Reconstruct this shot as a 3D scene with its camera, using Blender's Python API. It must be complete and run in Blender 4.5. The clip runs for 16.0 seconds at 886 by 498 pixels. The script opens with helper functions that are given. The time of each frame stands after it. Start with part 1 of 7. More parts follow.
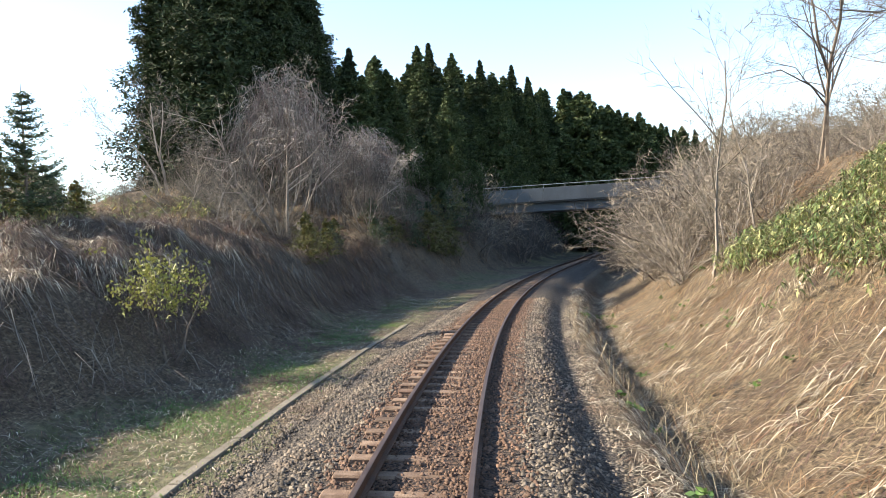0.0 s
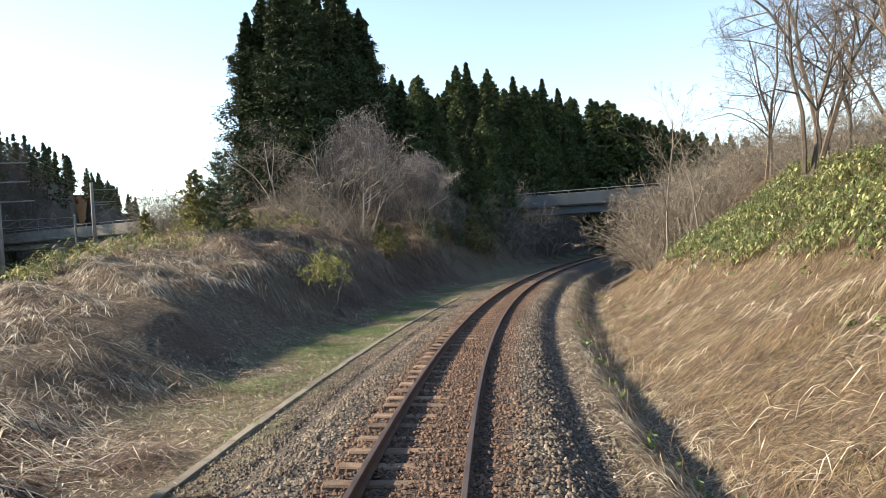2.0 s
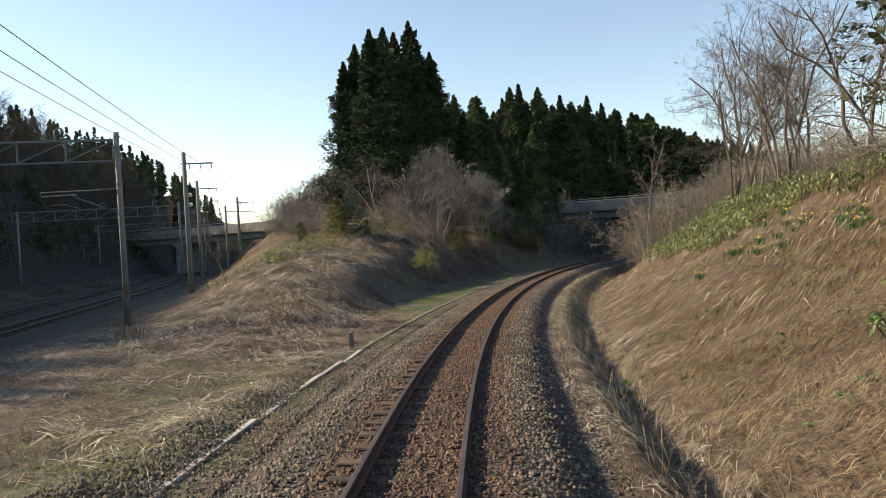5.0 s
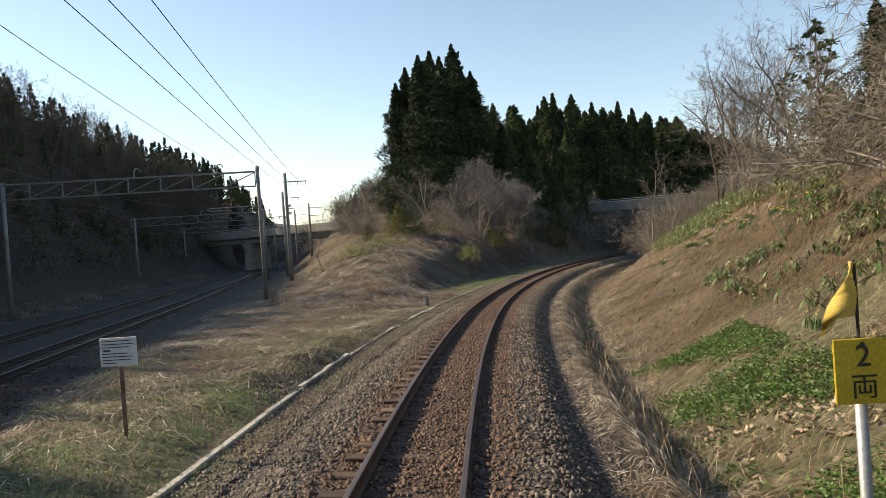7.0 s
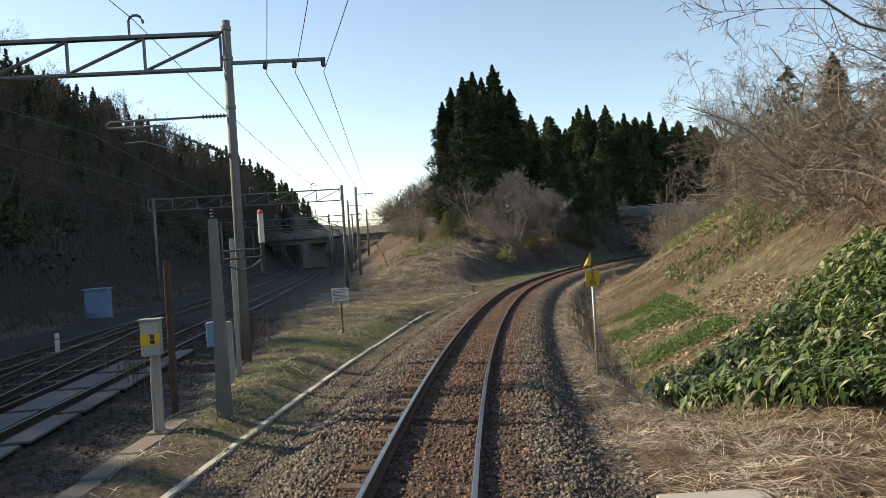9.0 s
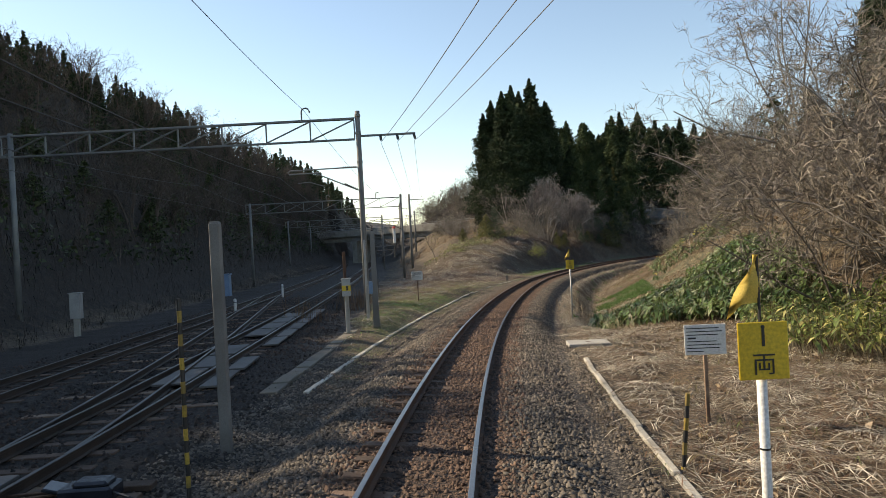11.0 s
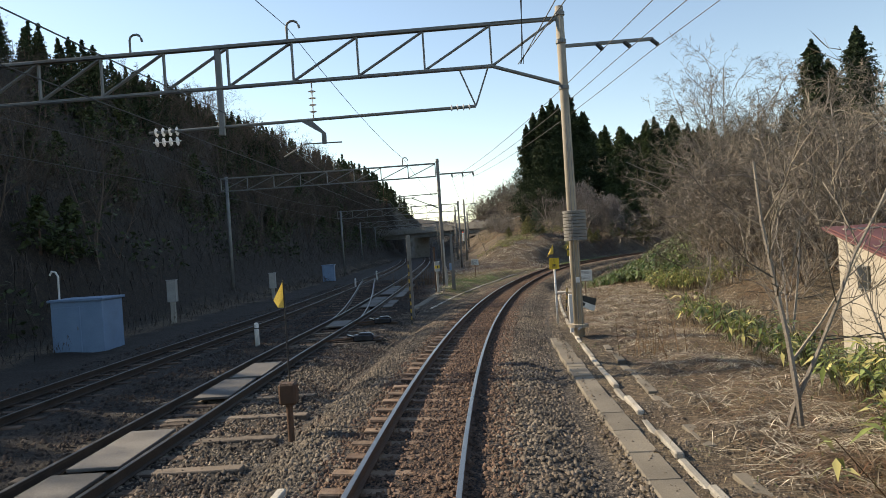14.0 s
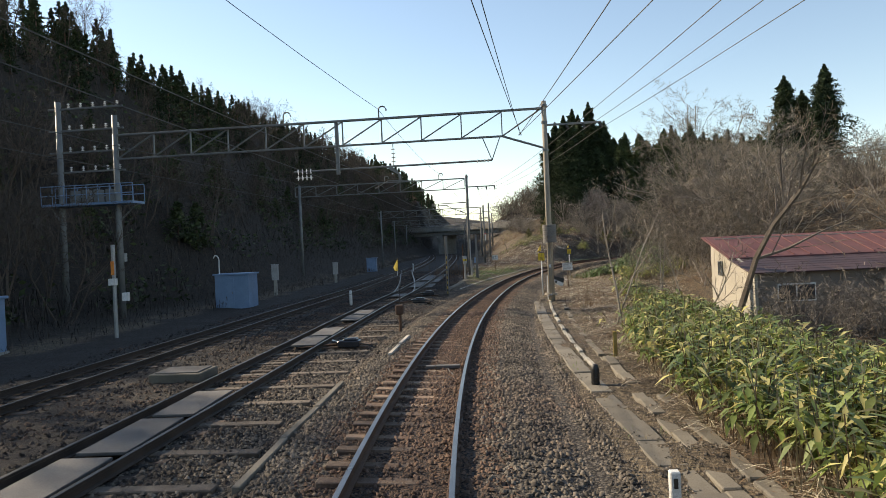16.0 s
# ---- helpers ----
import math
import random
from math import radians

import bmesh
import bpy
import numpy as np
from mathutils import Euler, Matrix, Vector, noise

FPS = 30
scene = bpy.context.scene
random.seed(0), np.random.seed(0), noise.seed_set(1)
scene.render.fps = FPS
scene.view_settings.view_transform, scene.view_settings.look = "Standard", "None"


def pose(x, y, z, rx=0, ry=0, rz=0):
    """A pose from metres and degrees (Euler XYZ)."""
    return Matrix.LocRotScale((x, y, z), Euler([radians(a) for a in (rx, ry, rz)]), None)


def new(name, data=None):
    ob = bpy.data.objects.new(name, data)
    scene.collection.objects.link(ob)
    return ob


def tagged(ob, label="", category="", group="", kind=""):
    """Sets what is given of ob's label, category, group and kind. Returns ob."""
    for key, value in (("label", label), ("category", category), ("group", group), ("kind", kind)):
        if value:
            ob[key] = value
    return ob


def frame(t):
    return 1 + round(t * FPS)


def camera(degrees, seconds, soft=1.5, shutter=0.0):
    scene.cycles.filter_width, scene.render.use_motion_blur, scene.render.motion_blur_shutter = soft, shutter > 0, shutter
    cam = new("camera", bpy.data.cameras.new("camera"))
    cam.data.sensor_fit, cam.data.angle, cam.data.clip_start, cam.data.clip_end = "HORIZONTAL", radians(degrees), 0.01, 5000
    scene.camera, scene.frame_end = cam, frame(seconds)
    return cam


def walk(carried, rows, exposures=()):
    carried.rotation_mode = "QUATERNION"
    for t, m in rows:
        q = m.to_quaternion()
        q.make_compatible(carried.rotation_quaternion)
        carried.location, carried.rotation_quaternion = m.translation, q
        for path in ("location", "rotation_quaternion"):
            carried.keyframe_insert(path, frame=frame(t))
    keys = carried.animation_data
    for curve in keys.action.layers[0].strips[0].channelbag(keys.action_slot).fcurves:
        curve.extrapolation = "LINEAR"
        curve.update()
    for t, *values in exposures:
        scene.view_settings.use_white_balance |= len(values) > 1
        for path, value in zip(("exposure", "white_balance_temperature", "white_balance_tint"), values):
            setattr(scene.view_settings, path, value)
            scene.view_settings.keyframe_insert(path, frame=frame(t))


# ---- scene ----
cam = camera(65.5, 16.0, soft=0.6)
METRES, EYE, TILT, LEAN, TURN = 96.0, 2.42, 0.0, 0.0, 0.0
ROWS = [
    (0.0, 0.0, 0.0, 0.0, -0.03, -0.62, 3.17),
    (0.5, -0.0008, -0.031, 0.0001, 0.75, -0.61, 3.41),
    (1.0, -0.0015, -0.062, 0.0003, 1.49, -0.64, 2.95),
    (1.5, -0.0016, -0.0934, 0.0006, 2.3, -0.55, 3.2),
    (2.0, -0.0009, -0.1244, 0.001, 3.08, -0.51, 3.72),
    (2.5, -0.0006, -0.1556, 0.0015, 3.92, -0.48, 3.22),
    (3.0, 0.0007, -0.1863, 0.0018, 4.66, -0.44, 2.93),
    (3.5, 0.0025, -0.217, 0.0021, 5.48, -0.43, 3.44),
    (4.0, 0.0046, -0.2473, 0.0026, 6.19, -0.4, 3.48),
    (6.5, 0.0236, -0.4062, 0.003, 10.2, -0.43, 3.93),
    (7.0, 0.028, -0.4371, 0.0029, 11.07, -0.38, 3.97),
    (7.5, 0.0329, -0.4679, 0.0032, 11.86, -0.32, 3.67),
    (8.0, 0.0381, -0.4981, 0.0031, 12.72, -0.23, 3.93),
    (8.5, 0.0439, -0.5285, 0.0032, 13.56, -0.14, 4.04),
    (9.0, 0.05, -0.559, 0.0034, 14.37, -0.07, 3.6),
    (11.5, 0.0882, -0.7084, 0.0036, 18.34, -0.1, 3.57),
    (12.0, 0.0971, -0.7372, 0.0035, 19.02, -0.13, 4.15),
    (12.5, 0.1059, -0.7668, 0.0035, 19.74, -0.18, 3.91),
    (13.0, 0.1147, -0.7945, 0.0035, 20.42, -0.2, 3.45),
    (13.5, 0.1252, -0.8246, 0.0037, 21.04, -0.13, 3.7),
    (14.0, 0.1359, -0.855, 0.0038, 21.71, -0.2, 3.71),
    (14.5, 0.1471, -0.8859, 0.004, 22.37, -0.25, 3.05),
    (15.0, 0.1587, -0.9157, 0.0041, 22.95, -0.24, 2.89),
    (15.5, 0.1706, -0.9453, 0.0041, 23.51, -0.3, 2.87),
    (16.0, 0.1828, -0.9751, 0.004, 23.84, -0.3, 2.53),
]
walk(cam, [(t, pose(0, 0, EYE, TILT, LEAN, TURN) @ pose(METRES * x, METRES * y, METRES * z, 90 + pitch, roll, yaw)) for t, x, y, z, yaw, pitch, roll in ROWS],
     [(0.0, 1.70, 7120, 10), (2.0, 1.42, 7500, 10), (3.0, 1.22, 7600, 10), (4.0, 0.93, 7700, 10), (7.0, 0.76, 7800, 10), (8.5, 0.75, 7780, 10), (16.0, 0.68, 7650, 10)])

# ---- world and sun ----
SUN_AZ, SUN_EL = (-1.0, 0.10), 31.3
sun_dir = Vector((SUN_AZ[0], SUN_AZ[1], 0)).normalized() * math.cos(radians(SUN_EL)) + Vector((0, 0, math.sin(radians(SUN_EL))))
world = bpy.data.worlds.new("sky")
scene.world = world
world.use_nodes = True
wn, wl = world.node_tree.nodes, world.node_tree.links
sky = wn.new("ShaderNodeTexSky")
sky.sky_type, sky.sun_disc = "NISHITA", False
sky.sun_elevation, sky.sun_rotation = radians(SUN_EL), math.atan2(SUN_AZ[0], SUN_AZ[1])
sky.air_density, sky.dust_density, sky.ozone_density = 1.0, 0.1, 1.7
wl.new(sky.outputs[0], wn["Background"].inputs[0])
wn["Background"].inputs[1].default_value = 0.135
lamp = bpy.data.lights.new("sun", "SUN")
lamp.energy, lamp.angle, lamp.color = 4.7, radians(0.6), (1.0, 0.90, 0.76)
sun = new("sun", lamp)
sun.rotation_euler = sun_dir.to_track_quat("Z", "Y").to_euler()

# ---- materials ----
def nodes_of(name):
    m = bpy.data.materials.new(name)
    m.use_nodes = True
    n, l = m.node_tree.nodes, m.node_tree.links
    return m, n, l, n["Principled BSDF"]


def noise_tex(n, l, pos, scale, detail=4.0, stretch=None):
    t = n.new("ShaderNodeTexNoise")
    t.inputs["Scale"].default_value, t.inputs["Detail"].default_value = scale, detail
    if stretch:
        mp = n.new("ShaderNodeMapping")
        mp.inputs["Scale"].default_value = stretch
        l.new(pos, mp.inputs["Vector"])
        pos = mp.outputs[0]
    l.new(pos, t.inputs["Vector"])
    return t.outputs["Fac"]


def spread(n, l, fac, lo, hi):
    r = n.new("ShaderNodeMapRange")
    r.inputs["From Min"].default_value, r.inputs["From Max"].default_value = lo, hi
    l.new(fac, r.inputs["Value"])
    return r.outputs[0]


def blend(n, l, fac, a, b, mode="MIX"):
    m = n.new("ShaderNodeMix")
    m.data_type, m.blend_type = "RGBA", mode
    for sock, v in ((m.inputs["Factor"], fac), (m.inputs[6], a), (m.inputs[7], b)):
        if isinstance(v, (int, float)):
            sock.default_value = v
        elif isinstance(v, tuple):
            sock.default_value = (*v, 1)
        else:
            l.new(v, sock)
    return m.outputs[2]


def mat(name, a, b, rough=0.8, scale=4.0, fine=60.0, bump=0.3, metal=0.0, vary=0.0, dirt=None, dirt_at=(0.55, 0.75), stretch=None,
        own="", through_light=0.0, local=False, spec=0.5, alt=None):
    """A surface of two tones with grain at two scales, relief, dirt patches, and a tone of its own for each piece."""
    m, n, l, bsdf = nodes_of(name)
    if local:
        pos = n.new("ShaderNodeTexCoord").outputs["Object"]
    else:
        pos = n.new("ShaderNodeNewGeometry").outputs["Position"]
    big = noise_tex(n, l, pos, scale, 5.0, stretch)
    small = noise_tex(n, l, pos, fine, 3.0, stretch)
    col = blend(n, l, spread(n, l, big, 0.3, 0.7), a, b)
    grain = spread(n, l, small, 0.2, 0.8)
    shade = n.new("ShaderNodeMapRange")
    shade.inputs["To Min"].default_value, shade.inputs["To Max"].default_value = 0.72, 1.25
    l.new(grain, shade.inputs["Value"])
    col = blend(n, l, 1.0, col, shade.outputs[0], "MULTIPLY")
    if dirt:
        d = noise_tex(n, l, pos, scale * 0.37, 6.0)
        col = blend(n, l, spread(n, l, d, *dirt_at), col, dirt)
    if vary:
        if own == "island":
            rnd = n.new("ShaderNodeNewGeometry").outputs["Random Per Island"]
        else:
            rnd = n.new("ShaderNodeObjectInfo").outputs["Random"]
        v = n.new("ShaderNodeMapRange")
        v.inputs["To Min"].default_value, v.inputs["To Max"].default_value = 1 - vary, 1 + vary
        l.new(rnd, v.inputs["Value"])
        if alt:
            pick = rnd
            for op, val in (("MULTIPLY", 7.13), ("FRACT", 0.0), ("LESS_THAN", alt[3])):
                k = n.new("ShaderNodeMath")
                k.operation = op
                k.inputs[1].default_value = val
                l.new(pick, k.inputs[0])
                pick = k.outputs[0]
            col = blend(n, l, pick, col, alt[:3])
        col = blend(n, l, 1.0, col, v.outputs[0], "MULTIPLY")
    l.new(col, bsdf.inputs["Base Color"])
    bsdf.inputs["Metallic"].default_value = metal
    bsdf.inputs["Specular IOR Level"].default_value = spec
    rr = n.new("ShaderNodeMapRange")
    rr.inputs["To Min"].default_value, rr.inputs["To Max"].default_value = max(rough - 0.12, 0.05), min(rough + 0.12, 1.0)
    l.new(big, rr.inputs["Value"])
    l.new(rr.outputs[0], bsdf.inputs["Roughness"])
    if bump:
        bp = n.new("ShaderNodeBump")
        bp.inputs["Strength"].default_value, bp.inputs["Distance"].default_value = bump, 0.02
        l.new(small, bp.inputs["Height"])
        l.new(bp.outputs[0], bsdf.inputs["Normal"])
    if through_light:
        tr = n.new("ShaderNodeBsdfTranslucent")
        l.new(col, tr.inputs["Color"])
        mx = n.new("ShaderNodeMixShader")
        mx.inputs[0].default_value = through_light
        l.new(bsdf.outputs[0], mx.inputs[1])
        l.new(tr.outputs[0], mx.inputs[2])
        l.new(mx.outputs[0], n["Material Output"].inputs["Surface"])
    return m


STONE = mat("ballast_stone", (0.060, 0.050, 0.040), (0.185, 0.153, 0.118), 0.9, 1.2, 40, 0.3, vary=0.62, own="island", dirt=(0.14, 0.095, 0.068), dirt_at=(0.5, 0.8))
STONE_RUST = mat("rusty_ballast_stone", (0.082, 0.047, 0.031), (0.15, 0.092, 0.062), 0.9, 1.2, 40, 0.3, vary=0.42, own="island")
# main line stones coloured near black to carry the ridge's shade
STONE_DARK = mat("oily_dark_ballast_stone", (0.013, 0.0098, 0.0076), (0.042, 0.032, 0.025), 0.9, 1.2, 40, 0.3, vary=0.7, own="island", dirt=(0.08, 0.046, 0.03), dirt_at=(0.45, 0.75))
RUST = mat("rusty_steel", (0.065, 0.036, 0.024), (0.125, 0.066, 0.04), 0.75, 3, 70, 0.3, metal=0.2)
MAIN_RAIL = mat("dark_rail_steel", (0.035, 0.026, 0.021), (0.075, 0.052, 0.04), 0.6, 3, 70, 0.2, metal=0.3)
WEED = mat("olive_brown_weeds", (0.085, 0.075, 0.028), (0.17, 0.135, 0.055), 0.7, 1.2, 20, 0.0, vary=0.5, own="island", through_light=0.15, alt=(0.10, 0.052, 0.028, 0.4))
STEEL = mat("worn_rail_steel", (0.17, 0.16, 0.16), (0.26, 0.25, 0.25), 0.32, 2, 90, 0.03, metal=0.9)
TIMBER = mat("weathered_sleeper_wood", (0.14, 0.09, 0.06), (0.25, 0.175, 0.12), 0.85, 6, 50, 0.5, vary=0.4, dirt=(0.09, 0.048, 0.03), dirt_at=(0.45, 0.7))
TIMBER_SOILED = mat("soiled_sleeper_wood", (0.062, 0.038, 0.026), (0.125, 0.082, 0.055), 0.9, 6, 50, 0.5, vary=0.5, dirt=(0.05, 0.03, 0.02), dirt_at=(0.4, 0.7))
RUSTY_HEAD = mat("brown_rail_head", (0.085, 0.056, 0.044), (0.15, 0.105, 0.085), 0.45, 2, 90, 0.05, metal=0.6)
PALE_TIMBER = mat("pale_dusty_timber", (0.085, 0.063, 0.047), (0.175, 0.138, 0.105), 0.85, 5, 50, 0.4, vary=0.3, dirt=(0.10, 0.075, 0.055), dirt_at=(0.45, 0.7))
STRAW = mat("dry_straw", (0.16, 0.122, 0.07), (0.50, 0.42, 0.285), 0.7, 3.0, 20, 0.0, vary=0.7, own="island", through_light=0.15, dirt=(0.16, 0.105, 0.06), dirt_at=(0.5, 0.7), alt=(0.17, 0.11, 0.062, 0.26))
STRAW_PALE = mat("bleached_dry_grass", (0.22, 0.18, 0.122), (0.70, 0.635, 0.50), 0.7, 2.4, 20, 0.0, vary=0.75, own="island", through_light=0.15, dirt=(0.16, 0.11, 0.07), dirt_at=(0.5, 0.68), alt=(0.13, 0.072, 0.042, 0.3))
STRAW_RED = mat("brown_bracken", (0.15, 0.088, 0.046), (0.25, 0.163, 0.09), 0.8, 0.8, 20, 0.0, vary=0.4, own="island", through_light=0.12)
GRASS = mat("fresh_grass", (0.10, 0.135, 0.04), (0.175, 0.195, 0.075), 0.6, 1.5, 20, 0.0, vary=0.5, own="island", through_light=0.25, alt=(0.26, 0.21, 0.12, 0.25))
HERB = mat("low_green_herbs", (0.0675, 0.143, 0.03), (0.112, 0.195, 0.045), 0.55, 1.5, 20, 0.0, vary=0.35, own="island", through_light=0.25)
SASA_BANK = mat("dark_bamboo_grass_leaf", (0.05, 0.10, 0.028), (0.165, 0.225, 0.075), 0.42, 0.9, 15, 0.0, vary=0.5, own="island", through_light=0.2, alt=(0.33, 0.34, 0.20, 0.14))
# darker copy of the worn head, for main rails in the ridge's shade
STEEL_SHADED = mat("dull_rail_head", (0.07, 0.065, 0.06), (0.12, 0.11, 0.105), 0.4, 2, 90, 0.03, metal=0.8)
SASA = mat("bamboo_grass_leaf", (0.075, 0.125, 0.03), (0.235, 0.27, 0.085), 0.42, 0.9, 15, 0.0, vary=0.6, own="island", through_light=0.3, alt=(0.46, 0.41, 0.16, 0.26))
CEDAR = mat("cedar_foliage", (0.022, 0.038, 0.019), (0.047, 0.066, 0.029), 0.75, 0.5, 8, 0.0, vary=0.45, own="island", through_light=0.08, dirt=(0.035, 0.04, 0.018), dirt_at=(0.55, 0.8), spec=0.2)
CEDAR_LIGHT = mat("lighter_cedar_foliage", (0.034, 0.056, 0.023), (0.072, 0.092, 0.036), 0.75, 0.5, 8, 0.0, vary=0.45, own="island", through_light=0.1, spec=0.2)
# alt colours a quarter of the leaves pale, for gloss highlights and pale edges
SASA_TOP = mat("green_bamboo_grass_leaf", (0.048, 0.095, 0.029), (0.22, 0.26, 0.10), 0.38, 0.9, 15, 0.0, vary=0.55, own="island", through_light=0.28, alt=(0.46, 0.46, 0.22, 0.26))
GOLDEN = mat("yellowing_cypress_foliage", (0.105, 0.0975, 0.0225), (0.165, 0.128, 0.03), 0.7, 0.8, 8, 0.0, vary=0.4, own="island", through_light=0.15)
EVERGREEN = mat("evergreen_shrub_leaf", (0.0292, 0.0488, 0.0143), (0.0585, 0.0748, 0.0228), 0.6, 0.8, 8, 0.0, vary=0.4, own="island", through_light=0.15)
NEWLEAF = mat("young_willow_leaf", (0.176, 0.2, 0.048), (0.24, 0.24, 0.072), 0.6, 0.8, 8, 0.0, vary=0.3, own="island", through_light=0.3)
PALE_BARK = mat("pale_grey_bark", (0.19, 0.165, 0.14), (0.34, 0.30, 0.255), 0.9, 2.5, 35, 0.6, vary=0.2)
BARK = mat("grey_bark", (0.088, 0.0704, 0.056), (0.168, 0.136, 0.108), 0.9, 2.5, 35, 0.6, vary=0.25)
TWIG = mat("bare_twigs", (0.11, 0.094, 0.076), (0.295, 0.255, 0.20), 0.9, 0.8, 20, 0.0, vary=0.55, own="island")
VINE_TWIG = mat("vine_tangle", (0.08, 0.068, 0.058), (0.215, 0.185, 0.155), 0.9, 0.8, 20, 0.0, vary=0.6, own="island")
# twig colour lowered to carry shade, mostly low on the ridge
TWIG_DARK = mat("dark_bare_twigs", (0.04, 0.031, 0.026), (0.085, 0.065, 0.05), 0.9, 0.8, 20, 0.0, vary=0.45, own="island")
CEDAR_BARK = mat("cedar_bark", (0.0825, 0.0488, 0.0338), (0.135, 0.0825, 0.0562), 0.9, 3, 30, 0.6, stretch=(1, 1, 0.15))
CONCRETE = mat("weathered_concrete", (0.281, 0.265, 0.234), (0.367, 0.351, 0.312), 0.85, 1.6, 60, 0.25, vary=0.12, dirt=(0.172, 0.156, 0.125), dirt_at=(0.55, 0.8))
SPUN = mat("spun_concrete_pole", (0.271, 0.238, 0.189), (0.344, 0.303, 0.238), 0.8, 1.5, 70, 0.15, dirt=(0.205, 0.18, 0.139))
BRIDGE_C = mat("bridge_concrete", (0.10, 0.113, 0.122), (0.15, 0.167, 0.18), 0.85, 0.6, 30, 0.25, dirt=(0.10, 0.11, 0.115), dirt_at=(0.5, 0.8), stretch=(1, 1, 0.3))
GREYSTEEL = mat("grey_painted_steel", (0.14, 0.147, 0.147), (0.196, 0.203, 0.196), 0.55, 2, 60, 0.1, metal=0.3, dirt=(0.112, 0.084, 0.063), dirt_at=(0.62, 0.8))
POLE = mat("old_grey_mast", (0.145, 0.14, 0.132), (0.212, 0.204, 0.187), 0.8, 1.5, 70, 0.15, dirt=(0.102, 0.0935, 0.0808))
GALV = mat("galvanised_steel", (0.315, 0.323, 0.323), (0.39, 0.398, 0.398), 0.5, 3, 60, 0.1, metal=0.5)
WHITE = mat("white_paint", (0.612, 0.612, 0.586), (0.68, 0.68, 0.663), 0.55, 3, 50, 0.1, dirt=(0.468, 0.442, 0.383), dirt_at=(0.6, 0.8))
YELLOW = mat("yellow_paint", (0.612, 0.399, 0.017), (0.68, 0.468, 0.034), 0.5, 3, 50, 0.05)
CLOTH = mat("yellow_flag_cloth", (0.608, 0.44, 0.08), (0.656, 0.504, 0.144), 0.8, 6, 90, 0.1, through_light=0.3)
BLACK = mat("black_paint", (0.016, 0.016, 0.017), (0.03, 0.03, 0.03), 0.5, 4, 60, 0.1)
BLUEBOX = mat("pale_blue_painted_steel", (0.13, 0.22, 0.35), (0.17, 0.27, 0.41), 0.5, 2, 50, 0.1, dirt=(0.11, 0.16, 0.22), dirt_at=(0.6, 0.8))
CREAM = mat("cream_siding", (0.36, 0.325, 0.265), (0.44, 0.40, 0.335), 0.7, 1.2, 40, 0.1, dirt=(0.38, 0.34, 0.27), dirt_at=(0.6, 0.85))
REDROOF = mat("faded_red_roof_paint", (0.13, 0.056, 0.056), (0.19, 0.085, 0.082), 0.75, 1.0, 40, 0.1, dirt=(0.11, 0.065, 0.06), spec=0.3)
GLASS = mat("window_glass", (0.03, 0.035, 0.04), (0.05, 0.055, 0.06), 0.12, 2, 30, 0.0)
PORCELAIN = mat("white_porcelain", (0.68, 0.68, 0.66), (0.76, 0.76, 0.74), 0.25, 4, 60, 0.0)
WIRE = mat("dark_wire", (0.05, 0.05, 0.05), (0.08, 0.08, 0.08), 0.6, 3, 50, 0.0, metal=0.4)
ORANGE = mat("orange_paint", (0.72, 0.20, 0.03), (0.78, 0.26, 0.05), 0.5, 3, 50, 0.05)
RED = mat("red_paint", (0.55, 0.05, 0.04), (0.62, 0.08, 0.06), 0.5, 3, 50, 0.05)
BOARD = mat("pale_walkway_board", (0.085, 0.08, 0.075), (0.135, 0.127, 0.117), 0.75, 1.5, 40, 0.2, dirt=(0.055, 0.046, 0.04), dirt_at=(0.5, 0.75), vary=0.15)
TROUGH = mat("stained_trough_concrete", (0.135, 0.117, 0.09), (0.20, 0.175, 0.135), 0.85, 1.8, 60, 0.3, vary=0.15, dirt=(0.0936, 0.0811, 0.0624), dirt_at=(0.52, 0.75))
CHALK = mat("chalky_white_edging", (0.28, 0.255, 0.21), (0.43, 0.40, 0.34), 0.85, 2.5, 50, 0.3, vary=0.18, dirt=(0.19, 0.16, 0.12), dirt_at=(0.5, 0.72))
EDGE = mat("pale_concrete_edging", (0.388, 0.359, 0.308), (0.512, 0.479, 0.41), 0.85, 1.8, 60, 0.3, vary=0.12, dirt=(0.251, 0.216, 0.16), dirt_at=(0.55, 0.75))
LITTER = mat("dead_leaf", (0.3, 0.225, 0.143), (0.39, 0.315, 0.225), 0.8, 1, 30, 0.0, vary=0.4, own="island", through_light=0.1)


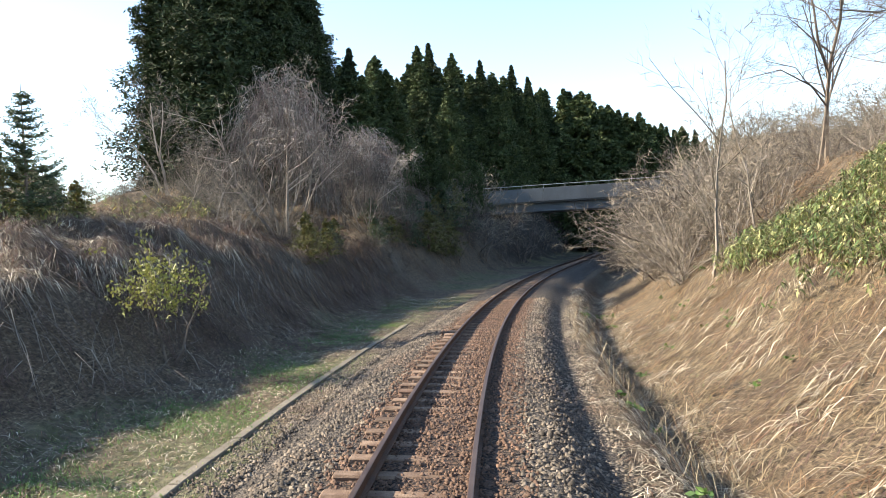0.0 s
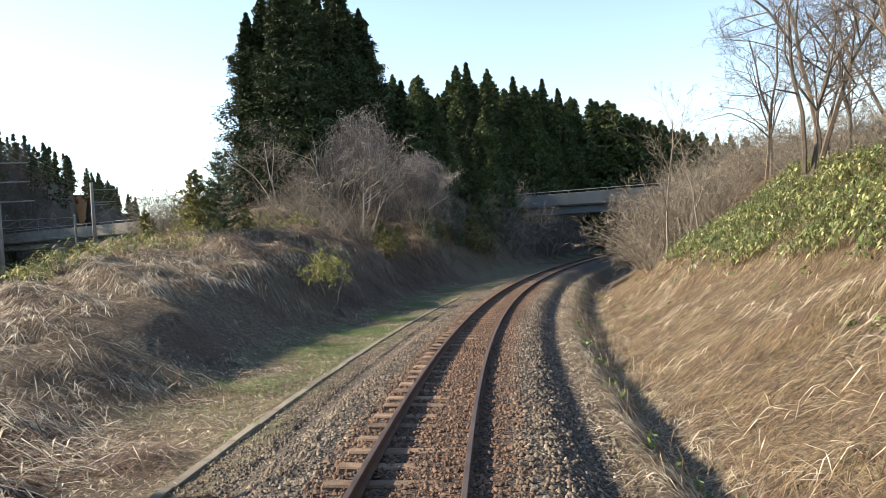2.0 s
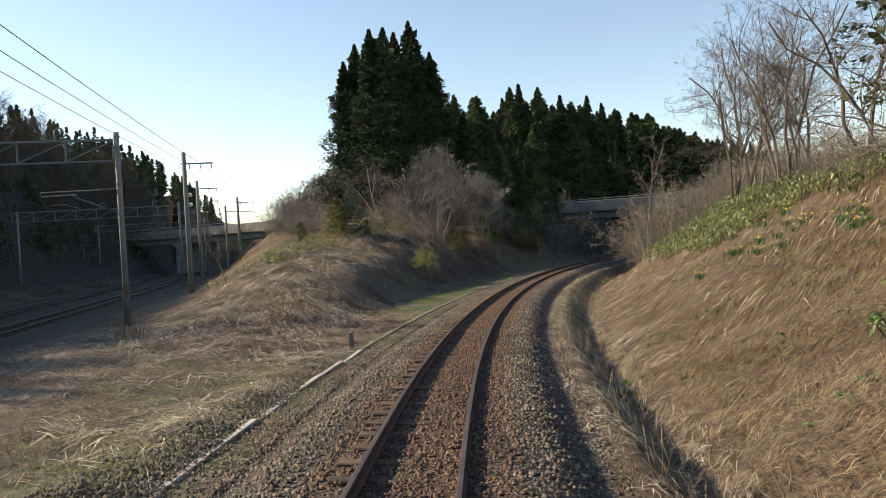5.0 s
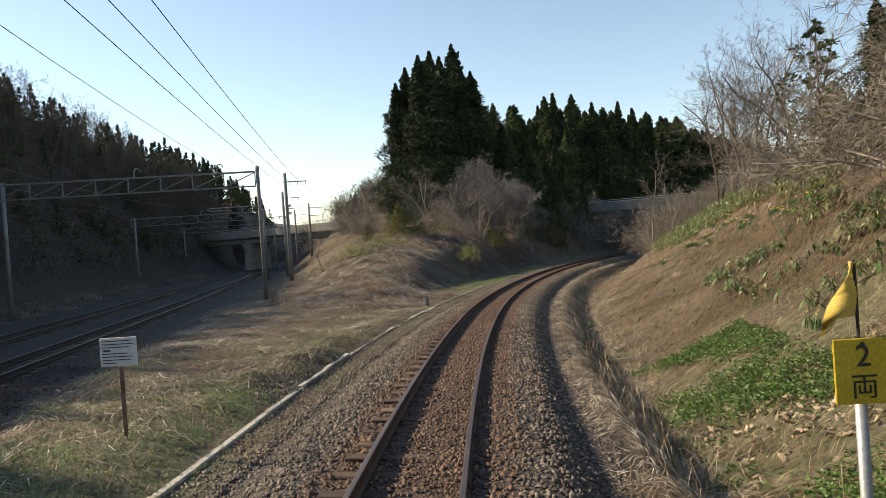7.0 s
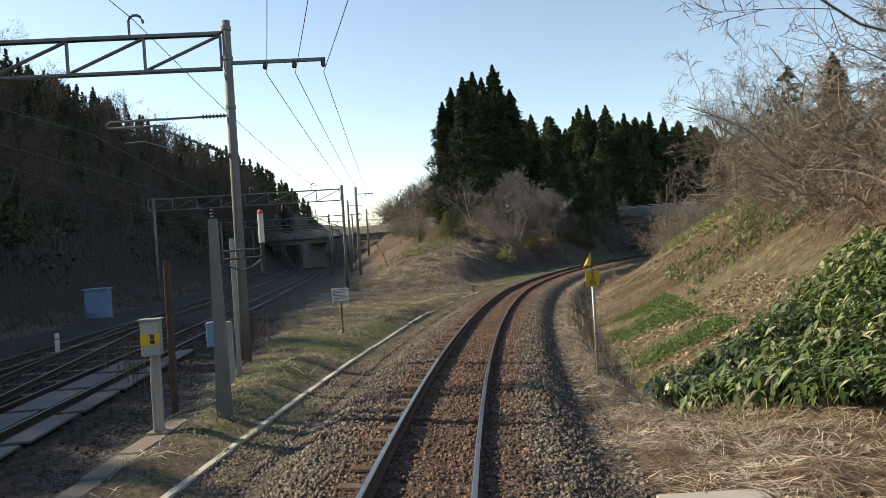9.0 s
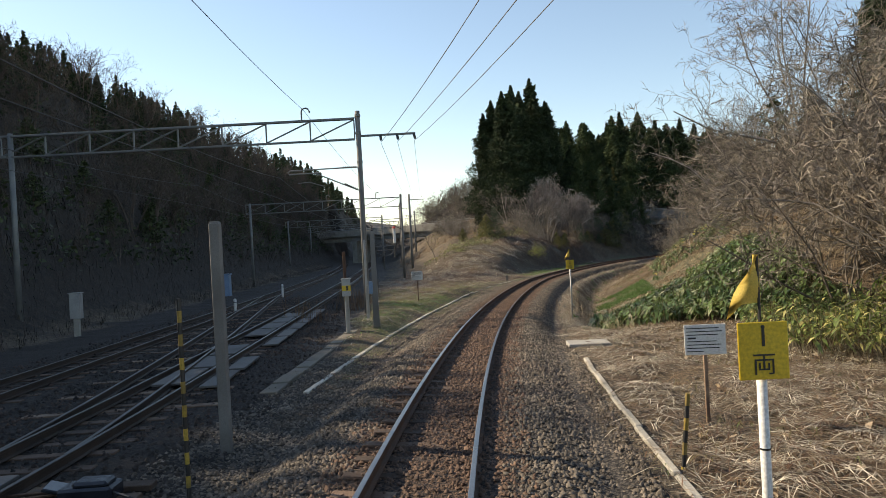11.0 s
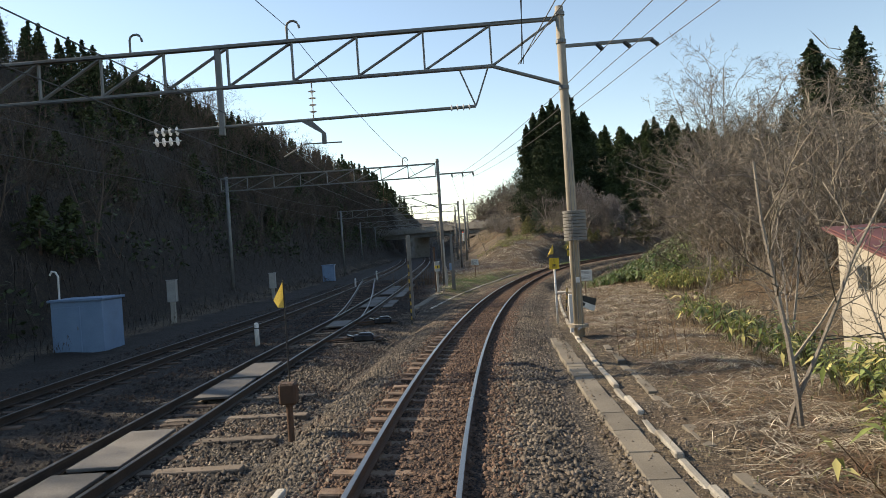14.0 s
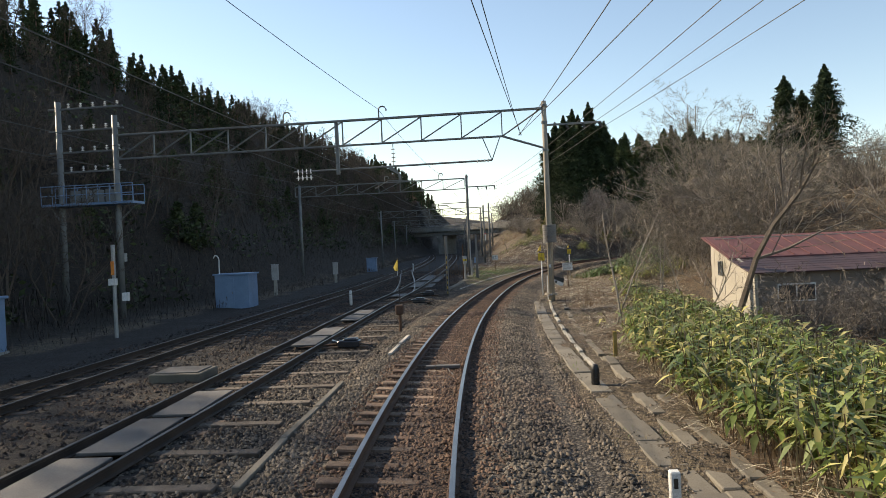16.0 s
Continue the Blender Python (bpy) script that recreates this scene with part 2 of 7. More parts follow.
# ---- building helpers ----
class Geo:
    """A mesh in the making."""

    def __init__(self):
        self.v, self.f = [], []

    def add(self, verts, faces):
        k = len(self.v)
        self.v.extend(verts)
        self.f.extend(tuple(i + k for i in f) for f in faces)
        return self

    def tube(self, points, radii, sides=6, caps=True):
        k = len(self.v)
        points = [Vector(p) for p in points]
        if isinstance(radii, (int, float)):
            radii = [radii] * len(points)
        for i, (p, r) in enumerate(zip(points, radii)):
            d = points[min(i + 1, len(points) - 1)] - points[max(i - 1, 0)]
            d = d.normalized() if d.length > 1e-9 else Vector((0, 0, 1))
            a = d.cross(Vector((0, 0, 1)) if abs(d.z) < 0.9 else Vector((1, 0, 0))).normalized()
            b = d.cross(a)
            for j in range(sides):
                w = 2 * math.pi * (j + 0.5) / sides
                self.v.append(tuple(p + (a * math.cos(w) + b * math.sin(w)) * r))
        n = len(points)
        for i in range(n - 1):
            for j in range(sides):
                j2 = (j + 1) % sides
                self.f.append((k + i * sides + j, k + (i + 1) * sides + j, k + (i + 1) * sides + j2, k + i * sides + j2))
        if caps and sides > 2:
            self.f.append(tuple(k + j for j in range(sides)))
            self.f.append(tuple(k + (n - 1) * sides + j for j in reversed(range(sides))))
        return self

    def box(self, c, s, rot=None, bevel=0.0):
        """A box at c of size s with chamfered edges, turned by the matrix rot."""
        hx, hy, hz = s[0] / 2, s[1] / 2, s[2] / 2
        b = min(bevel, hx * 0.9, hy * 0.9, hz * 0.9)
        c = Vector(c)
        if b <= 0:
            vs = [(x, y, z) for z in (-hz, hz) for y in (-hy, hy) for x in (-hx, hx)]
            fs = [(0, 2, 3, 1), (4, 5, 7, 6), (0, 1, 5, 4), (2, 6, 7, 3), (0, 4, 6, 2), (1, 3, 7, 5)]
        else:
            vs, fs = chamfered(hx, hy, hz, b)
        if rot is not None:
            vs = [rot @ Vector(v) for v in vs]
        return self.add([tuple(c + Vector(v)) for v in vs], fs)

    def sweep(self, points, profile, rights=None):
        """A profile of (across, up) swept along points; across is level, to the right of the way."""
        k, m = len(self.v), len(profile)
        points = [Vector(p) for p in points]
        for i, p in enumerate(points):
            d = points[min(i + 1, len(points) - 1)] - points[max(i - 1, 0)]
            r = Vector((d.y, -d.x, 0)).normalized()
            for a, h in profile:
                q = p + r * a
                self.v.append((q.x, q.y, q.z + h))
        for i in range(len(points) - 1):
            for j in range(m):
                j2 = (j + 1) % m
                self.f.append((k + i * m + j, k + i * m + j2, k + (i + 1) * m + j2, k + (i + 1) * m + j))
        self.f.append(tuple(k + j for j in reversed(range(m))))
        self.f.append(tuple(k + (len(points) - 1) * m + j for j in range(m)))
        return self

    def mesh(self, name, material, smooth=False):
        me = bpy.data.meshes.new(name)
        me.from_pydata(self.v, [], self.f)
        me.materials.append(material)
        if smooth:
            me.shade_smooth()
        me.update()
        return me


def chamfered(hx, hy, hz, b):
    vs, idx = [], {}
    for sx in (-1, 1):
        for sy in (-1, 1):
            for sz in (-1, 1):
                for ax in range(3):
                    p = [sx * (hx - b), sy * (hy - b), sz * (hz - b)]
                    p[ax] = (sx * hx, sy * hy, sz * hz)[ax]
                    idx[sx, sy, sz, ax] = len(vs)
                    vs.append(tuple(p))
    fs = []
    for ax in range(3):
        o = [a for a in range(3) if a != ax]
        for s in (-1, 1):
            q = []
            for a, c in ((-1, -1), (1, -1), (1, 1), (-1, 1)):
                k = [0, 0, 0]
                k[ax], k[o[0]], k[o[1]] = s, a, c
                q.append(idx[(*k, ax)])
            fs.append(tuple(q))
        for a in (-1, 1):
            for c in (-1, 1):
                k1, k2 = [0, 0, 0], [0, 0, 0]
                k1[o[0]] = k2[o[0]] = a
                k1[o[1]] = k2[o[1]] = c
                k1[ax], k2[ax] = -1, 1
                fs.append((idx[(*k1, o[0])], idx[(*k2, o[0])], idx[(*k2, o[1])], idx[(*k1, o[1])]))
    for sx in (-1, 1):
        for sy in (-1, 1):
            for sz in (-1, 1):
                fs.append(tuple(idx[sx, sy, sz, a] for a in range(3)))
    return vs, fs


def part(name, g, material, parent, label="", smooth=False):
    ob = new(name, g if isinstance(g, bpy.types.Mesh) else g.mesh(name, material, smooth))
    ob.parent = parent
    return tagged(ob, label)


def thing(name, label, category, at=(0, 0, 0), turn=0.0, group="", kind=""):
    """An Empty at a thing's base."""
    ob = new(name)
    ob.empty_display_size = 0.2
    ob.location, ob.rotation_euler = at, (0, 0, radians(turn))
    return tagged(ob, label, category, group, kind)


def solid(name, g, material, label, category, group="", kind="", smooth=False, at=(0, 0, 0), turn=0.0):
    ob = new(name, g if isinstance(g, bpy.types.Mesh) else g.mesh(name, material, smooth))
    ob.location, ob.rotation_euler = at, (0, 0, radians(turn))
    return tagged(ob, label, category, group, kind)


def mesh_np(name, verts, faces, material):
    """A mesh from arrays: n x 3 corners and m x k faces."""
    me = bpy.data.meshes.new(name)
    n, (m, k) = len(verts), faces.shape
    me.vertices.add(n)
    me.vertices.foreach_set("co", np.ascontiguousarray(verts, dtype=np.float32).ravel())
    me.loops.add(m * k)
    me.loops.foreach_set("vertex_index", np.ascontiguousarray(faces, dtype=np.int32).ravel())
    me.polygons.add(m)
    me.polygons.foreach_set("loop_start", np.arange(0, m * k, k, dtype=np.int32))
    me.materials.append(material)
    me.update(calc_edges=True)
    return me


# ---- the plan: the line's centre, its level, the two main tracks ----
def smooth(a, b, x):
    t = np.clip((np.asarray(x, float) - a) / (b - a), 0, 1)
    return t * t * (3 - 2 * t)


def line_x(y):
    """x of the single line's centre at y."""
    y = np.asarray(y, float)
    w = np.clip(y, -112, 78) / 50
    x = (((((-0.172 * w - 0.2746) * w + 0.2949) * w + 6.507) * w + 2.0375) * w) - 0.8185
    d = ((((5 * -0.172 * w - 4 * 0.2746) * w + 3 * 0.2949) * w + 2 * 6.507) * w + 2.0375) / 50
    return x + d * (y - np.clip(y, -112, 78))


def line_slope(y):
    return (line_x(np.asarray(y, float) + 0.05) - line_x(np.asarray(y, float) - 0.05)) / 0.1


def line_z(y):
    """Level of the single line's rail tops."""
    return np.interp(y, [-95, -67, -47, -35, -17, -3, 7, 80], [0.38, 0.34, 0.32, 0.28, 0.25, 0.08, 0.0, -0.3])


def main_x(y, track):
    """x of a main track's centre at y: the nearer is 1, the farther 2."""
    w = np.asarray(y, float) / 50
    x = (-0.6 * w - 19.75) * w - 22.9 if track == 1 else (-1.02 * w - 20.5) * w - 27.4
    return x - 0.36 * smooth(-54, -70, y)


MAIN_Z = 0.2


def at_line(y, u, z=0.0):
    """The place u metres to the right of the line's centre at y."""
    s = float(line_slope(y))
    n = math.hypot(s, 1)
    return Vector((float(line_x(y)) + u / n, y - u * s / n, z))


def heading(y):
    """Degrees by which the line is turned to the left at y."""
    return math.degrees(math.atan2(-float(line_slope(y)), 1))


def lumps(x, y, size):
    """Cheap even noise of about -1 to 1."""
    a, b = np.asarray(x, float) / size, np.asarray(y, float) / size
    return (np.sin(a * 1.9 + 1.3 * np.sin(b * 1.3 + 0.7)) + np.sin(b * 2.3 + 1.7 * np.sin(a * 1.1 + 2.1)) + np.sin((a + b) * 3.1 + 1.1) * 0.6 + np.sin((a - b * 1.3) * 5.3) * 0.35) / 2.4


def off_line(x, y):
    s = line_slope(y)
    return (np.asarray(x, float) - line_x(y)) / np.sqrt(1 + s * s)


def ridge_foot(y):
    """x of the far main track, carried on straight beyond the viaduct."""
    return main_x(np.minimum(y, 10), 2) - 0.38 * np.maximum(np.asarray(y, float) - 10, 0)


def crest(y):
    """Height of the ridge's crest behind the main tracks."""
    return np.interp(y, [-90, -66, -57, -52, -30, -8, 16, 38, 70, 104, 140, 190, 240, 330], [17.5, 19.6, 20.7, 21.0, 21.2, 22.2, 23.8, 25.6, 26.4, 27.4, 29.2, 30.6, 32.8, 32.4])


def ground_z(x, y):
    x, y = np.asarray(x, float), np.asarray(y, float)
    u, r = off_line(x, y), line_z(y)
    q = (x - main_x(y, 1)) * 0.93
    p = (ridge_foot(y) - x) * 0.93
    # strip beside the line and the plain to the main tracks
    z = r - 0.42 + (r * 0 - 0.02 - (r - 0.42)) * smooth(-4.5, -8, u)
    # the berm between the line and the main tracks
    foot = -5.0 - 0.9 * smooth(0, 12, y)
    w = smooth(-7, 4, y)
    side = (1 - w) * smooth(foot, foot - 13.0, u) + w * (0.58 * smooth(foot, foot - 3.1, u) + 0.42 * smooth(foot - 1.0, foot - 6.4, u))
    berm = (2.95 + 0.6 * smooth(15, 23, y)) * smooth(-16, 19, y) * side * smooth(3.5, 13, q)
    berm = berm + 1.2 * smooth(26, 46, y) * smooth(-7, -17, u) * smooth(3.5, 14, q)
    z = z + berm * (1 + 0.11 * lumps(x, y, 1.6) + 0.07 * lumps(y, x, 0.7))
    z = z - 1.35 * np.exp(-((x + 8.0) / 2.6) ** 2 - ((y - 37.0) / 6.5) ** 2) + 1.5 * np.exp(-((x + 14.3) / 3.0) ** 2 - ((y - 34.5) / 5.5) ** 2) + 0.4 * np.exp(-((x + 12.9) / 1.6) ** 2 - ((y - 21.2) / 2.0) ** 2)
    z = z + 0.20 * np.exp(-((u + 3.75) / 0.55) ** 2) * smooth(-31, -27, y) * (1 - smooth(-14, -10, y)) * (0.7 + 0.5 * lumps(x, y, 1.1))
    p0 = 6.5 + 4.5 * np.exp(-((y + 72) / 14) ** 2)
    # the wooded ridge behind the main tracks
    z = z + crest(y) * (0.6 * np.clip((p - p0) / (28 - p0), 0, 1) + 0.4 * smooth(p0 - 1, 29, p)) + 0.8 * lumps(x, y, 6.0) * smooth(9, 16, p)
    # the bank beside the line on the other side, with its ditch
    e = smooth(-47, -37, y)
    rise = np.clip(u - 4.4, 0, 10.2)
    bank = e * (0.44 * rise + 0.013 * rise * rise + 0.05 * np.clip(u - 14.6, 0, 60))
    z = z + bank * (1 + 0.05 * lumps(x, y, 2.7)) + 0.5 * smooth(10, 20, y) * smooth(5.5, 8, u) * (1 - smooth(40, 55, y))
    # the plain between the line and the main tracks lies level with the sleepers
    z = z + 0.34 * smooth(-2.7, -4.4, u) * smooth(-14, -28, y) * smooth(2.2, 4.5, q)
    drop = 0.85 * (1 - 0.55 * smooth(-30, -44, y))
    z = z - drop * smooth(-46, -36, y) * smooth(2.7, 3.7, u)
    z = z - 0.16 * smooth(-44, -34, y) * np.exp(-((u - 3.8) / 0.35) ** 2)
    z = z - 0.15 * smooth(1.5, 2.3, u) * (1 - smooth(2.5, 3.5, u)) * smooth(-50, -40, y)
    # the flat and the hollow with the shed
    flat = 1 - smooth(-52, -42, y)
    z = z + 0.20 * flat * smooth(1.8, 2.6, u)
    z = z - 1.35 * smooth(6.2, 9.0, u) * (1 - smooth(-62, -50, y))
    z = z + 4.5 * smooth(8.5, 19, u) * smooth(-62, -46, y) * (1 - e)
    z = z + 7.0 * smooth(22, 40, u) * (1 - smooth(-50, -35, y))
    # the hill beyond the road bridge
    cut = np.exp(-(u / 7.0) ** 4) * (1 - smooth(98, 110, y))
    z = z + (12.5 * smooth(88, 116, y - 1.25 * np.clip(x - 2, 0, 30)) + (3.5 * smooth(44, 66, y) + 2.6 * smooth(34, 56, y) * (u > 0)) * smooth(5, 16, np.abs(u)) * (1 - smooth(64, 76, y) * 0.3)) * (1 - cut) * smooth(0, 25, q) * smooth(-42, -26, x) * (1 - 0.4 * smooth(34, 60, x))
    # the brown hill far behind the berm
    z = z + 14.0 * np.exp(-((x + 43) / 20) ** 2 - ((y - 138) / 22) ** 2)
    z = z + 0.05 * lumps(x, y, 0.9) * smooth(3.0, 4.0, np.abs(u)) * smooth(2.6, 4.0, np.abs(x - main_x(y, 1))) + 0.03 * lumps(x, y, 0.33) * smooth(3.6, 4.2, np.abs(u)) + 0.07 * lumps(y, x, 0.6) * smooth(2.5, 3.2, u) * (1 - smooth(4.6, 5.6, u))
    # track beds
    bed = r - 0.175 - 0.31 * smooth(1.55, 2.45, -u) - (0.18 + 0.25 * smooth(-50, -40, y)) * smooth(1.45, 2.35, u)
    z = np.where((np.abs(u) < 2.45) & (y < 104), np.maximum(bed, np.where(np.abs(u) > 1.7, z - 0.03, bed)), z)
    for k in (1, 2):
        d = np.abs(x - main_x(y, k)) * 0.93
        z = np.where(d < 2.6, (MAIN_Z - 0.19) * (1 - smooth(1.6, 2.6, d)) + z * smooth(1.6, 2.6, d), z)
    return z


def gz(x, y):
    return float(ground_z(x, y))

# ---- ground ----
def ground_material():
    m, n, l, bsdf = nodes_of("ground_cover")
    pos = n.new("ShaderNodeNewGeometry").outputs["Position"]

    def mask(name):
        a = n.new("ShaderNodeAttribute")
        a.attribute_name = name
        return a.outputs["Fac"]

    big, mid, small = noise_tex(n, l, pos, 0.35, 5), noise_tex(n, l, pos, 3.0, 5), noise_tex(n, l, pos, 45.0, 3)
    fibre = noise_tex(n, l, pos, 46.0, 4, (0.16, 0.8, 0.5))
    cross = noise_tex(n, l, pos, 38.0, 3, (0.8, 0.2, 0.6))
    # straw ground kept dark, in place of shade between the blades
    straw = blend(n, l, spread(n, l, fibre, 0.36, 0.66), (0.028, 0.020, 0.013), (0.165, 0.122, 0.074))
    straw = blend(n, l, spread(n, l, cross, 0.52, 0.66), straw, (0.21, 0.165, 0.105))
    straw = blend(n, l, spread(n, l, big, 0.5, 0.75), straw, (0.075, 0.045, 0.026))
    green = blend(n, l, spread(n, l, mid, 0.35, 0.65), (0.06, 0.072, 0.024), (0.15, 0.13, 0.08))
    # earth, mostly seen on the ridge, darkened to add to its shade
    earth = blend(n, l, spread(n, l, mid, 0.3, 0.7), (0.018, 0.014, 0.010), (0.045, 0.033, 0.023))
    cells = n.new("ShaderNodeTexVoronoi")
    cells.inputs["Scale"].default_value = 24.0
    l.new(pos, cells.inputs["Vector"])
    tone = n.new("ShaderNodeSeparateColor")
    l.new(cells.outputs["Color"], tone.inputs[0])
    gravel = blend(n, l, tone.outputs[0], (0.05, 0.042, 0.035), (0.15, 0.125, 0.10))
    gravel = blend(n, l, spread(n, l, cells.outputs["Distance"], 0.42, 0.62), gravel, (0.012, 0.009, 0.007))
    rusty = blend(n, l, tone.outputs[1], (0.06, 0.033, 0.021), (0.13, 0.077, 0.05))
    rusty = blend(n, l, spread(n, l, cells.outputs["Distance"], 0.42, 0.62), rusty, (0.016, 0.009, 0.006))
    gravel = blend(n, l, mask("rusty"), gravel, rusty)
    # darker gravel tone by the main tracks, shade put into the colour
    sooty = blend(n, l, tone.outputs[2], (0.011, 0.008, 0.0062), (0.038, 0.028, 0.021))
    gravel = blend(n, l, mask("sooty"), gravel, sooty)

    def edge(name):
        s = n.new("ShaderNodeMath")
        s.operation = "ADD"
        l.new(mask(name), s.inputs[0])
        o = n.new("ShaderNodeMapRange")
        o.inputs["To Min"].default_value, o.inputs["To Max"].default_value = -0.4, 0.4
        l.new(mid, o.inputs["Value"])
        l.new(o.outputs[0], s.inputs[1])
        return spread(n, l, s.outputs[0], 0.35, 0.65)

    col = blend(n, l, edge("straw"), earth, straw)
    col = blend(n, l, edge("green"), col, green)
    col = blend(n, l, edge("gravel"), col, gravel)
    clods = n.new("ShaderNodeMapRange")
    clods.inputs["From Min"].default_value, clods.inputs["From Max"].default_value = 0.3, 0.7
    clods.inputs["To Min"].default_value, clods.inputs["To Max"].default_value = 0.5, 1.35
    l.new(noise_tex(n, l, pos, 9.0, 4), clods.inputs["Value"])
    col = blend(n, l, 1.0, col, clods.outputs[0], "MULTIPLY")
    sh = n.new("ShaderNodeMapRange")
    sh.inputs["To Min"].default_value, sh.inputs["To Max"].default_value = 0.6, 1.35
    l.new(small, sh.inputs["Value"])
    l.new(blend(n, l, 1.0, col, sh.outputs[0], "MULTIPLY"), bsdf.inputs["Base Color"])
    bsdf.inputs["Roughness"].default_value = 0.95
    bp = n.new("ShaderNodeBump")
    bp.inputs["Strength"].default_value, bp.inputs["Distance"].default_value = 0.7, 0.05
    l.new(small, bp.inputs["Height"])
    l.new(bp.outputs[0], bsdf.inputs["Normal"])
    return m


def cover(x, y):
    """What grows or lies on the ground: shares of straw, fresh green and gravel."""
    u = off_line(x, y)
    q = (x - main_x(y, 1)) * 0.93
    p = (ridge_foot(y) - x) * 0.93
    n1 = lumps(x, y, 1.7)
    gravel = (1 - smooth(2.2, 2.7, np.abs(u) + 0.15 * n1))
    gravel = np.maximum(gravel, (1 - smooth(2.2, 4.2, q + 0.5 * n1)) * (1 - smooth(3.5, 6, p + 0.5 * n1)))
    yard = (1 - smooth(-58, -50, y + 2 * n1)) * (u < 0)
    gravel = np.maximum(gravel, yard * (1 - smooth(3, 6, p)))
    strip = smooth(-6.8, -6.0, u + 0.4 * n1) * (1 - smooth(-2.5, -2.2, u)) * smooth(-58, -50, y)
    green = strip * (0.55 + 0.5 * lumps(x, y, 3.1)) * (1 - smooth(-15, -12, y) * (1 - smooth(-4, 1, y)) * smooth(-3.4, -3.8, u))
    green = np.maximum(green, 0.7 * smooth(-17, -30, y) * smooth(-52, -46, y) * smooth(-11, -8, u) * (u < -2.5) * (0.5 + 0.7 * n1))
    green = np.maximum(green, 0.8 * smooth(3.2, 4.0, u) * (1 - smooth(9, 12, u)) * smooth(-44, -40, y) * (1 - smooth(-27, -22, y)))
    green = np.clip(green, 0, 1) * (1 - gravel)
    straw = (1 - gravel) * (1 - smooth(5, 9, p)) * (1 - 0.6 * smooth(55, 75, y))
    straw = straw * np.clip(0.85 + 0.3 * n1, 0, 1)
    rusty = 1 - smooth(0.75, 1.15, np.abs(u) + 0.1 * n1)
    # share of gravel darkened where the ridge shades the main tracks
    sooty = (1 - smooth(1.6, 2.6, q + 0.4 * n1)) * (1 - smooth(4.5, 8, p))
    return straw, green, gravel, rusty, sooty


def ys_of():
    near = np.arange(-112, 62, 0.45)
    mid = np.concatenate([np.arange(62, 200, 2.4), np.arange(200, 420, 5.0)])
    far = np.cumsum(np.geomspace(3.0, 420, 22))
    return np.concatenate([-112 - far[::-1], near, mid, 418 + far])


def us_of():
    near = np.concatenate([np.arange(-30, -6, 0.8), np.arange(-6, 13, 0.3), np.arange(13, 34, 0.8)])
    far = np.cumsum(np.geomspace(3.0, 420, 22))
    return np.concatenate([-210 - far[::-1], np.arange(-210, -30, 2.5), near, 34 + far])


Y, U = np.meshgrid(ys_of(), us_of(), indexing="ij")
X = line_x(Y) + U * np.sqrt(1 + line_slope(Y) ** 2)
X = np.where(np.abs(U) > 300, np.sign(U) * np.abs(U) + line_x(np.clip(Y, -112, 78)), X)
far_off = np.hypot(X, Y)
Z = ground_z(X, Y)
rows_n, cols_n = Y.shape
corner = (np.arange(rows_n - 1)[:, None] * cols_n + np.arange(cols_n - 1)[None, :]).ravel()
faces = np.stack([corner, corner + 1, corner + cols_n + 1, corner + cols_n], 1)
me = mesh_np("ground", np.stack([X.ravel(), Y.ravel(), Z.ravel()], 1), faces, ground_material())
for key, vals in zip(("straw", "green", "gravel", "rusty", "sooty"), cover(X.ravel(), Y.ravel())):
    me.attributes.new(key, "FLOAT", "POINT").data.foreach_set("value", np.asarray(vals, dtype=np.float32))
me.shade_smooth()
ground = tagged(new("ground", me), "earth banks and flats with matted dry grass, green patches and gravel", "ground", kind="structure")

# ---- tracks ----
GAUGE = 1.132
RAIL = [(-0.033, 0.0), (-0.033, -0.030), (-0.009, -0.045), (-0.009, -0.125), (-0.060, -0.142), (-0.060, -0.152), (0.060, -0.152), (0.060, -0.142), (0.009, -0.125), (0.009, -0.045), (0.033, -0.030), (0.033, 0.0)]
TOP = [(-0.030, 0.0035), (-0.022, 0.006), (0.022, 0.006), (0.030, 0.0035), (0.030, -0.004), (-0.030, -0.004)]
CANT = 0.03


def track(name, label, pts, cant, spacing, width, sleeper_material, seed, rail_material=RUST, head=STEEL, dull_from=None):
    """A track along pts: two rails with worn tops, sleepers and clips."""
    rnd = random.Random(seed)
    tr = thing(name, label, "railway track", kind="structure")
    pts = [Vector(p) for p in pts]
    for side in (-1, 1):
        way = []
        for i, p in enumerate(pts):
            d = (pts[min(i + 1, len(pts) - 1)] - pts[max(i - 1, 0)])
            r = Vector((d.y, -d.x, 0)).normalized()
            way.append(p + r * side * GAUGE / 2 + Vector((0, 0, -side * cant)))
        rail = part("rail", Geo().sweep(way, RAIL), rail_material, tr, "rail with a dark brown web")
        old = [p for p in way if dull_from is not None and p.y >= dull_from]
        part("running_surface", Geo().sweep(way[:len(way) - len(old) + 1] if old else way, TOP), head, rail, "bright worn rail head")
        if old:
            part("running_surface", Geo().sweep(old, TOP), RUSTY_HEAD, rail, "brown rail head with a dull sheen")
    sl = [Geo().box((0, 0, 0), (2.02 if k else 1.95, width, 0.14), None, 0.012 + 0.006 * k).mesh("sleeper", sleeper_material) for k in range(3)]
    run, nxt = 0.0, 0.0
    spots = []
    for a, b in zip(pts, pts[1:]):
        seg = (b - a).length
        while nxt <= run + seg:
            spots.append((a.lerp(b, (nxt - run) / seg), (b - a).normalized()))
            nxt += spacing
        run += seg
    return tr, sl, spots, rnd


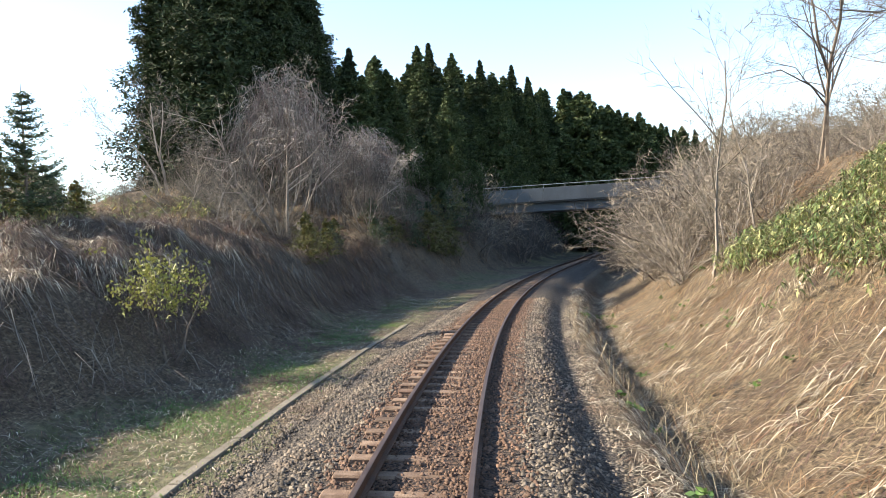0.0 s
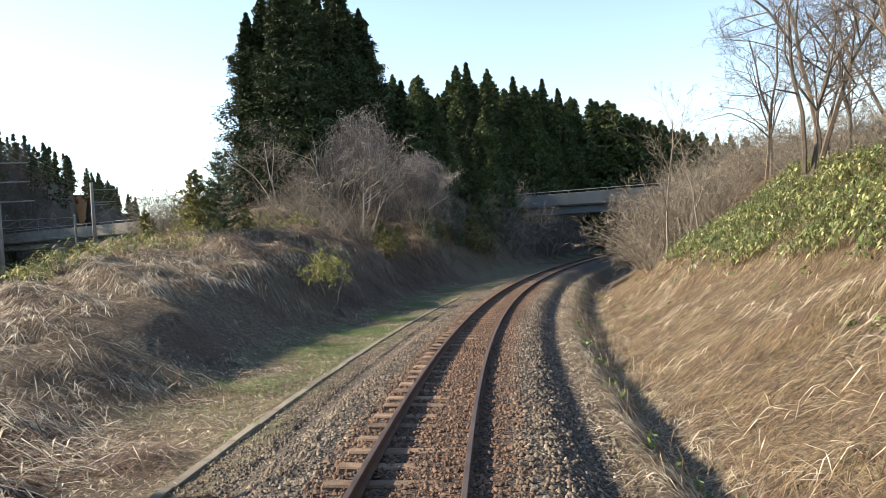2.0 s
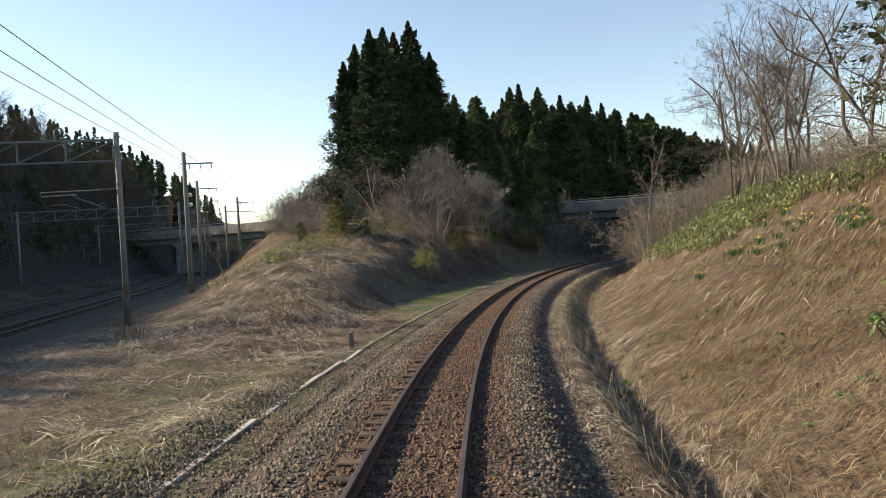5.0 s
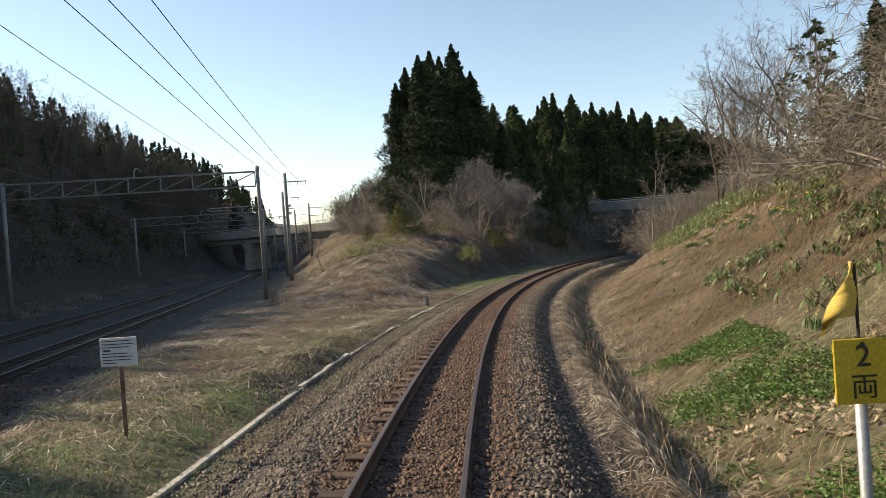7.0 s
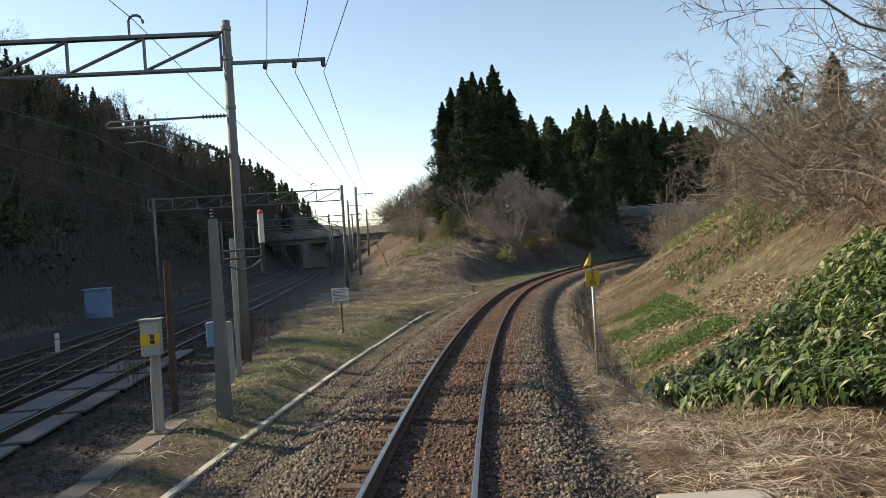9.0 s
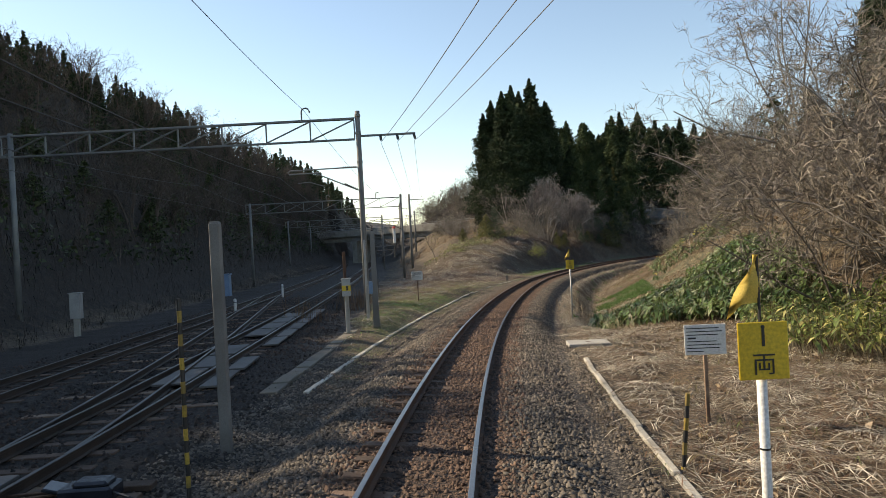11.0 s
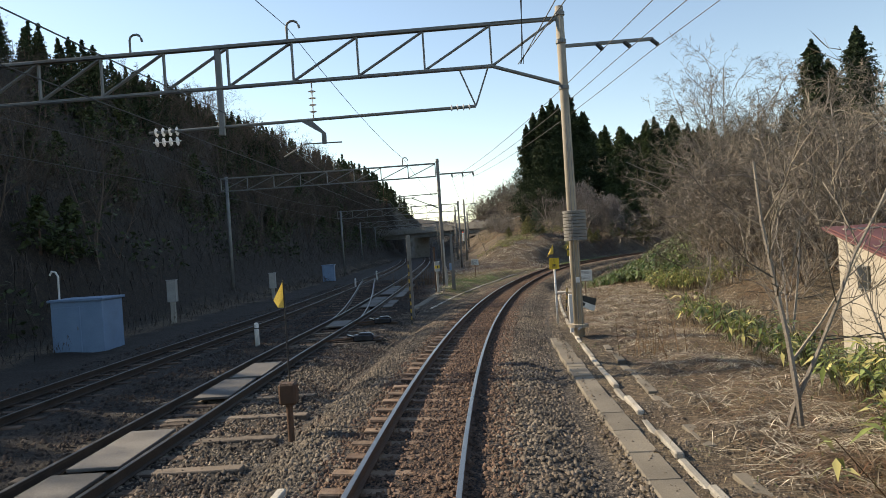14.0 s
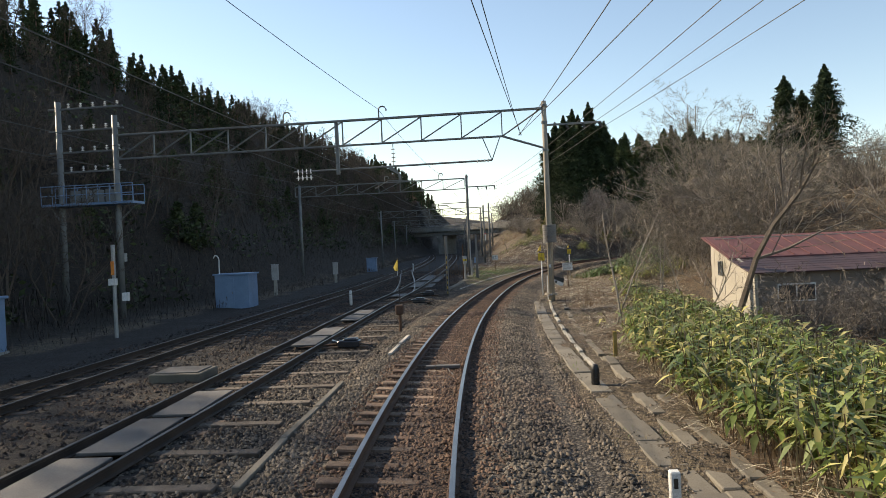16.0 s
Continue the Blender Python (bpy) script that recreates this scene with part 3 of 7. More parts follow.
def lay_sleepers(tr, sl, spots, rnd, cant, only=None, rest_material=None, soiled=None):
    rest = Geo()
    n = 0
    for p, d in spots:
        rz = math.degrees(math.atan2(d.y, d.x)) - 90 + rnd.uniform(-1.2, 1.2)
        tilt = math.degrees(math.atan2(2 * cant, GAUGE))
        m = pose(p.x + rnd.uniform(-0.03, 0.03), p.y, p.z - 0.160 - 0.07 + rnd.uniform(-0.022, 0.002), 0, tilt, rz)
        if only is None or (only(p) and n < 300):
            ob = new("sleeper", (soiled if soiled and -62 + rnd.uniform(-6, 6) < p.y < -9 + rnd.uniform(-5, 5) else sl)[rnd.randrange(3)])
            ob.parent = tr
            ob.matrix_basis = m @ pose(0, 0, -0.008 if soiled and -62 < p.y < -9 else 0)
            n += 1
        else:
            rest.add([tuple(m @ Vector(v)) for v in chamfered(1.05, 0.1, 0.07, 0.012)[0]], chamfered(1.05, 0.1, 0.07, 0.012)[1])
    if rest.v:
        tagged(part("sleepers_far_off", rest, rest_material, tr), kind="stuff")


LINE_YS = np.arange(-118, 104, 1.0)
LINE_PTS = [(float(line_x(y)), float(y), float(line_z(y))) for y in LINE_YS]
line_track = track("railway_track", "single track with rusty rails on worn wooden sleepers", LINE_PTS, CANT, 0.61, 0.20, TIMBER, 1, dull_from=-40)
MAIN_YS = np.arange(-130, 150, 3.0)
# darker heads and sleeper wood here help colour in the ridge's shade
main_tracks = [track("railway_track", "main line track with dark rails in the shade of the ridge", [(float(main_x(y, k)), float(y), MAIN_Z) for y in MAIN_YS], 0.0, 0.68, 0.22, TIMBER_SOILED, 1 + k, MAIN_RAIL, STEEL_SHADED) for k in (1, 2)]

# ---- trees and plants ----
def limb(gs, rnd, p, d, length, r, level, levels, kids, up=0.12, wander=0.25, twig=0.004, sides=5):
    """A tapered branch that wanders and forks; gs holds the trunk's mesh and the branches'."""
    g = gs[min(level, 1)]
    if level >= levels:
        dd = d.normalized()
        side = dd.cross(Vector((rnd.gauss(0, 1), rnd.gauss(0, 1), rnd.gauss(0, 1)))).normalized() * max(r, twig)
        m = p + dd * length * 0.5 + Vector((rnd.gauss(0, 1), rnd.gauss(0, 1), rnd.gauss(0, 1))) * length * 0.07
        g.add([tuple(p - side), tuple(p + side), tuple(m + side * 0.6), tuple(m - side * 0.6), tuple(p + dd * length + Vector((0, 0, up * length)))], [(0, 1, 2, 3), (3, 2, 4)])
        return
    n = min(max(2, int(2 + length / (0.9 if level == 0 else 0.8))), 6 if level == 0 else 3)
    pts, rad = [p.copy()], [r]
    q, dd = p.copy(), d.normalized()
    tip = r * (0.35 if level < levels else 0.5)
    for i in range(n):
        dd = (dd + Vector((rnd.gauss(0, wander), rnd.gauss(0, wander), rnd.gauss(0, wander) + up)) * (0.5 if level == 0 else 0.8)).normalized()
        q = q + dd * (length / n)
        pts.append(q.copy())
        rad.append(r + (tip - r) * (i + 1) / n)
    g.tube(pts, rad, max(3, sides - level), False)
    k = kids[min(level, len(kids) - 1)]
    for j in range(k):
        f = rnd.uniform(0.3 if level == 0 else 0.15, 1.0)
        i = min(int(f * n), n - 1)
        base = pts[i].lerp(pts[i + 1], f * n - i)
        axis = (pts[i + 1] - pts[i]).normalized()
        side = axis.cross(Vector((rnd.gauss(0, 1), rnd.gauss(0, 1), rnd.gauss(0, 1)))).normalized()
        ang = rnd.uniform(0.45, 1.05)
        nd = axis * math.cos(ang) + side * math.sin(ang)
        ln = length * rnd.uniform(0.35, 0.62) * (1.15 - 0.55 * f)
        limb(gs, rnd, base, nd, max(ln, 0.25), max((rad[i] + (rad[i + 1] - rad[i]) * 0.5) * rnd.uniform(0.4, 0.62), 0.006), level + 1, levels, kids, up, wander, twig, sides)


def bare_tree_meshes(seed, height, trunks=1, levels=3, kids=(9, 6, 5), r=0.13, spread=0.25, up=0.12, wander=0.25, material=None, twig=0.004, wood=None):
    """Trunk and branch meshes of a leafless tree, and its twigs."""
    rnd = random.Random(seed)
    gs = (Geo(), Geo())
    for t in range(trunks):
        d = Vector((rnd.gauss(0, spread), rnd.gauss(0, spread), 1))
        limb(gs, rnd, Vector((rnd.gauss(0, 0.15) * (trunks > 1), rnd.gauss(0, 0.15) * (trunks > 1), -0.3)), d, height * rnd.uniform(0.8, 1.0), r * rnd.uniform(0.75, 1.1), 0, levels, kids, up, wander, twig)
    return gs[0].mesh("trunk", wood or material or BARK), gs[1].mesh("branchwork", material or BARK)


def bare_tree(name, label, mesh, x, y, turn=0.0, size=1.0, group="", category="tree", lean=0.0, sink=0.0):
    ob = thing(name, label, category, (x, y, gz(x, y) - sink), turn, group)
    ob.rotation_euler = (radians(lean), 0, radians(turn))
    ob.scale = (size, size, size)
    for n, me in zip(("trunk", "branchwork") if category == "tree" else ("stem", "twigwork"), mesh):
        new(n, me).parent = ob
    return ob


def leaf_cluster(rng, centres, radii, per, size, flat=0.6, droop=0.0, slim=0.26):
    """Leaf sprays round centres: arrays of quad corners."""
    n = len(centres) * per
    c = np.repeat(centres, per, 0) + np.clip(rng.normal(0, 0.5, (n, 3)), -0.85, 0.85) * np.repeat(radii, per)[:, None] * np.array([1, 1, flat])
    a = rng.normal(0, 1, (n, 3))
    a[:, 2] *= 0.5
    a[:, 2] -= droop
    a /= np.linalg.norm(a, axis=1)[:, None]
    b = np.cross(a, rng.normal(0, 1, (n, 3)))
    b /= np.linalg.norm(b, axis=1)[:, None] + 1e-9
    s = size * rng.uniform(0.6, 1.4, (n, 1))
    v = np.stack([c - a * s * 0.5, c + b * s * slim, c + a * s * 0.5, c - b * s * slim], 1).reshape(-1, 3)
    return v


def quads(n):
    return np.arange(n * 4).reshape(-1, 4)


def cedar_meshes(seed, height, width, per=9, clumps=420, size=0.5, bottom=0.12, material=None, tall=1.5):
    """Trunk and crown of a tall conifer with clumped, drooping sprays."""
    rng = np.random.default_rng(seed)
    f = np.sort(rng.uniform(0, 1, clumps) ** 1.05)
    z = height * (bottom + (1 - bottom) * f)
    lobes = 1 + 0.22 * np.sin(f * 23 + seed) + 0.12 * np.sin(f * 51 + 2 * seed)
    rmax = width * (1 - f ** tall) ** 0.85 * lobes * (0.55 + 0.45 * np.clip(f / 0.12, 0, 1))
    ang = rng.uniform(0, 2 * math.pi, clumps)
    rad = rmax * np.sqrt(rng.uniform(0.25, 1.0, clumps)) * (1 + 0.15 * np.sin(ang * 3 + seed))
    c = np.stack([np.cos(ang) * rad, np.sin(ang) * rad, z - 0.18 * rad], 1)
    v = leaf_cluster(rng, c, 0.12 * size + 0.24 * rmax, per, size * 0.9, 0.5, 0.35, 0.17)
    top = leaf_cluster(rng, np.stack([rng.normal(0, 0.05, 14), rng.normal(0, 0.05, 14), height * np.linspace(0.955, 1.0, 14)], 1), np.linspace(0.3, 0.04, 14) * size, per, size * 0.5, 0.8)
    nc = clumps // 3
    fc = rng.uniform(0.02, 0.93, nc)
    rc = 0.45 * width * (1 - fc ** tall) ** 0.85 * np.sqrt(rng.uniform(0, 1, nc))
    ac = rng.uniform(0, 2 * math.pi, nc)
    core = leaf_cluster(rng, np.stack([np.cos(ac) * rc, np.sin(ac) * rc, height * (bottom + (1 - bottom) * fc)], 1), np.full(nc, 0.1 * width), 4, 0.28 * width, 0.8, 0.6, 0.3)
    v = np.concatenate([v, core, top])
    crown = mesh_np("crown", v, quads(len(v) // 4), material or CEDAR)
    trunk = Geo().tube([(0, 0, -0.6), (0, 0, height * 0.35), (0, 0, height * 0.96)], [height * 0.013 + 0.06, height * 0.009 + 0.03, 0.02], 7).mesh("trunk", CEDAR_BARK)
    return trunk, crown


def conifer(name, label, meshes, x, y, turn=0.0, size=1.0, group="", sink=0.0, base=None):
    ob = thing(name, label, "tree", (x, y, (gz(x, y) if base is None else base) - sink), turn, group)
    ob.scale = (size, size, size)
    for n, me in zip(("trunk", "crown"), meshes):
        c = new(n, me)
        c.parent = ob
    return ob


def grove(name, label, category, kinds, spots):
    """Many far plants joined into one thing; kinds holds pairs of meshes, spots rows of x, y, turn, size."""
    packs = {}
    for j, (x, y, turn, size) in enumerate(spots):
        m = np.array(pose(x, y, gz(x, y), 0, 0, turn))
        for i, me in enumerate(kinds[j % len(kinds)]):
            co = np.empty(len(me.vertices) * 3, np.float32)
            me.vertices.foreach_get("co", co)
            li, ls = np.empty(len(me.loops), np.int32), np.empty(len(me.polygons), np.int32)
            me.loops.foreach_get("vertex_index", li)
            me.polygons.foreach_get("loop_start", ls)
            p = packs.setdefault((i, me.materials[0].name), [[], [], [], 0, 0])
            p[0].append(co.reshape(-1, 3) * size @ m[:3, :3].T + m[:3, 3])
            p[1].append(li + p[3])
            p[2].append(ls + p[4])
            p[3] += len(me.vertices)
            p[4] += len(li)
    ob = thing(name, label, category, kind="stuff")
    for (i, mat_name), (co, li, ls, nv, nl) in packs.items():
        me = bpy.data.meshes.new(("trunks", "crowns")[i])
        me.vertices.add(nv)
        me.vertices.foreach_set("co", np.concatenate(co).astype(np.float32).ravel())
        me.loops.add(nl)
        me.loops.foreach_set("vertex_index", np.concatenate(li))
        starts = np.concatenate(ls)
        me.polygons.add(len(starts))
        me.polygons.foreach_set("loop_start", starts)
        me.materials.append(bpy.data.materials[mat_name])
        me.update(calc_edges=True)
        tagged(part(("trunks", "crowns")[i], me, None, ob), kind="stuff")
    return ob


rng = np.random.default_rng(5)
rand = random.Random(11)

# the tall clump of cedars
BIG = [cedar_meshes(20 + k, 22.3, 4.4, 20, 1250, 0.40, 0.05, None, 1.35) for k in range(3)]
for k, (x, y, top) in enumerate(((-17.8, 53.5, 29.6), (-16.2, 53, 28.9), (-15.0, 66.4, 34.3), (-17.8, 62, 32.4), (-20.6, 57, 29.0), (-20.0, 61, 29.4), (-13.4, 60, 30.4), (-12.2, 66, 29.6), (-13.4, 76.4, 31.3), (-18.6, 67, 31.5), (-15.4, 57, 30.0), (-21.8, 55.5, 26.5))):
    conifer("cedar_tree", "tall dark green cedar standing in a dense clump on the slope", BIG[k % 3], x, y, k * 67, (top - gz(x, y)) / 22.3, "cedars in the tall clump")

# the wooded hill beyond the bridge
FAR = [cedar_meshes(40 + k, 13.5, (3.5, 3.0, 3.9, 3.3)[k], 16, 460, 0.46, 0.03, CEDAR_LIGHT if k != 1 else None, (1.5, 1.2, 2.0, 1.7)[k]) for k in range(4)]
k = 0
for row, (yy, dx) in enumerate(((94, 3.0), (98, 2.8), (102, 2.8), (107, 2.7), (112, 2.7), (118, 2.8))):
    x = -30.0
    while x < 50:
        x += dx * rand.choice((0.25, 0.4, 0.6, 0.9, 1.35))
        y = yy + rand.uniform(-2.5, 2.5) + 1.25 * min(max(x - 2, 0), 30)
        if row == 0 and rand.random() < 0.4 or abs(float(off_line(x, y))) < 6 and y < 108:
            continue
        s = rand.choice((0.72, 0.8, 0.86, 0.9, 0.95, 1.16)) * rand.uniform(0.92, 1.08) * (1.0 if row else 0.75) * (1 - 0.2 * float(smooth(26, 50, x)))
        conifer("cedar_tree", "dark cedar in the plantation on the hill beyond the bridge", FAR[rand.randrange(4)], x, y, k * 73, s, "cedars on the hill")
        k += 1
for k, (x, y, s) in enumerate(((-4, 86, 0.75), (-7, 83, 0.9), (-10, 88, 0.9), (-3, 91, 0.8), (-13, 91, 0.8), (0, 95, 0.7), (30, 92, 0.55), (34, 96, 0.6), (37, 90, 0.5), (28, 99, 0.6), (41, 95, 0.55), (24, 104, 0.5), (33, 104, 0.6))):
    conifer("cedar_tree", "dark young cedar close behind the road bridge", FAR[k % 4], x, y, k * 37, s, "cedars behind the bridge")
for k, (x, y, s) in enumerate(((-6.0, 58, 0.72), (-7.6, 63, 0.9), (-3.4, 62, 0.6), (-4.6, 67, 0.85), (-0.8, 67, 0.55), (-2.0, 72, 0.8), (1.6, 71, 0.5), (-8.6, 69, 0.95), (1.0, 76, 0.62), (-5.6, 74, 0.9), (4.0, 76, 0.42), (-3.6, 56, 0.42), (0.6, 64, 0.36))):
    conifer("cedar_tree", "dark cedar standing between the vine trees and the road bridge", FAR[k % 4], x, y, k * 51, s, "cedars beside the line")
for k, (x, y, top) in enumerate(((23.4, 125.6, 28.9), (24.6, 126.5, 28.4), (24.4, 118.9, 26.2), (27.5, 129.7, 29.1), (27.0, 121.3, 26.8), (28.6, 124.6, 25.2), (29.8, 124.7, 25.2), (30.0, 120.1, 24.5), (33.2, 130.2, 25.4), (33.9, 128.4, 24.9), (32.9, 118.9, 22.7), (35.6, 126.3, 23.0), (34.9, 118.4, 22.6), (37.4, 124.6, 21.7), (40.0, 130.3, 22.4), (41.3, 130.9, 22.1), (42.0, 129.2, 22.2), (43.6, 131.1, 21.8), (41.3, 119.4, 18.9), (43.0, 121.0, 20.3), (44.8, 124.1, 18.2), (45.4, 122.2, 18.3))):
    conifer("cedar_tree", "dark cedar at the end of the plantation on the hill", FAR[k % 4], x, y, k * 47, (top - gz(x, y)) / 13.5, "cedars on the hill")
gold = cedar_meshes(48, 9.0, 1.3, 7, 160, 0.5, 0.05, GOLDEN)
conifer("cypress_tree", "slender yellowing cypress standing before dark cedars", gold, -1.8, 92.0, 0, 1.0, base=9.6)

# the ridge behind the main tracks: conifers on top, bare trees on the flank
# twigs coloured dark to deepen the shade on the flank
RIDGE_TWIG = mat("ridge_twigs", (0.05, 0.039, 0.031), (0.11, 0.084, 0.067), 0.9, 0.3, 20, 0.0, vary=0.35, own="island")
RIDGE = [cedar_meshes(60 + k, 5.2, 1.25, 8, 130, 0.34, 0.03, None, 1.05) for k in range(4)]
RIDGE_FAR = [cedar_meshes(64 + k, 5.2, 1.3, 6, 60, 0.55, 0.03, None, 1.05) for k in range(3)]
far_spots = []
for k in range(540):
    f = (k + rand.uniform(0, 1)) / 540
    y = -72 + 112 * f / 0.54 if f < 0.54 else 40 + 350 * (f - 0.54) / 0.46
    p = rand.uniform(25.5, 31) if k % 4 else rand.uniform(19, 27)
    x = float(ridge_foot(y)) - p / 0.93
    size = rand.uniform(0.62, 1.0) * (1 + 1.0 * float(smooth(30, 200, y))) * (0.6 if y < -57 else 1)
    if f < 0.54:
        conifer("conifer_tree", "dark conifer on the crest of the shaded ridge", RIDGE[k % 4], x, y, k * 41, size, "conifers on the ridge")
    else:
        far_spots.append((x, y, k * 41, size))
grove("far_conifers", "dark conifers along the far crest of the ridge", "trees", RIDGE_FAR, far_spots)
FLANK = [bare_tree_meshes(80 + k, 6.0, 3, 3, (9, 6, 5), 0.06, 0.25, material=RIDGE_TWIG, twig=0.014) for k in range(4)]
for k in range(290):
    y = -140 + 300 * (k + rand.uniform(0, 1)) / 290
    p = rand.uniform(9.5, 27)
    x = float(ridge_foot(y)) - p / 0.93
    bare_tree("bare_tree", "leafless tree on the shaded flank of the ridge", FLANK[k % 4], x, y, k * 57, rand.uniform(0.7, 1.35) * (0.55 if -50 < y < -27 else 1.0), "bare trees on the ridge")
GREENS = [cedar_meshes(70 + k, 3.2, 1.6, 8, 90, 0.42, 0.0, EVERGREEN) for k in range(2)]
for k in range(80):
    y = -120 + 240 * (k + rand.uniform(0, 1)) / 80
    p = rand.uniform(11, 22)
    conifer("evergreen_shrub", "dark evergreen shrub at the foot of the ridge", GREENS[k % 2], float(ridge_foot(y)) - p / 0.93, y, k * 31, rand.uniform(0.6, 1.2), "shrubs on the ridge")

# bare trees round the single line
TALL = [bare_tree_meshes(100 + k, 12.0, 2, 4, (11, 7, 5, 3), 0.14, 0.24, 0.05, 0.36, BARK, 0.008, BARK) for k in range(3)]
for k, (x, y, s) in enumerate(((14.6, 19.6, 0.95), (16.2, 21.5, 1.05), (15.2, 12.0, 0.95), (17.0, 15.0, 1.0), (18.5, 9.0, 1.0), (18.0, 25.0, 0.9), (16.5, 3.0, 0.8), (22.0, 26.0, 1.0), (18.6, 33.5, 1.0), (23.5, 33.0, 1.05))):
    bare_tree("bare_tree", "tall leafless tree with grey forking limbs on the bank top", TALL[k % 3], x, y, k * 83, s, "tall bare trees on the bank")
THIN = [bare_tree_meshes(110 + k, 8.0, 1, 3, (12, 6, 5), 0.07, 0.1, 0.1, 0.22, TWIG, 0.008, PALE_BARK) for k in range(2)]
bare_tree("bare_tree", "slender leafless tree leaning out over the grassy bank", THIN[0], 9.3, 23.9, 40, 1.1, lean=6)
bare_tree("bare_tree", "slender leafless tree on the grassy bank", THIN[1], 11.6, 25.5, 140, 0.8)
TANGLE_SMALL = [bare_tree_meshes(192 + k, 4.2, 4, 4, (7, 5, 4, 2), 0.06, 0.6, 0.0, 0.34, TWIG, 0.009, PALE_BARK) for k in range(2)]
VINE = [bare_tree_meshes(120 + k, 8.6, 4, 4, (9, 6, 4, 3), 0.085, 0.28, -0.03, 0.3, VINE_TWIG, 0.011, BARK) for k in range(2)]
for k, (x, y, s) in enumerate(((-12.6, 43.5, 0.7), (-6.2, 45.0, 0.7), (-14.6, 44.5, 0.6), (-9.0, 47.0, 0.85), (-4.4, 50.5, 0.65))):
    bare_tree("vine_covered_tree", "leafless tree hung with dense tangled grey-brown vines", VINE[k % 2], x, y, k * 97, s, "vine covered trees")
VINE_PALE = mat("bleached_vine_stems", (0.15, 0.13, 0.112), (0.42, 0.375, 0.325), 0.9, 0.8, 20, 0.0, vary=0.6, own="island")
VINE_RED = mat("reddish_vine_stems", (0.10, 0.068, 0.058), (0.26, 0.19, 0.165), 0.9, 0.8, 20, 0.0, vary=0.6, own="island")


def ribbons(p, w):
    """Thin flat stems through points p (n, k, 3) with half-widths w (n, k)."""
    n, k, _ = p.shape
    d = np.gradient(p, axis=1)
    side = np.cross(d, np.array([0.35, -0.9, 0.1]) * np.ones_like(d))
    side /= np.linalg.norm(side, axis=2)[..., None] + 1e-9
    v = np.stack([p - side * w[..., None], p + side * w[..., None]], 2).reshape(-1, 3)
    i = (np.arange(n)[:, None] * k + np.arange(k - 1)[None]).ravel() * 2
    return v, np.stack([i, i + 1, i + 3, i + 2], 1)


def vine_curtain(seed, n, height, radius, drop, width, shift=0.0):
    """Stems hanging from a domed crown, swaying as they fall."""
    r = np.random.default_rng(seed)
    a, f = r.uniform(0, 2 * math.pi, n), np.sqrt(r.uniform(0, 1, n))
    lobes = 1 + 0.16 * np.sin(3 * a + seed) + 0.10 * np.sin(5 * a)
    x0, y0 = np.cos(a) * f * radius * lobes + shift * f, np.sin(a) * f * radius * lobes
    z0 = height * (0.50 + 0.5 * np.sqrt(np.clip(1 - f ** 2.6, 0, 1))) * r.uniform(0.80, 1.02, n)
    fall = np.minimum(r.uniform(*drop, n) * (0.35 + 0.85 * f), z0 - 0.2)
    out = r.uniform(-0.15, 0.40, n) * fall
    t = np.linspace(0, 1, 6)[None]
    sway = r.normal(0, 0.20, (n, 6, 2)).cumsum(1) * (0.6 + 0.25 * fall[:, None, None])
    x = x0[:, None] + np.cos(a)[:, None] * out[:, None] * np.sin(t * 2.2) + sway[..., 0]
    y = y0[:, None] + np.sin(a)[:, None] * out[:, None] * np.sin(t * 2.2) + sway[..., 1]
    z = z0[:, None] + r.uniform(-0.1, 0.7, n)[:, None] * np.sin(t * 3.1) - fall[:, None] * t ** 1.5
    return ribbons(np.stack([x, y, z], 2), r.uniform(*width, n)[:, None] * np.linspace(1.0, 0.45, 6)[None])


def vine_dome(label, x, y, seed, height, radius, turn=0.0):
    """A tree smothered in hanging vines: pale stems, limbs and a curtain of vine stems."""
    ob = thing("vine_covered_tree", label, "tree", (x, y, gz(x, y)), turn, "vine covered trees")
    rnd = random.Random(seed)
    gs = (Geo(), Geo())
    for k in range(7):
        a = k * 0.9 + rnd.uniform(-0.3, 0.3)
        limb(gs, rnd, Vector((0.5 * math.cos(a), 0.5 * math.sin(a), -0.3)), Vector((0.25 * math.cos(a), 0.25 * math.sin(a), 1)), height * rnd.uniform(0.72, 0.95), 0.095 * rnd.uniform(0.7, 1.1), 0, 4, (8, 5, 4, 3), 0.0, 0.26, 0.010)
    part("trunk", gs[0].mesh("trunk", PALE_BARK), None, ob, "pale grey trunks")
    part("branchwork", gs[1].mesh("branchwork", VINE_PALE), None, ob)
    for k, (n, m) in enumerate(((420, VINE_PALE), (520, VINE_RED), (620, VINE_TWIG))):
        v, f = vine_curtain(seed + k, n, height * (1.0, 0.97, 0.86)[k], radius * (1.0, 1.05, 0.9)[k], ((0.6, 2.8), (0.8, 4.5), (0.8, 5.0))[k], (0.006, 0.015), (0.0, 0.5, 0.0)[k])
        tagged(part("vine_curtain", mesh_np("vine_curtain", v, f, m), None, ob), kind="stuff")
    return ob


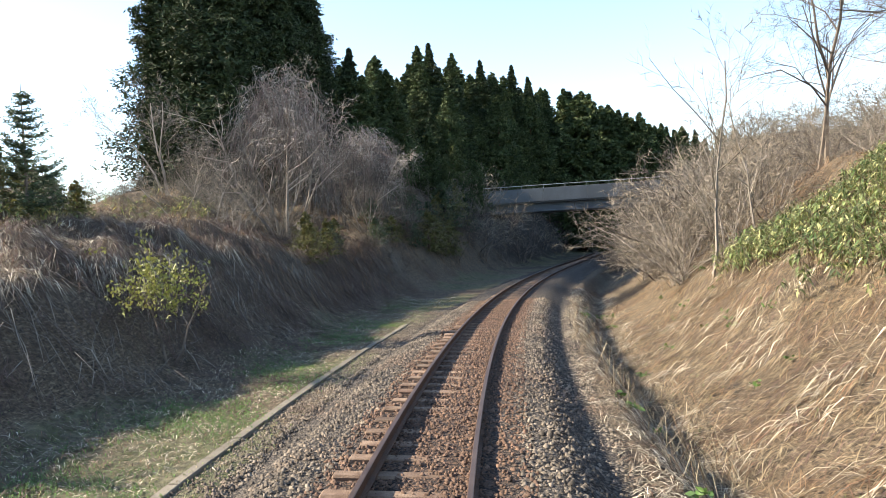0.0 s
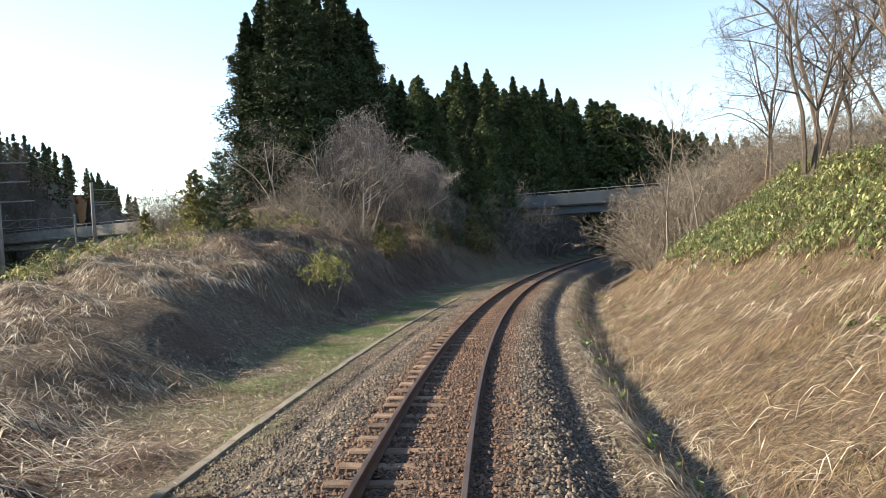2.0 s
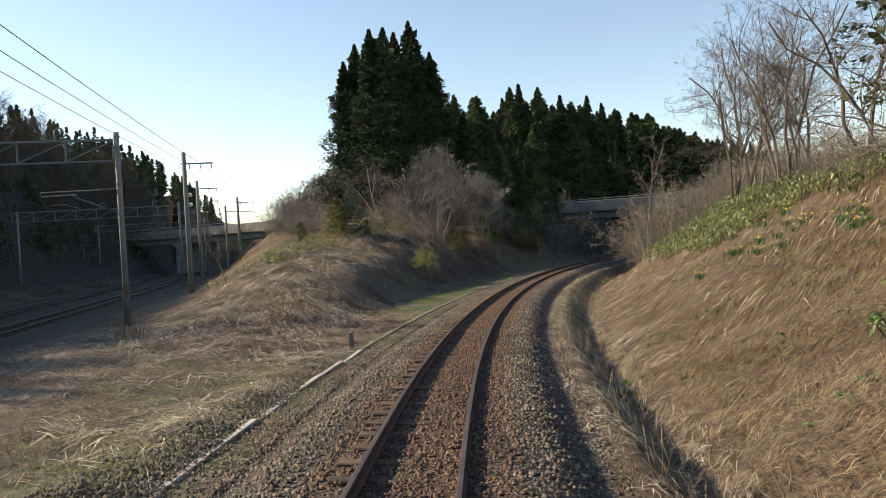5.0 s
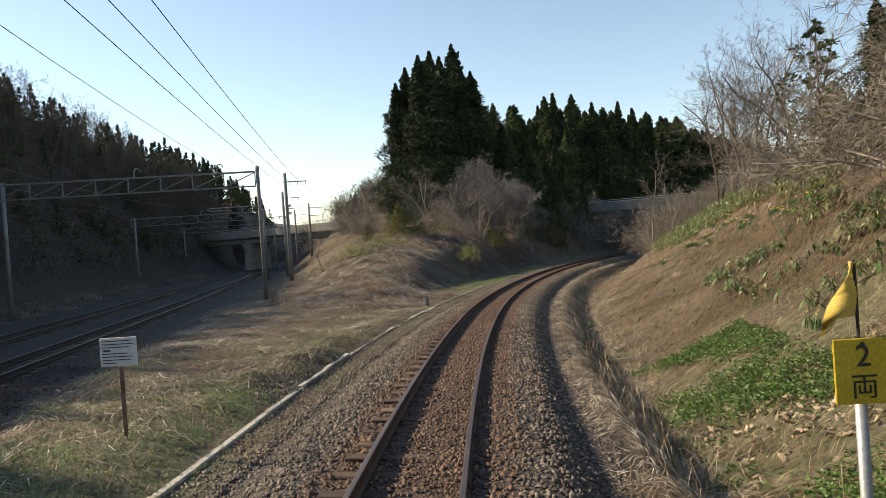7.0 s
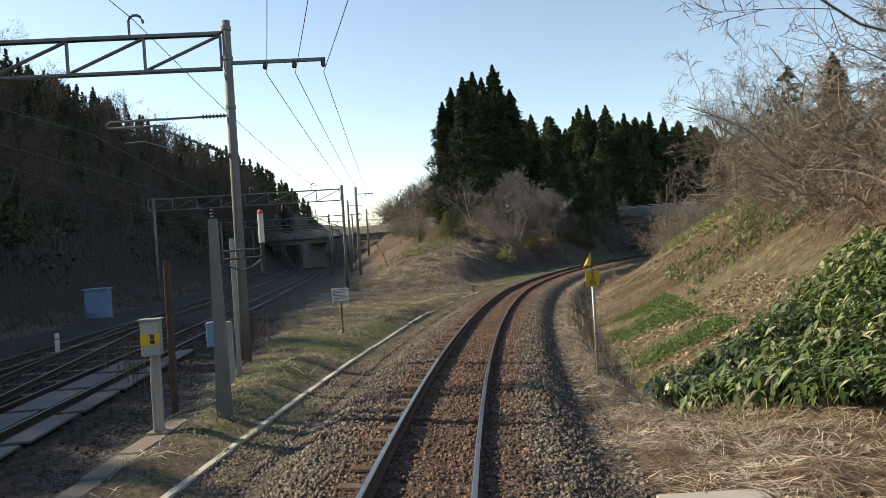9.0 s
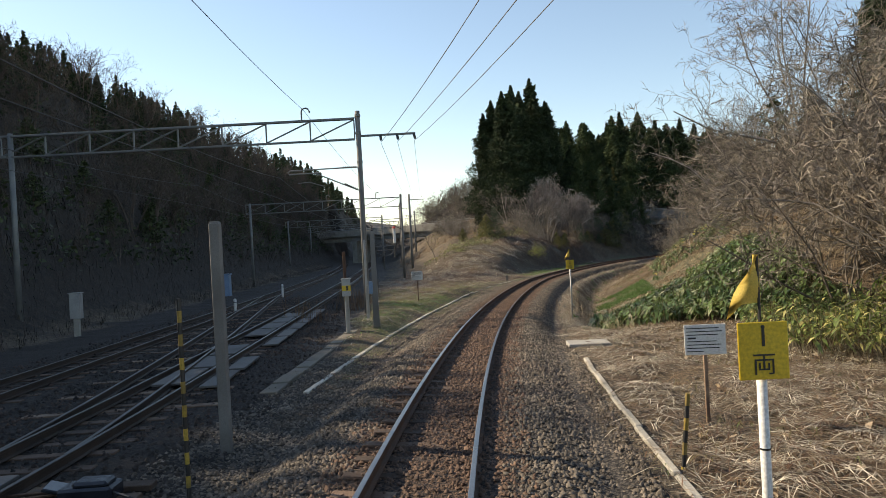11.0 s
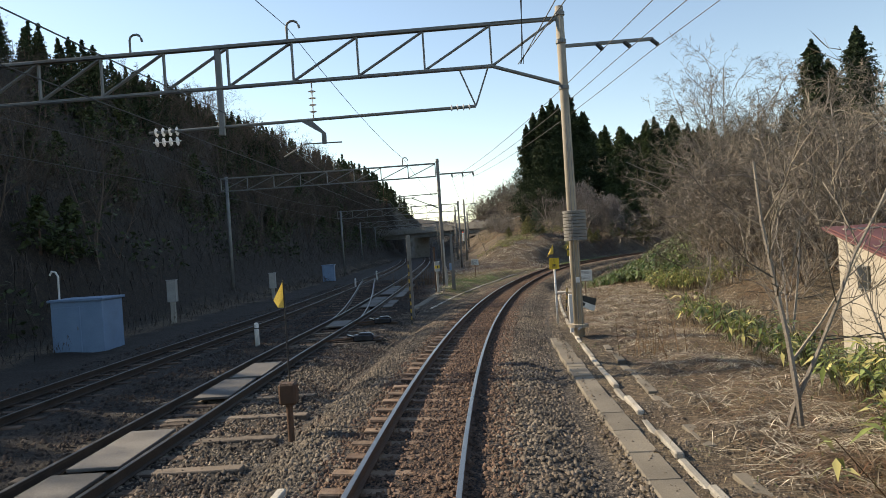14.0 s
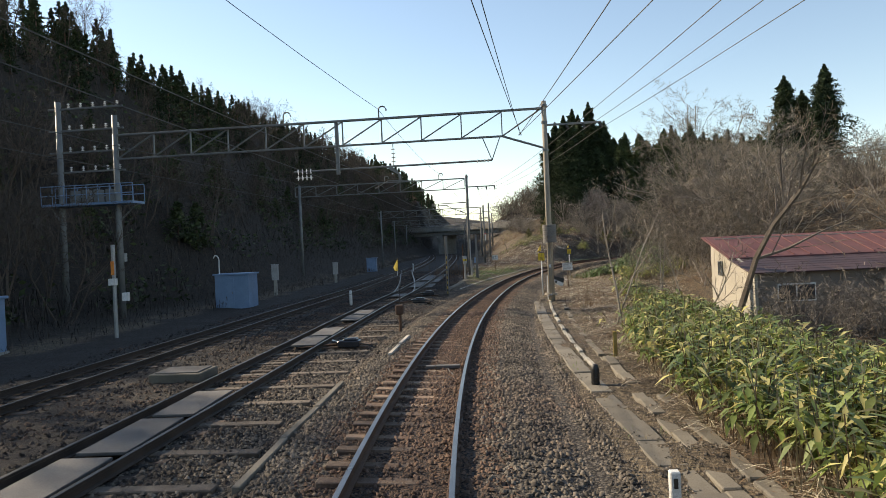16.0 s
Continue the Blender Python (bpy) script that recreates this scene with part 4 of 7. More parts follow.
vine_dome("leafless tree smothered in pale hanging vines, like a dome", -8.7, 38.6, 501, 9.6, 2.35)
vine_dome("small leafless tree hung with grey vines on the slope", -5.2, 47.5, 511, 6.2, 1.6)
ghost = bare_tree_meshes(128, 6.8, 3, 4, (9, 6, 4, 3), 0.07, 0.12, 0.03, 0.28, VINE_TWIG, 0.010, PALE_BARK)
bare_tree("bare_tree", "slender pale leafless tree before the tall cedars", ghost, -14.2, 36.2, 20, 1.0)
bare_tree("bare_tree", "slender pale leafless tree beside the vines", ghost, -12.2, 34.0, 150, 0.62)
for k, (x, y, s) in enumerate(((-10.6, 31.5, 0.85), (-11.6, 30.0, 0.7), (-9.6, 33.5, 0.8))):
    bare_tree("bare_tree", "low pale branchy tree at the edge of the hollow", TANGLE_SMALL[k % 2], x, y, k * 77, s, "branchy trees at the hollow")
SPREAD = [bare_tree_meshes(130 + k, 7.0, 4, 4, (8, 6, 4, 3), 0.05, 0.42, 0.0, 0.34, TWIG, 0.007, PALE_BARK) for k in range(2)]
for k, (x, y, s) in enumerate(((14.6, -30.4, 1.5), (12.2, -28.0, 1.05), (15.6, -28.0, 1.0), (14.8, -36.5, 1.2), (13.8, -34.0, 1.35), (12.6, -24.5, 0.8), (12.2, -20.0, 0.7), (17.0, -22.0, 0.95))):
    bare_tree("spreading_bare_tree", "wide leafless tree with arching tangled branches", SPREAD[k % 2], x, y, k * 71, s, "spreading bare trees")
BUSH = [bare_tree_meshes(140 + k, 3.2, 9, 3, (5, 4, 3), 0.024, 0.5, 0.0, 0.32, (TWIG, VINE_TWIG, TWIG)[k], 0.009, (PALE_BARK, BARK, PALE_BARK)[k]) for k in range(3)]
spots = [(rand.uniform(-48, -20), rand.uniform(12.5, 18)) for k in range(26)] + [(rand.uniform(-47, -41), rand.uniform(9.5, 14)) for k in range(10)] + [(rand.uniform(27, 50), rand.uniform(6.3, 11.5)) for k in range(38)] + [(rand.uniform(5, 40), rand.uniform(15, 26)) for k in range(20)] + [(rand.uniform(-57, -46.5), rand.uniform(10.0, 16)) for k in range(24)] + [(rand.uniform(26, 46), rand.uniform(-14, -8)) for k in range(9)] + [(rand.uniform(-72, -48), rand.uniform(15, 30)) for k in range(26)] + [(rand.uniform(-50, -18), rand.uniform(14, 27)) for k in range(34)] + [(rand.uniform(24, 48), rand.uniform(-27, -13)) for k in range(22)] + [(rand.uniform(28, 56), rand.uniform(10, 26)) for k in range(22)]
for k, (y, u) in enumerate(spots):
    p = at_line(y, u)
    bare_tree("leafless_shrub", "tangled leafless shrub with thin grey-brown twigs", BUSH[k % 3], p.x, p.y, k * 61, rand.uniform(0.75, 1.35) * (1.3 if y < -46 else 0.6 if u < 0 and y < 41 else 1.0), "leafless shrubs", "shrub")
SAP = [bare_tree_meshes(150 + k, 4.2, 2, 3, (9, 5, 3), 0.04, 0.14, 0.12, 0.2, TWIG, 0.005, PALE_BARK) for k in range(2)]
for k, (x, y, s) in enumerate(((13.62, -72.1, 1.1), (15.8, -69.0, 0.95), (14.4, -66.0, 0.9), (12.5, -60.0, 0.7))):
    bare_tree("young_bare_tree", "young leafless tree on the brown verge", SAP[k % 2], x, y, k * 50, s, "young bare trees")
LEAN = bare_tree_meshes(160, 8.0, 1, 3, (9, 6, 4), 0.155, 0.02, 0.06, 0.2, BARK, 0.008)
bare_tree("leaning_bare_tree", "leafless tree leaning beside the shed", LEAN, 16.8, -67.0, 80, 1.0, lean=18)

# the brown wood on the hill far behind the berm, and the brush round the road bridge
BUSH_FAR = [bare_tree_meshes(146 + k, 3.2, 8, 2, (7, 5), 0.03, 0.5, 0.0, 0.32, (TWIG, VINE_TWIG, TWIG)[k], 0.016, BARK) for k in range(3)]
grove("brown_wood", "brown leafless trees on the far hill", "trees", BUSH_FAR, [(-43 + rand.gauss(0, 13), 132 + rand.gauss(0, 11), k * 61, rand.uniform(1.5, 2.3)) for k in range(90)])
grove("far_conifers", "small dark conifers at the end of the far hill", "trees", RIDGE_FAR, [(-60 + 7 * rand.random(), 138 + 10 * rand.random(), k * 41, rand.uniform(0.9, 1.4)) for k in range(9)])
brush_spots = []
for k in range(150):
    y, u = rand.uniform(60, 100), rand.choice((-1, 1)) * rand.uniform(6, 38)
    p = at_line(76, u)
    x = p.x + (y - 76) * 0.4
    if abs(float(off_line(x, y))) > 5.5 and x > -12:
        brush_spots.append((x, y, k * 61, rand.uniform(1.0, 1.7)))
grove("bridge_brush", "pale leafless brush on the slopes round the road bridge", "shrubs", BUSH_FAR, brush_spots)

# the dense tangle of drooping branches on the bank
TANGLE = [bare_tree_meshes(190 + k, 4.6, 5, 4, (8, 6, 4, 2), 0.05, 0.62, -0.07, 0.36, (VINE_TWIG, TWIG)[k], 0.010, PALE_BARK) for k in range(2)]
for k, (y, u, s) in enumerate(((-24.5, 12.6, 1.0), (-21.0, 13.2, 1.1), (-27.5, 12.4, 0.95), (-18.0, 13.8, 1.0), (-23.0, 15.0, 1.2), (-30.5, 12.2, 0.9), (-33.5, 12.4, 0.9), (-10.0, 14.2, 1.0), (-13.5, 13.8, 1.05), (-6.5, 15.0, 1.1), (-38.0, 14.5, 1.5), (-43.0, 14.0, 1.55), (-46.5, 12.5, 1.4), (-40.5, 17.5, 1.7), (-35.0, 16.5, 1.5), (-48.5, 15.5, 1.5), (-31.0, 15.5, 1.4))):
    p = at_line(y, u)
    bare_tree("tangled_bare_tree", "low leafless tree with dense drooping tangled branches", TANGLE[k % 2], p.x, p.y, k * 67, s, "tangled trees on the bank")

# conifers on the bank side and by the berm
SIDE = [cedar_meshes(170 + k, 13.5, 3.1, 15, 1000, 0.26, 0.04, None, 1.7) for k in range(2)]
for k, (x, y, top) in enumerate(((21.6, -14.2, 18.7), (25.6, -11.0, 20.0), (23.6, -8.5, 18.0), (21.0, 3.5, 15.5), (24.5, -16.0, 16.2))):
    conifer("conifer_tree", "dark green conifer standing above the bare thicket", SIDE[k % 2], x, y, k * 90, (top - gz(x, y)) / 13.5, "conifers above the thicket")
NEEDLE = mat("blue_green_needles", (0.030, 0.060, 0.030), (0.085, 0.115, 0.050), 0.6, 0.8, 8, 0.0, vary=0.5, own="island", through_light=0.15)


def fir_meshes(seed, height, width, whorls=15, per=9):
    """A young fir: whorls of bending branches set with short needle sprays."""
    r = np.random.default_rng(seed)
    wood, c, d = Geo(), [], []
    wood.tube([(0, 0, -0.3), (0, 0, height * 0.5), (0, 0, height)], [0.07, 0.04, 0.008], 6)
    for i in range(whorls):
        f = (i + r.uniform(-0.2, 0.2)) / whorls
        for j in range(r.integers(6, 9)):
            a = r.uniform(0, 2 * math.pi)
            ln = width * (1 - f) ** 0.8 * r.uniform(0.65, 1.1) + 0.10
            z = height * (0.04 + 0.93 * f)
            way = [np.array([math.cos(a) * ln * t, math.sin(a) * ln * t, z + ln * (0.10 * t + 0.22 * t * t - 0.12 * math.sin(t * 3))]) for t in (0, 0.35, 0.7, 1.0)]
            wood.tube([tuple(p) for p in way], [0.013, 0.010, 0.006, 0.003], 3, False)
            for t in np.linspace(0.2, 1.0, max(4, int(ln / 0.09))):
                k = min(int(t * 3), 2)
                p = way[k] + (way[k + 1] - way[k]) * (t * 3 - k)
                c.append(p)
    c = np.array(c)
    v = leaf_cluster(r, c, np.full(len(c), 0.13), per, 0.15, 0.35, -0.15, 0.10)
    return wood.mesh("trunk", BARK), mesh_np("crown", v, quads(len(v) // 4), NEEDLE)


YOUNG = [fir_meshes(180, 4.1, 1.25), fir_meshes(181, 3.0, 1.1)]
for k, (x, y, s) in enumerate(((-12.65, 21.15, 1.0), (-15.5, 27.0, 0.95), (-13.9, 23.4, 0.62))):
    conifer("young_conifer", "young blue-green fir on top of the berm", YOUNG[k % 2], x, y, k * 90, s, "young conifers on the berm")
pine = cedar_meshes(184, 9.5, 2.2, 26, 46, 0.30, 0.30, CEDAR_LIGHT, 3.0)
conifer("pine_tree", "pine with open clumps of needles behind the bare trees", pine, 18.4, 6.0, 30, (15.4 - gz(18.4, 6.0)) / 9.5)

# the young willow at the foot of the berm
wil = bare_tree("young_willow", "young willow with fresh yellow-green leaves at the berm's foot", bare_tree_meshes(190, 2.6, 2, 3, (7, 5, 3), 0.035, 0.3, 0.1, 0.25), -6.3, 15.3, 0, 1.0)
c = rng.normal(0, 1, (110, 3)) * np.array([0.42, 0.42, 0.40]) + np.array([0, 0, 1.75])
v = leaf_cluster(rng, c, np.full(110, 0.22), 14, 0.085, 0.8, 0.9)
part("foliage", mesh_np("foliage", v, quads(len(v) // 4), NEWLEAF), None, wil, "fresh yellow-green leaves")

bud = bare_tree("young_bare_tree", "young tree with sparse yellow-green buds beside the feeder pole", bare_tree_meshes(195, 4.0, 1, 3, (12, 5, 3), 0.045, 0.06, 0.1, 0.2, VINE_TWIG, 0.006, BARK), -15.6, 5.6, 0, 1.0, "young bare trees")
c = rng.normal(0, 1, (90, 3)) * np.array([0.7, 0.7, 0.75]) + np.array([0, 0, 2.6])
v = leaf_cluster(rng, c, np.full(90, 0.2), 4, 0.07, 0.8, 0.3)
part("foliage", mesh_np("foliage", v, quads(len(v) // 4), NEWLEAF), None, bud, "sparse yellow-green buds")

OLIVE = mat("olive_evergreen_leaf", (0.10, 0.105, 0.03), (0.16, 0.145, 0.045), 0.6, 0.9, 8, 0.0, vary=0.4, own="island", through_light=0.15)

# the dark thicket at the foot of the wooded slope
THICKET = [cedar_meshes(74 + k, 3.2, 1.5, 14, 120, 0.24, 0.0, (NEEDLE, OLIVE)[k], 2.0) for k in range(2)]
for k in range(26):
    y = 33.5 + 30 * (k + rand.random()) / 26
    p = at_line(y, -7.6 - rand.uniform(0.0, 3.6))
    conifer("evergreen_shrub", "dark evergreen shrub in the thicket beside the line", THICKET[k % 2], p.x, p.y, k * 31, rand.uniform(0.35, 0.6) * (1.7 if y > 47 else 1.0), "shrubs in the thicket")
DARK_BUSH = bare_tree_meshes(148, 3.2, 9, 3, (5, 4, 3), 0.024, 0.45, 0.0, 0.32, TWIG_DARK, 0.010, BARK)
for k in range(22):
    y = 28 + 34 * (k + rand.random()) / 22
    p = at_line(y, -7.0 - rand.uniform(0.0, 3.0))
    bare_tree("leafless_shrub", "dark leafless shrub in the thicket beside the line", DARK_BUSH, p.x, p.y, k * 61, rand.uniform(0.35, 0.6) * (1.6 if y > 47 else 1.0), "dark shrubs in the thicket", "shrub")

# the olive shrub, the brown thicket and the evergreens between berm and clump
olive = cedar_meshes(200, 3.0, 1.35, 12, 150, 0.20, 0.0, OLIVE, 1.8)
for k, (x, y, s) in enumerate(((-13.6, 20.6, 0.95), (-14.6, 22.4, 0.8), (-11.9, 22.6, 0.5), (-17.6, 23.5, 0.6), (-5.9, 30.4, 0.62), (-5.4, 32.2, 0.55), (-6.6, 33.4, 0.7))):
    conifer("evergreen_shrub", "olive-green evergreen shrub on the slope of the berm", olive, x, y, k * 130, s, "olive shrubs")
for k, (x, y, s) in enumerate(((15.0, -6.2, 1.45), (17.4, -8.4, 1.6), (16.6, -5.0, 1.3))):
    conifer("evergreen_shrub", "large olive-green evergreen shrub behind bare branches on the bank top", olive, x, y, k * 130, s, "olive shrubs on the bank")
for k in range(16):
    x, y = -22.5 - 6 * rand.random(), 40 + 9 * rand.random()
    bare_tree("leafless_shrub", "dense brown leafless shrub below the tall cedars", BUSH[k % 3], x, y, k * 61, rand.uniform(0.9, 1.5), "leafless shrubs", "shrub")
for k, (x, y) in enumerate(((18.2, -67.2), (19.2, -66.6), (20.4, -66.0), (21.6, -65.4), (22.8, -64.8), (19.0, -68.2), (20.4, -67.8), (21.8, -67.2), (23.2, -66.4), (24.4, -65.6), (20.0, -69.0), (22.0, -68.6))):
    bare_tree("leafless_shrub", "dense brown leafless shrub growing before the shed's long wall", BUSH[1], x, y, k * 61, rand.uniform(0.75, 1.0), "leafless shrubs", "shrub")
for k, (y, u, z) in enumerate(((31, 7.4, 1.5), (33, 8.4, 1.8), (35.5, 7.2, 1.6), (29, 8.8, 1.4), (38, 8.6, 1.9), (41, 7.4, 1.7), (36, 10.4, 1.8), (45, 8.0, 1.8), (48, 7.6, 1.8), (47, 10.5, 1.6), (51, 9.0, 1.7))):
    p = at_line(y, u)
    bare_tree("leafless_shrub", "tall pale leafless shrub screening the road bridge", BUSH[k % 3], p.x, p.y, k * 61, z, "leafless shrubs", "shrub")
for k in range(30):
    p = at_line(rand.uniform(34, 60), rand.uniform(10, 26))
    bare_tree("leafless_shrub", "brown leafless shrub on the slope beside the road bridge", BUSH[k % 3], p.x, p.y, k * 61, rand.uniform(0.9, 1.5), "leafless shrubs", "shrub")

# ---- ground cover: straw, grass, herbs, bamboo grass, stones ----
def to_xy(y, u):
    return line_x(y) + u * np.sqrt(1 + line_slope(y) ** 2), y


def blades(x, y, length, width, ang, lift, rise, r):
    """Bent blades: root at x, y; ang: way on the ground; rise: height of the bend, as a share of the length."""
    n = len(x)
    z0 = ground_z(x, y) + lift
    dx, dy = np.cos(ang), np.sin(ang)
    xm, ym = x + dx * length * 0.5, y + dy * length * 0.5
    xt, yt = x + dx * length, y + dy * length
    zm = np.maximum(z0, ground_z(xm, ym)) * 0.5 + 0.5 * ground_z(xm, ym) + rise * length
    zt = ground_z(xt, yt) + rise * length * r.uniform(0.0, 1.1, n)
    w = width * 0.6
    px_, py_ = -dy * w, dx * w
    v = np.stack([
        np.stack([x, y, z0], 1), np.stack([xm + px_, ym + py_, zm], 1), np.stack([xm - px_, ym - py_, zm], 1),
        np.stack([xt, yt, zt], 1)], 1).reshape(-1, 3)
    k = np.arange(n)[:, None] * 4
    f = np.concatenate([k + np.array([[0, 1, 2]]), k + np.array([[2, 1, 3]])])
    return v, f


def field(name, label, category, seed, n, yr, ur, per, length, width, rise, material, keep=None, down=1.0, spread=0.8, patch=0.35, flow=None):
    """Tufts of blades strewn over a stretch of ground, bent downhill."""
    r = np.random.default_rng(seed)
    y, u = r.uniform(*yr, n), r.uniform(*ur, n)
    x, y = to_xy(y, u)
    ok = (cover(x, y)[2] < 0.4) & (np.abs(x - main_x(y, 1)) > 3.0)
    if keep:
        ok &= keep(x, y, off_line(x, y), r)
    x, y = x[ok], y[ok]
    h = 0.4
    gx, gy = ground_z(x + h, y) - ground_z(x - h, y), ground_z(x, y + h) - ground_z(x, y - h)
    steep = np.hypot(gx, gy) / (2 * h)
    a = np.arctan2(-gy, -gx) + r.normal(0, 1, len(x)) * (0.35 + 2.0 * np.exp(-steep * 6 * down))
    if flow is not None:
        a = np.arctan2(-gy, -gx) + flow + 0.8 * lumps(x, y, 2.6) + 0.35 * lumps(y, x, 0.8) + r.normal(0, 0.25, len(x))
    X_, Y_, A_ = np.repeat(x, per), np.repeat(y, per), np.repeat(a, per)
    m = len(X_)
    X_ = X_ + r.normal(0, patch, m) * 0.5
    Y_ = Y_ + r.normal(0, patch, m) * 0.5
    ok = cover(X_, Y_)[2] < 0.5
    X_, Y_, A_ = X_[ok], Y_[ok], A_[ok]
    m = len(X_)
    v, f = blades(X_, Y_, r.uniform(*length, m), r.uniform(*width, m), A_ + r.normal(0, spread, m), r.uniform(0, 0.06, m), r.uniform(*rise, m), r)
    return tagged(new(name, mesh_np(name, v, f, material)), label, category, kind="stuff")


def patchy(size, cut):
    return lambda x, y, u, r: lumps(x, y, size) + r.normal(0, 0.25, len(x)) > cut


def off_troughs(x, y, u, r):
    return (u > 4.05) | (y > -62)


STRAW_BANK = mat("brown_dry_grass", (0.085, 0.061, 0.034), (0.36, 0.288, 0.175), 0.7, 3.0, 20, 0.0, vary=0.75, own="island", through_light=0.15)
BRAMBLE = mat("purple_brown_bramble", (0.045, 0.027, 0.022), (0.135, 0.083, 0.062), 0.8, 0.8, 20, 0.0, vary=0.5, own="island")
# dry grass on the berm, the bank and the flats
field("dry_grass", "matted pale dry grass lying over the berm", "grass", 1, 15000, (-26, 30), (-16, -5.0), 10, (0.25, 0.8), (0.005, 0.013), (0.0, 0.09), STRAW_PALE, lambda x, y, u, r: ((y > -10.5) | (u < -8)) & (lumps(x, y, 0.8) + r.normal(0, 0.25, len(x)) > -0.15 + 1.3 * smooth(0, 5, y) * smooth(-9.6, -8.4, u)), spread=1.5)
field("dry_grass", "brown bracken and dead stalks on the berm", "grass", 2, 7000, (-26, 40), (-17, -5.0), 9, (0.25, 0.75), (0.005, 0.013), (0.02, 0.18), BRAMBLE, patchy(1.7, -0.35), spread=1.9)
field("dry_grass", "flattened dry grass combed down the bank", "grass", 3, 11500, (-42, 26), (3.9, 13), 7, (0.25, 0.8), (0.005, 0.011), (0.0, 0.08), STRAW_BANK, patchy(0.6, -0.2), spread=0.7, flow=0.1)
field("dry_grass", "dark brown stems in the gaps of the dry grass", "grass", 68, 3200, (-20, 26), (4.0, 13), 6, (0.2, 0.7), (0.009, 0.02), (0.02, 0.12), BRAMBLE, patchy(0.5, 0.0), spread=0.9, flow=0.0)
field("dry_grass", "long bleached stems lying in swathes on the bank", "grass", 61, 2600, (-12, 26), (4.2, 13), 5, (0.4, 1.2), (0.008, 0.02), (0.02, 0.10), STRAW_PALE, patchy(1.0, 0.0), spread=0.8, flow=-0.1)
field("dry_grass", "tangled brown brambles in heaps on the bank", "grass", 62, 1500, (-22, 24), (4.4, 12.5), 9, (0.3, 0.9), (0.005, 0.011), (0.15, 0.6), STRAW_RED, patchy(2.1, 0.45), spread=2.6)
field("dry_grass", "dead stalks and weeds leaning over the ditch", "grass", 63, 1700, (-44, 30), (2.7, 4.5), 6, (0.3, 0.9), (0.005, 0.011), (0.2, 0.9), STRAW, patchy(0.9, 0.25), spread=1.6)
field("dry_grass", "arching red-brown brambles on the slope under the vines", "grass", 64, 2400, (15, 38), (-12.5, -6.0), 7, (0.5, 1.4), (0.006, 0.013), (0.08, 0.35), BRAMBLE, patchy(1.5, -0.1), spread=2.4)
field("dry_grass", "grey dead stems tangled on the slope under the vines", "grass", 65, 1500, (12, 40), (-12.5, -6.0), 6, (0.7, 1.9), (0.006, 0.013), (0.06, 0.3), TWIG, patchy(1.2, 0.35), spread=2.0)
field("dry_grass", "pale tangled stalks lying down to the kerb", "grass", 19, 800, (-10.4, -2), (-11, -3.9), 8, (0.5, 1.4), (0.008, 0.018), (0.04, 0.22), STRAW_PALE, patchy(1.3, 0.0), spread=0.8)
field("dry_grass", "red-brown dead brambles by the kerb", "grass", 20, 2800, (-10.4, -2), (-11, -3.6), 9, (0.25, 0.7), (0.006, 0.014), (0.05, 0.3), BRAMBLE, patchy(1.3, -0.2), spread=1.9)
field("dry_grass", "brown bracken on the bank", "grass", 4, 8500, (-42, 34), (4.2, 15), 9, (0.15, 0.5), (0.005, 0.013), (0.02, 0.14), STRAW_RED, patchy(1.3, -0.25), spread=1.6)
field("weeds", "olive-brown weeds in dense patches on the bank", "weeds", 18, 4400, (-25, 4), (5.2, 13), 10, (0.10, 0.32), (0.010, 0.022), (0.1, 0.6), WEED, lambda x, y, u, r: lumps(x, y, 2.3) + r.normal(0, 0.2, len(x)) - 0.5 * smooth(-8, 0, y) + 0.6 * smooth(-17, -13, y) * (1 - smooth(-9, -6, y)) > 0.0, spread=2.5)
field("dry_grass", "dry grass fringe between ballast and ditch", "grass", 5, 9000, (-45, 40), (2.3, 4.5), 8, (0.15, 0.55), (0.005, 0.012), (0.0, 0.16), STRAW_PALE, patchy(0.8, -0.4), spread=1.4)
field("dry_grass", "trampled brown grass and dead stalks on the flat", "grass", 6, 9000, (-92, -42), (2.9, 11), 8, (0.15, 0.45), (0.005, 0.011), (0.01, 0.08), STRAW_RED, off_troughs, spread=1.8)
field("dry_grass", "pale straw strewn on the flat", "grass", 7, 12500, (-90, -42), (2.9, 10), 8, (0.2, 0.75), (0.006, 0.014), (0.01, 0.12), STRAW_PALE, lambda x, y, u, r: off_troughs(x, y, u, r) & (lumps(x, y, 1.4) + r.normal(0, 0.25, len(x)) > -0.35), spread=1.8)
field("weeds", "olive-brown low weeds scattered over the flat", "weeds", 67, 2200, (-90, -42), (2.6, 10), 8, (0.06, 0.25), (0.008, 0.018), (0.1, 0.7), WEED, lambda x, y, u, r: off_troughs(x, y, u, r) & (lumps(x, y, 1.1) > 0.2), spread=2.5)
field("dry_grass", "long pale dead stems arching over the berm", "grass", 14, 1500, (-24, 22), (-16, -4.8), 5, (0.7, 1.5), (0.010, 0.022), (0.02, 0.10), STRAW_PALE, lambda x, y, u, r: lumps(x, y, 2.3) + r.normal(0, 0.25, len(x)) > -0.1 + 1.3 * smooth(0, 5, y) * smooth(-9.6, -8.4, u), spread=1.1)
field("dry_grass", "long dead stems on the bank", "grass", 15, 420, (-40, 28), (4, 12), 4, (0.7, 1.3), (0.005, 0.011), (0.05, 0.18), STRAW, patchy(2.6, 0.0), spread=1.0)
field("dry_grass", "rough dry grass under the thickets", "grass", 16, 3600, (-72, 50), (12, 27), 7, (0.5, 1.2), (0.010, 0.022), (0.08, 0.3), STRAW_RED, None, spread=1.5)
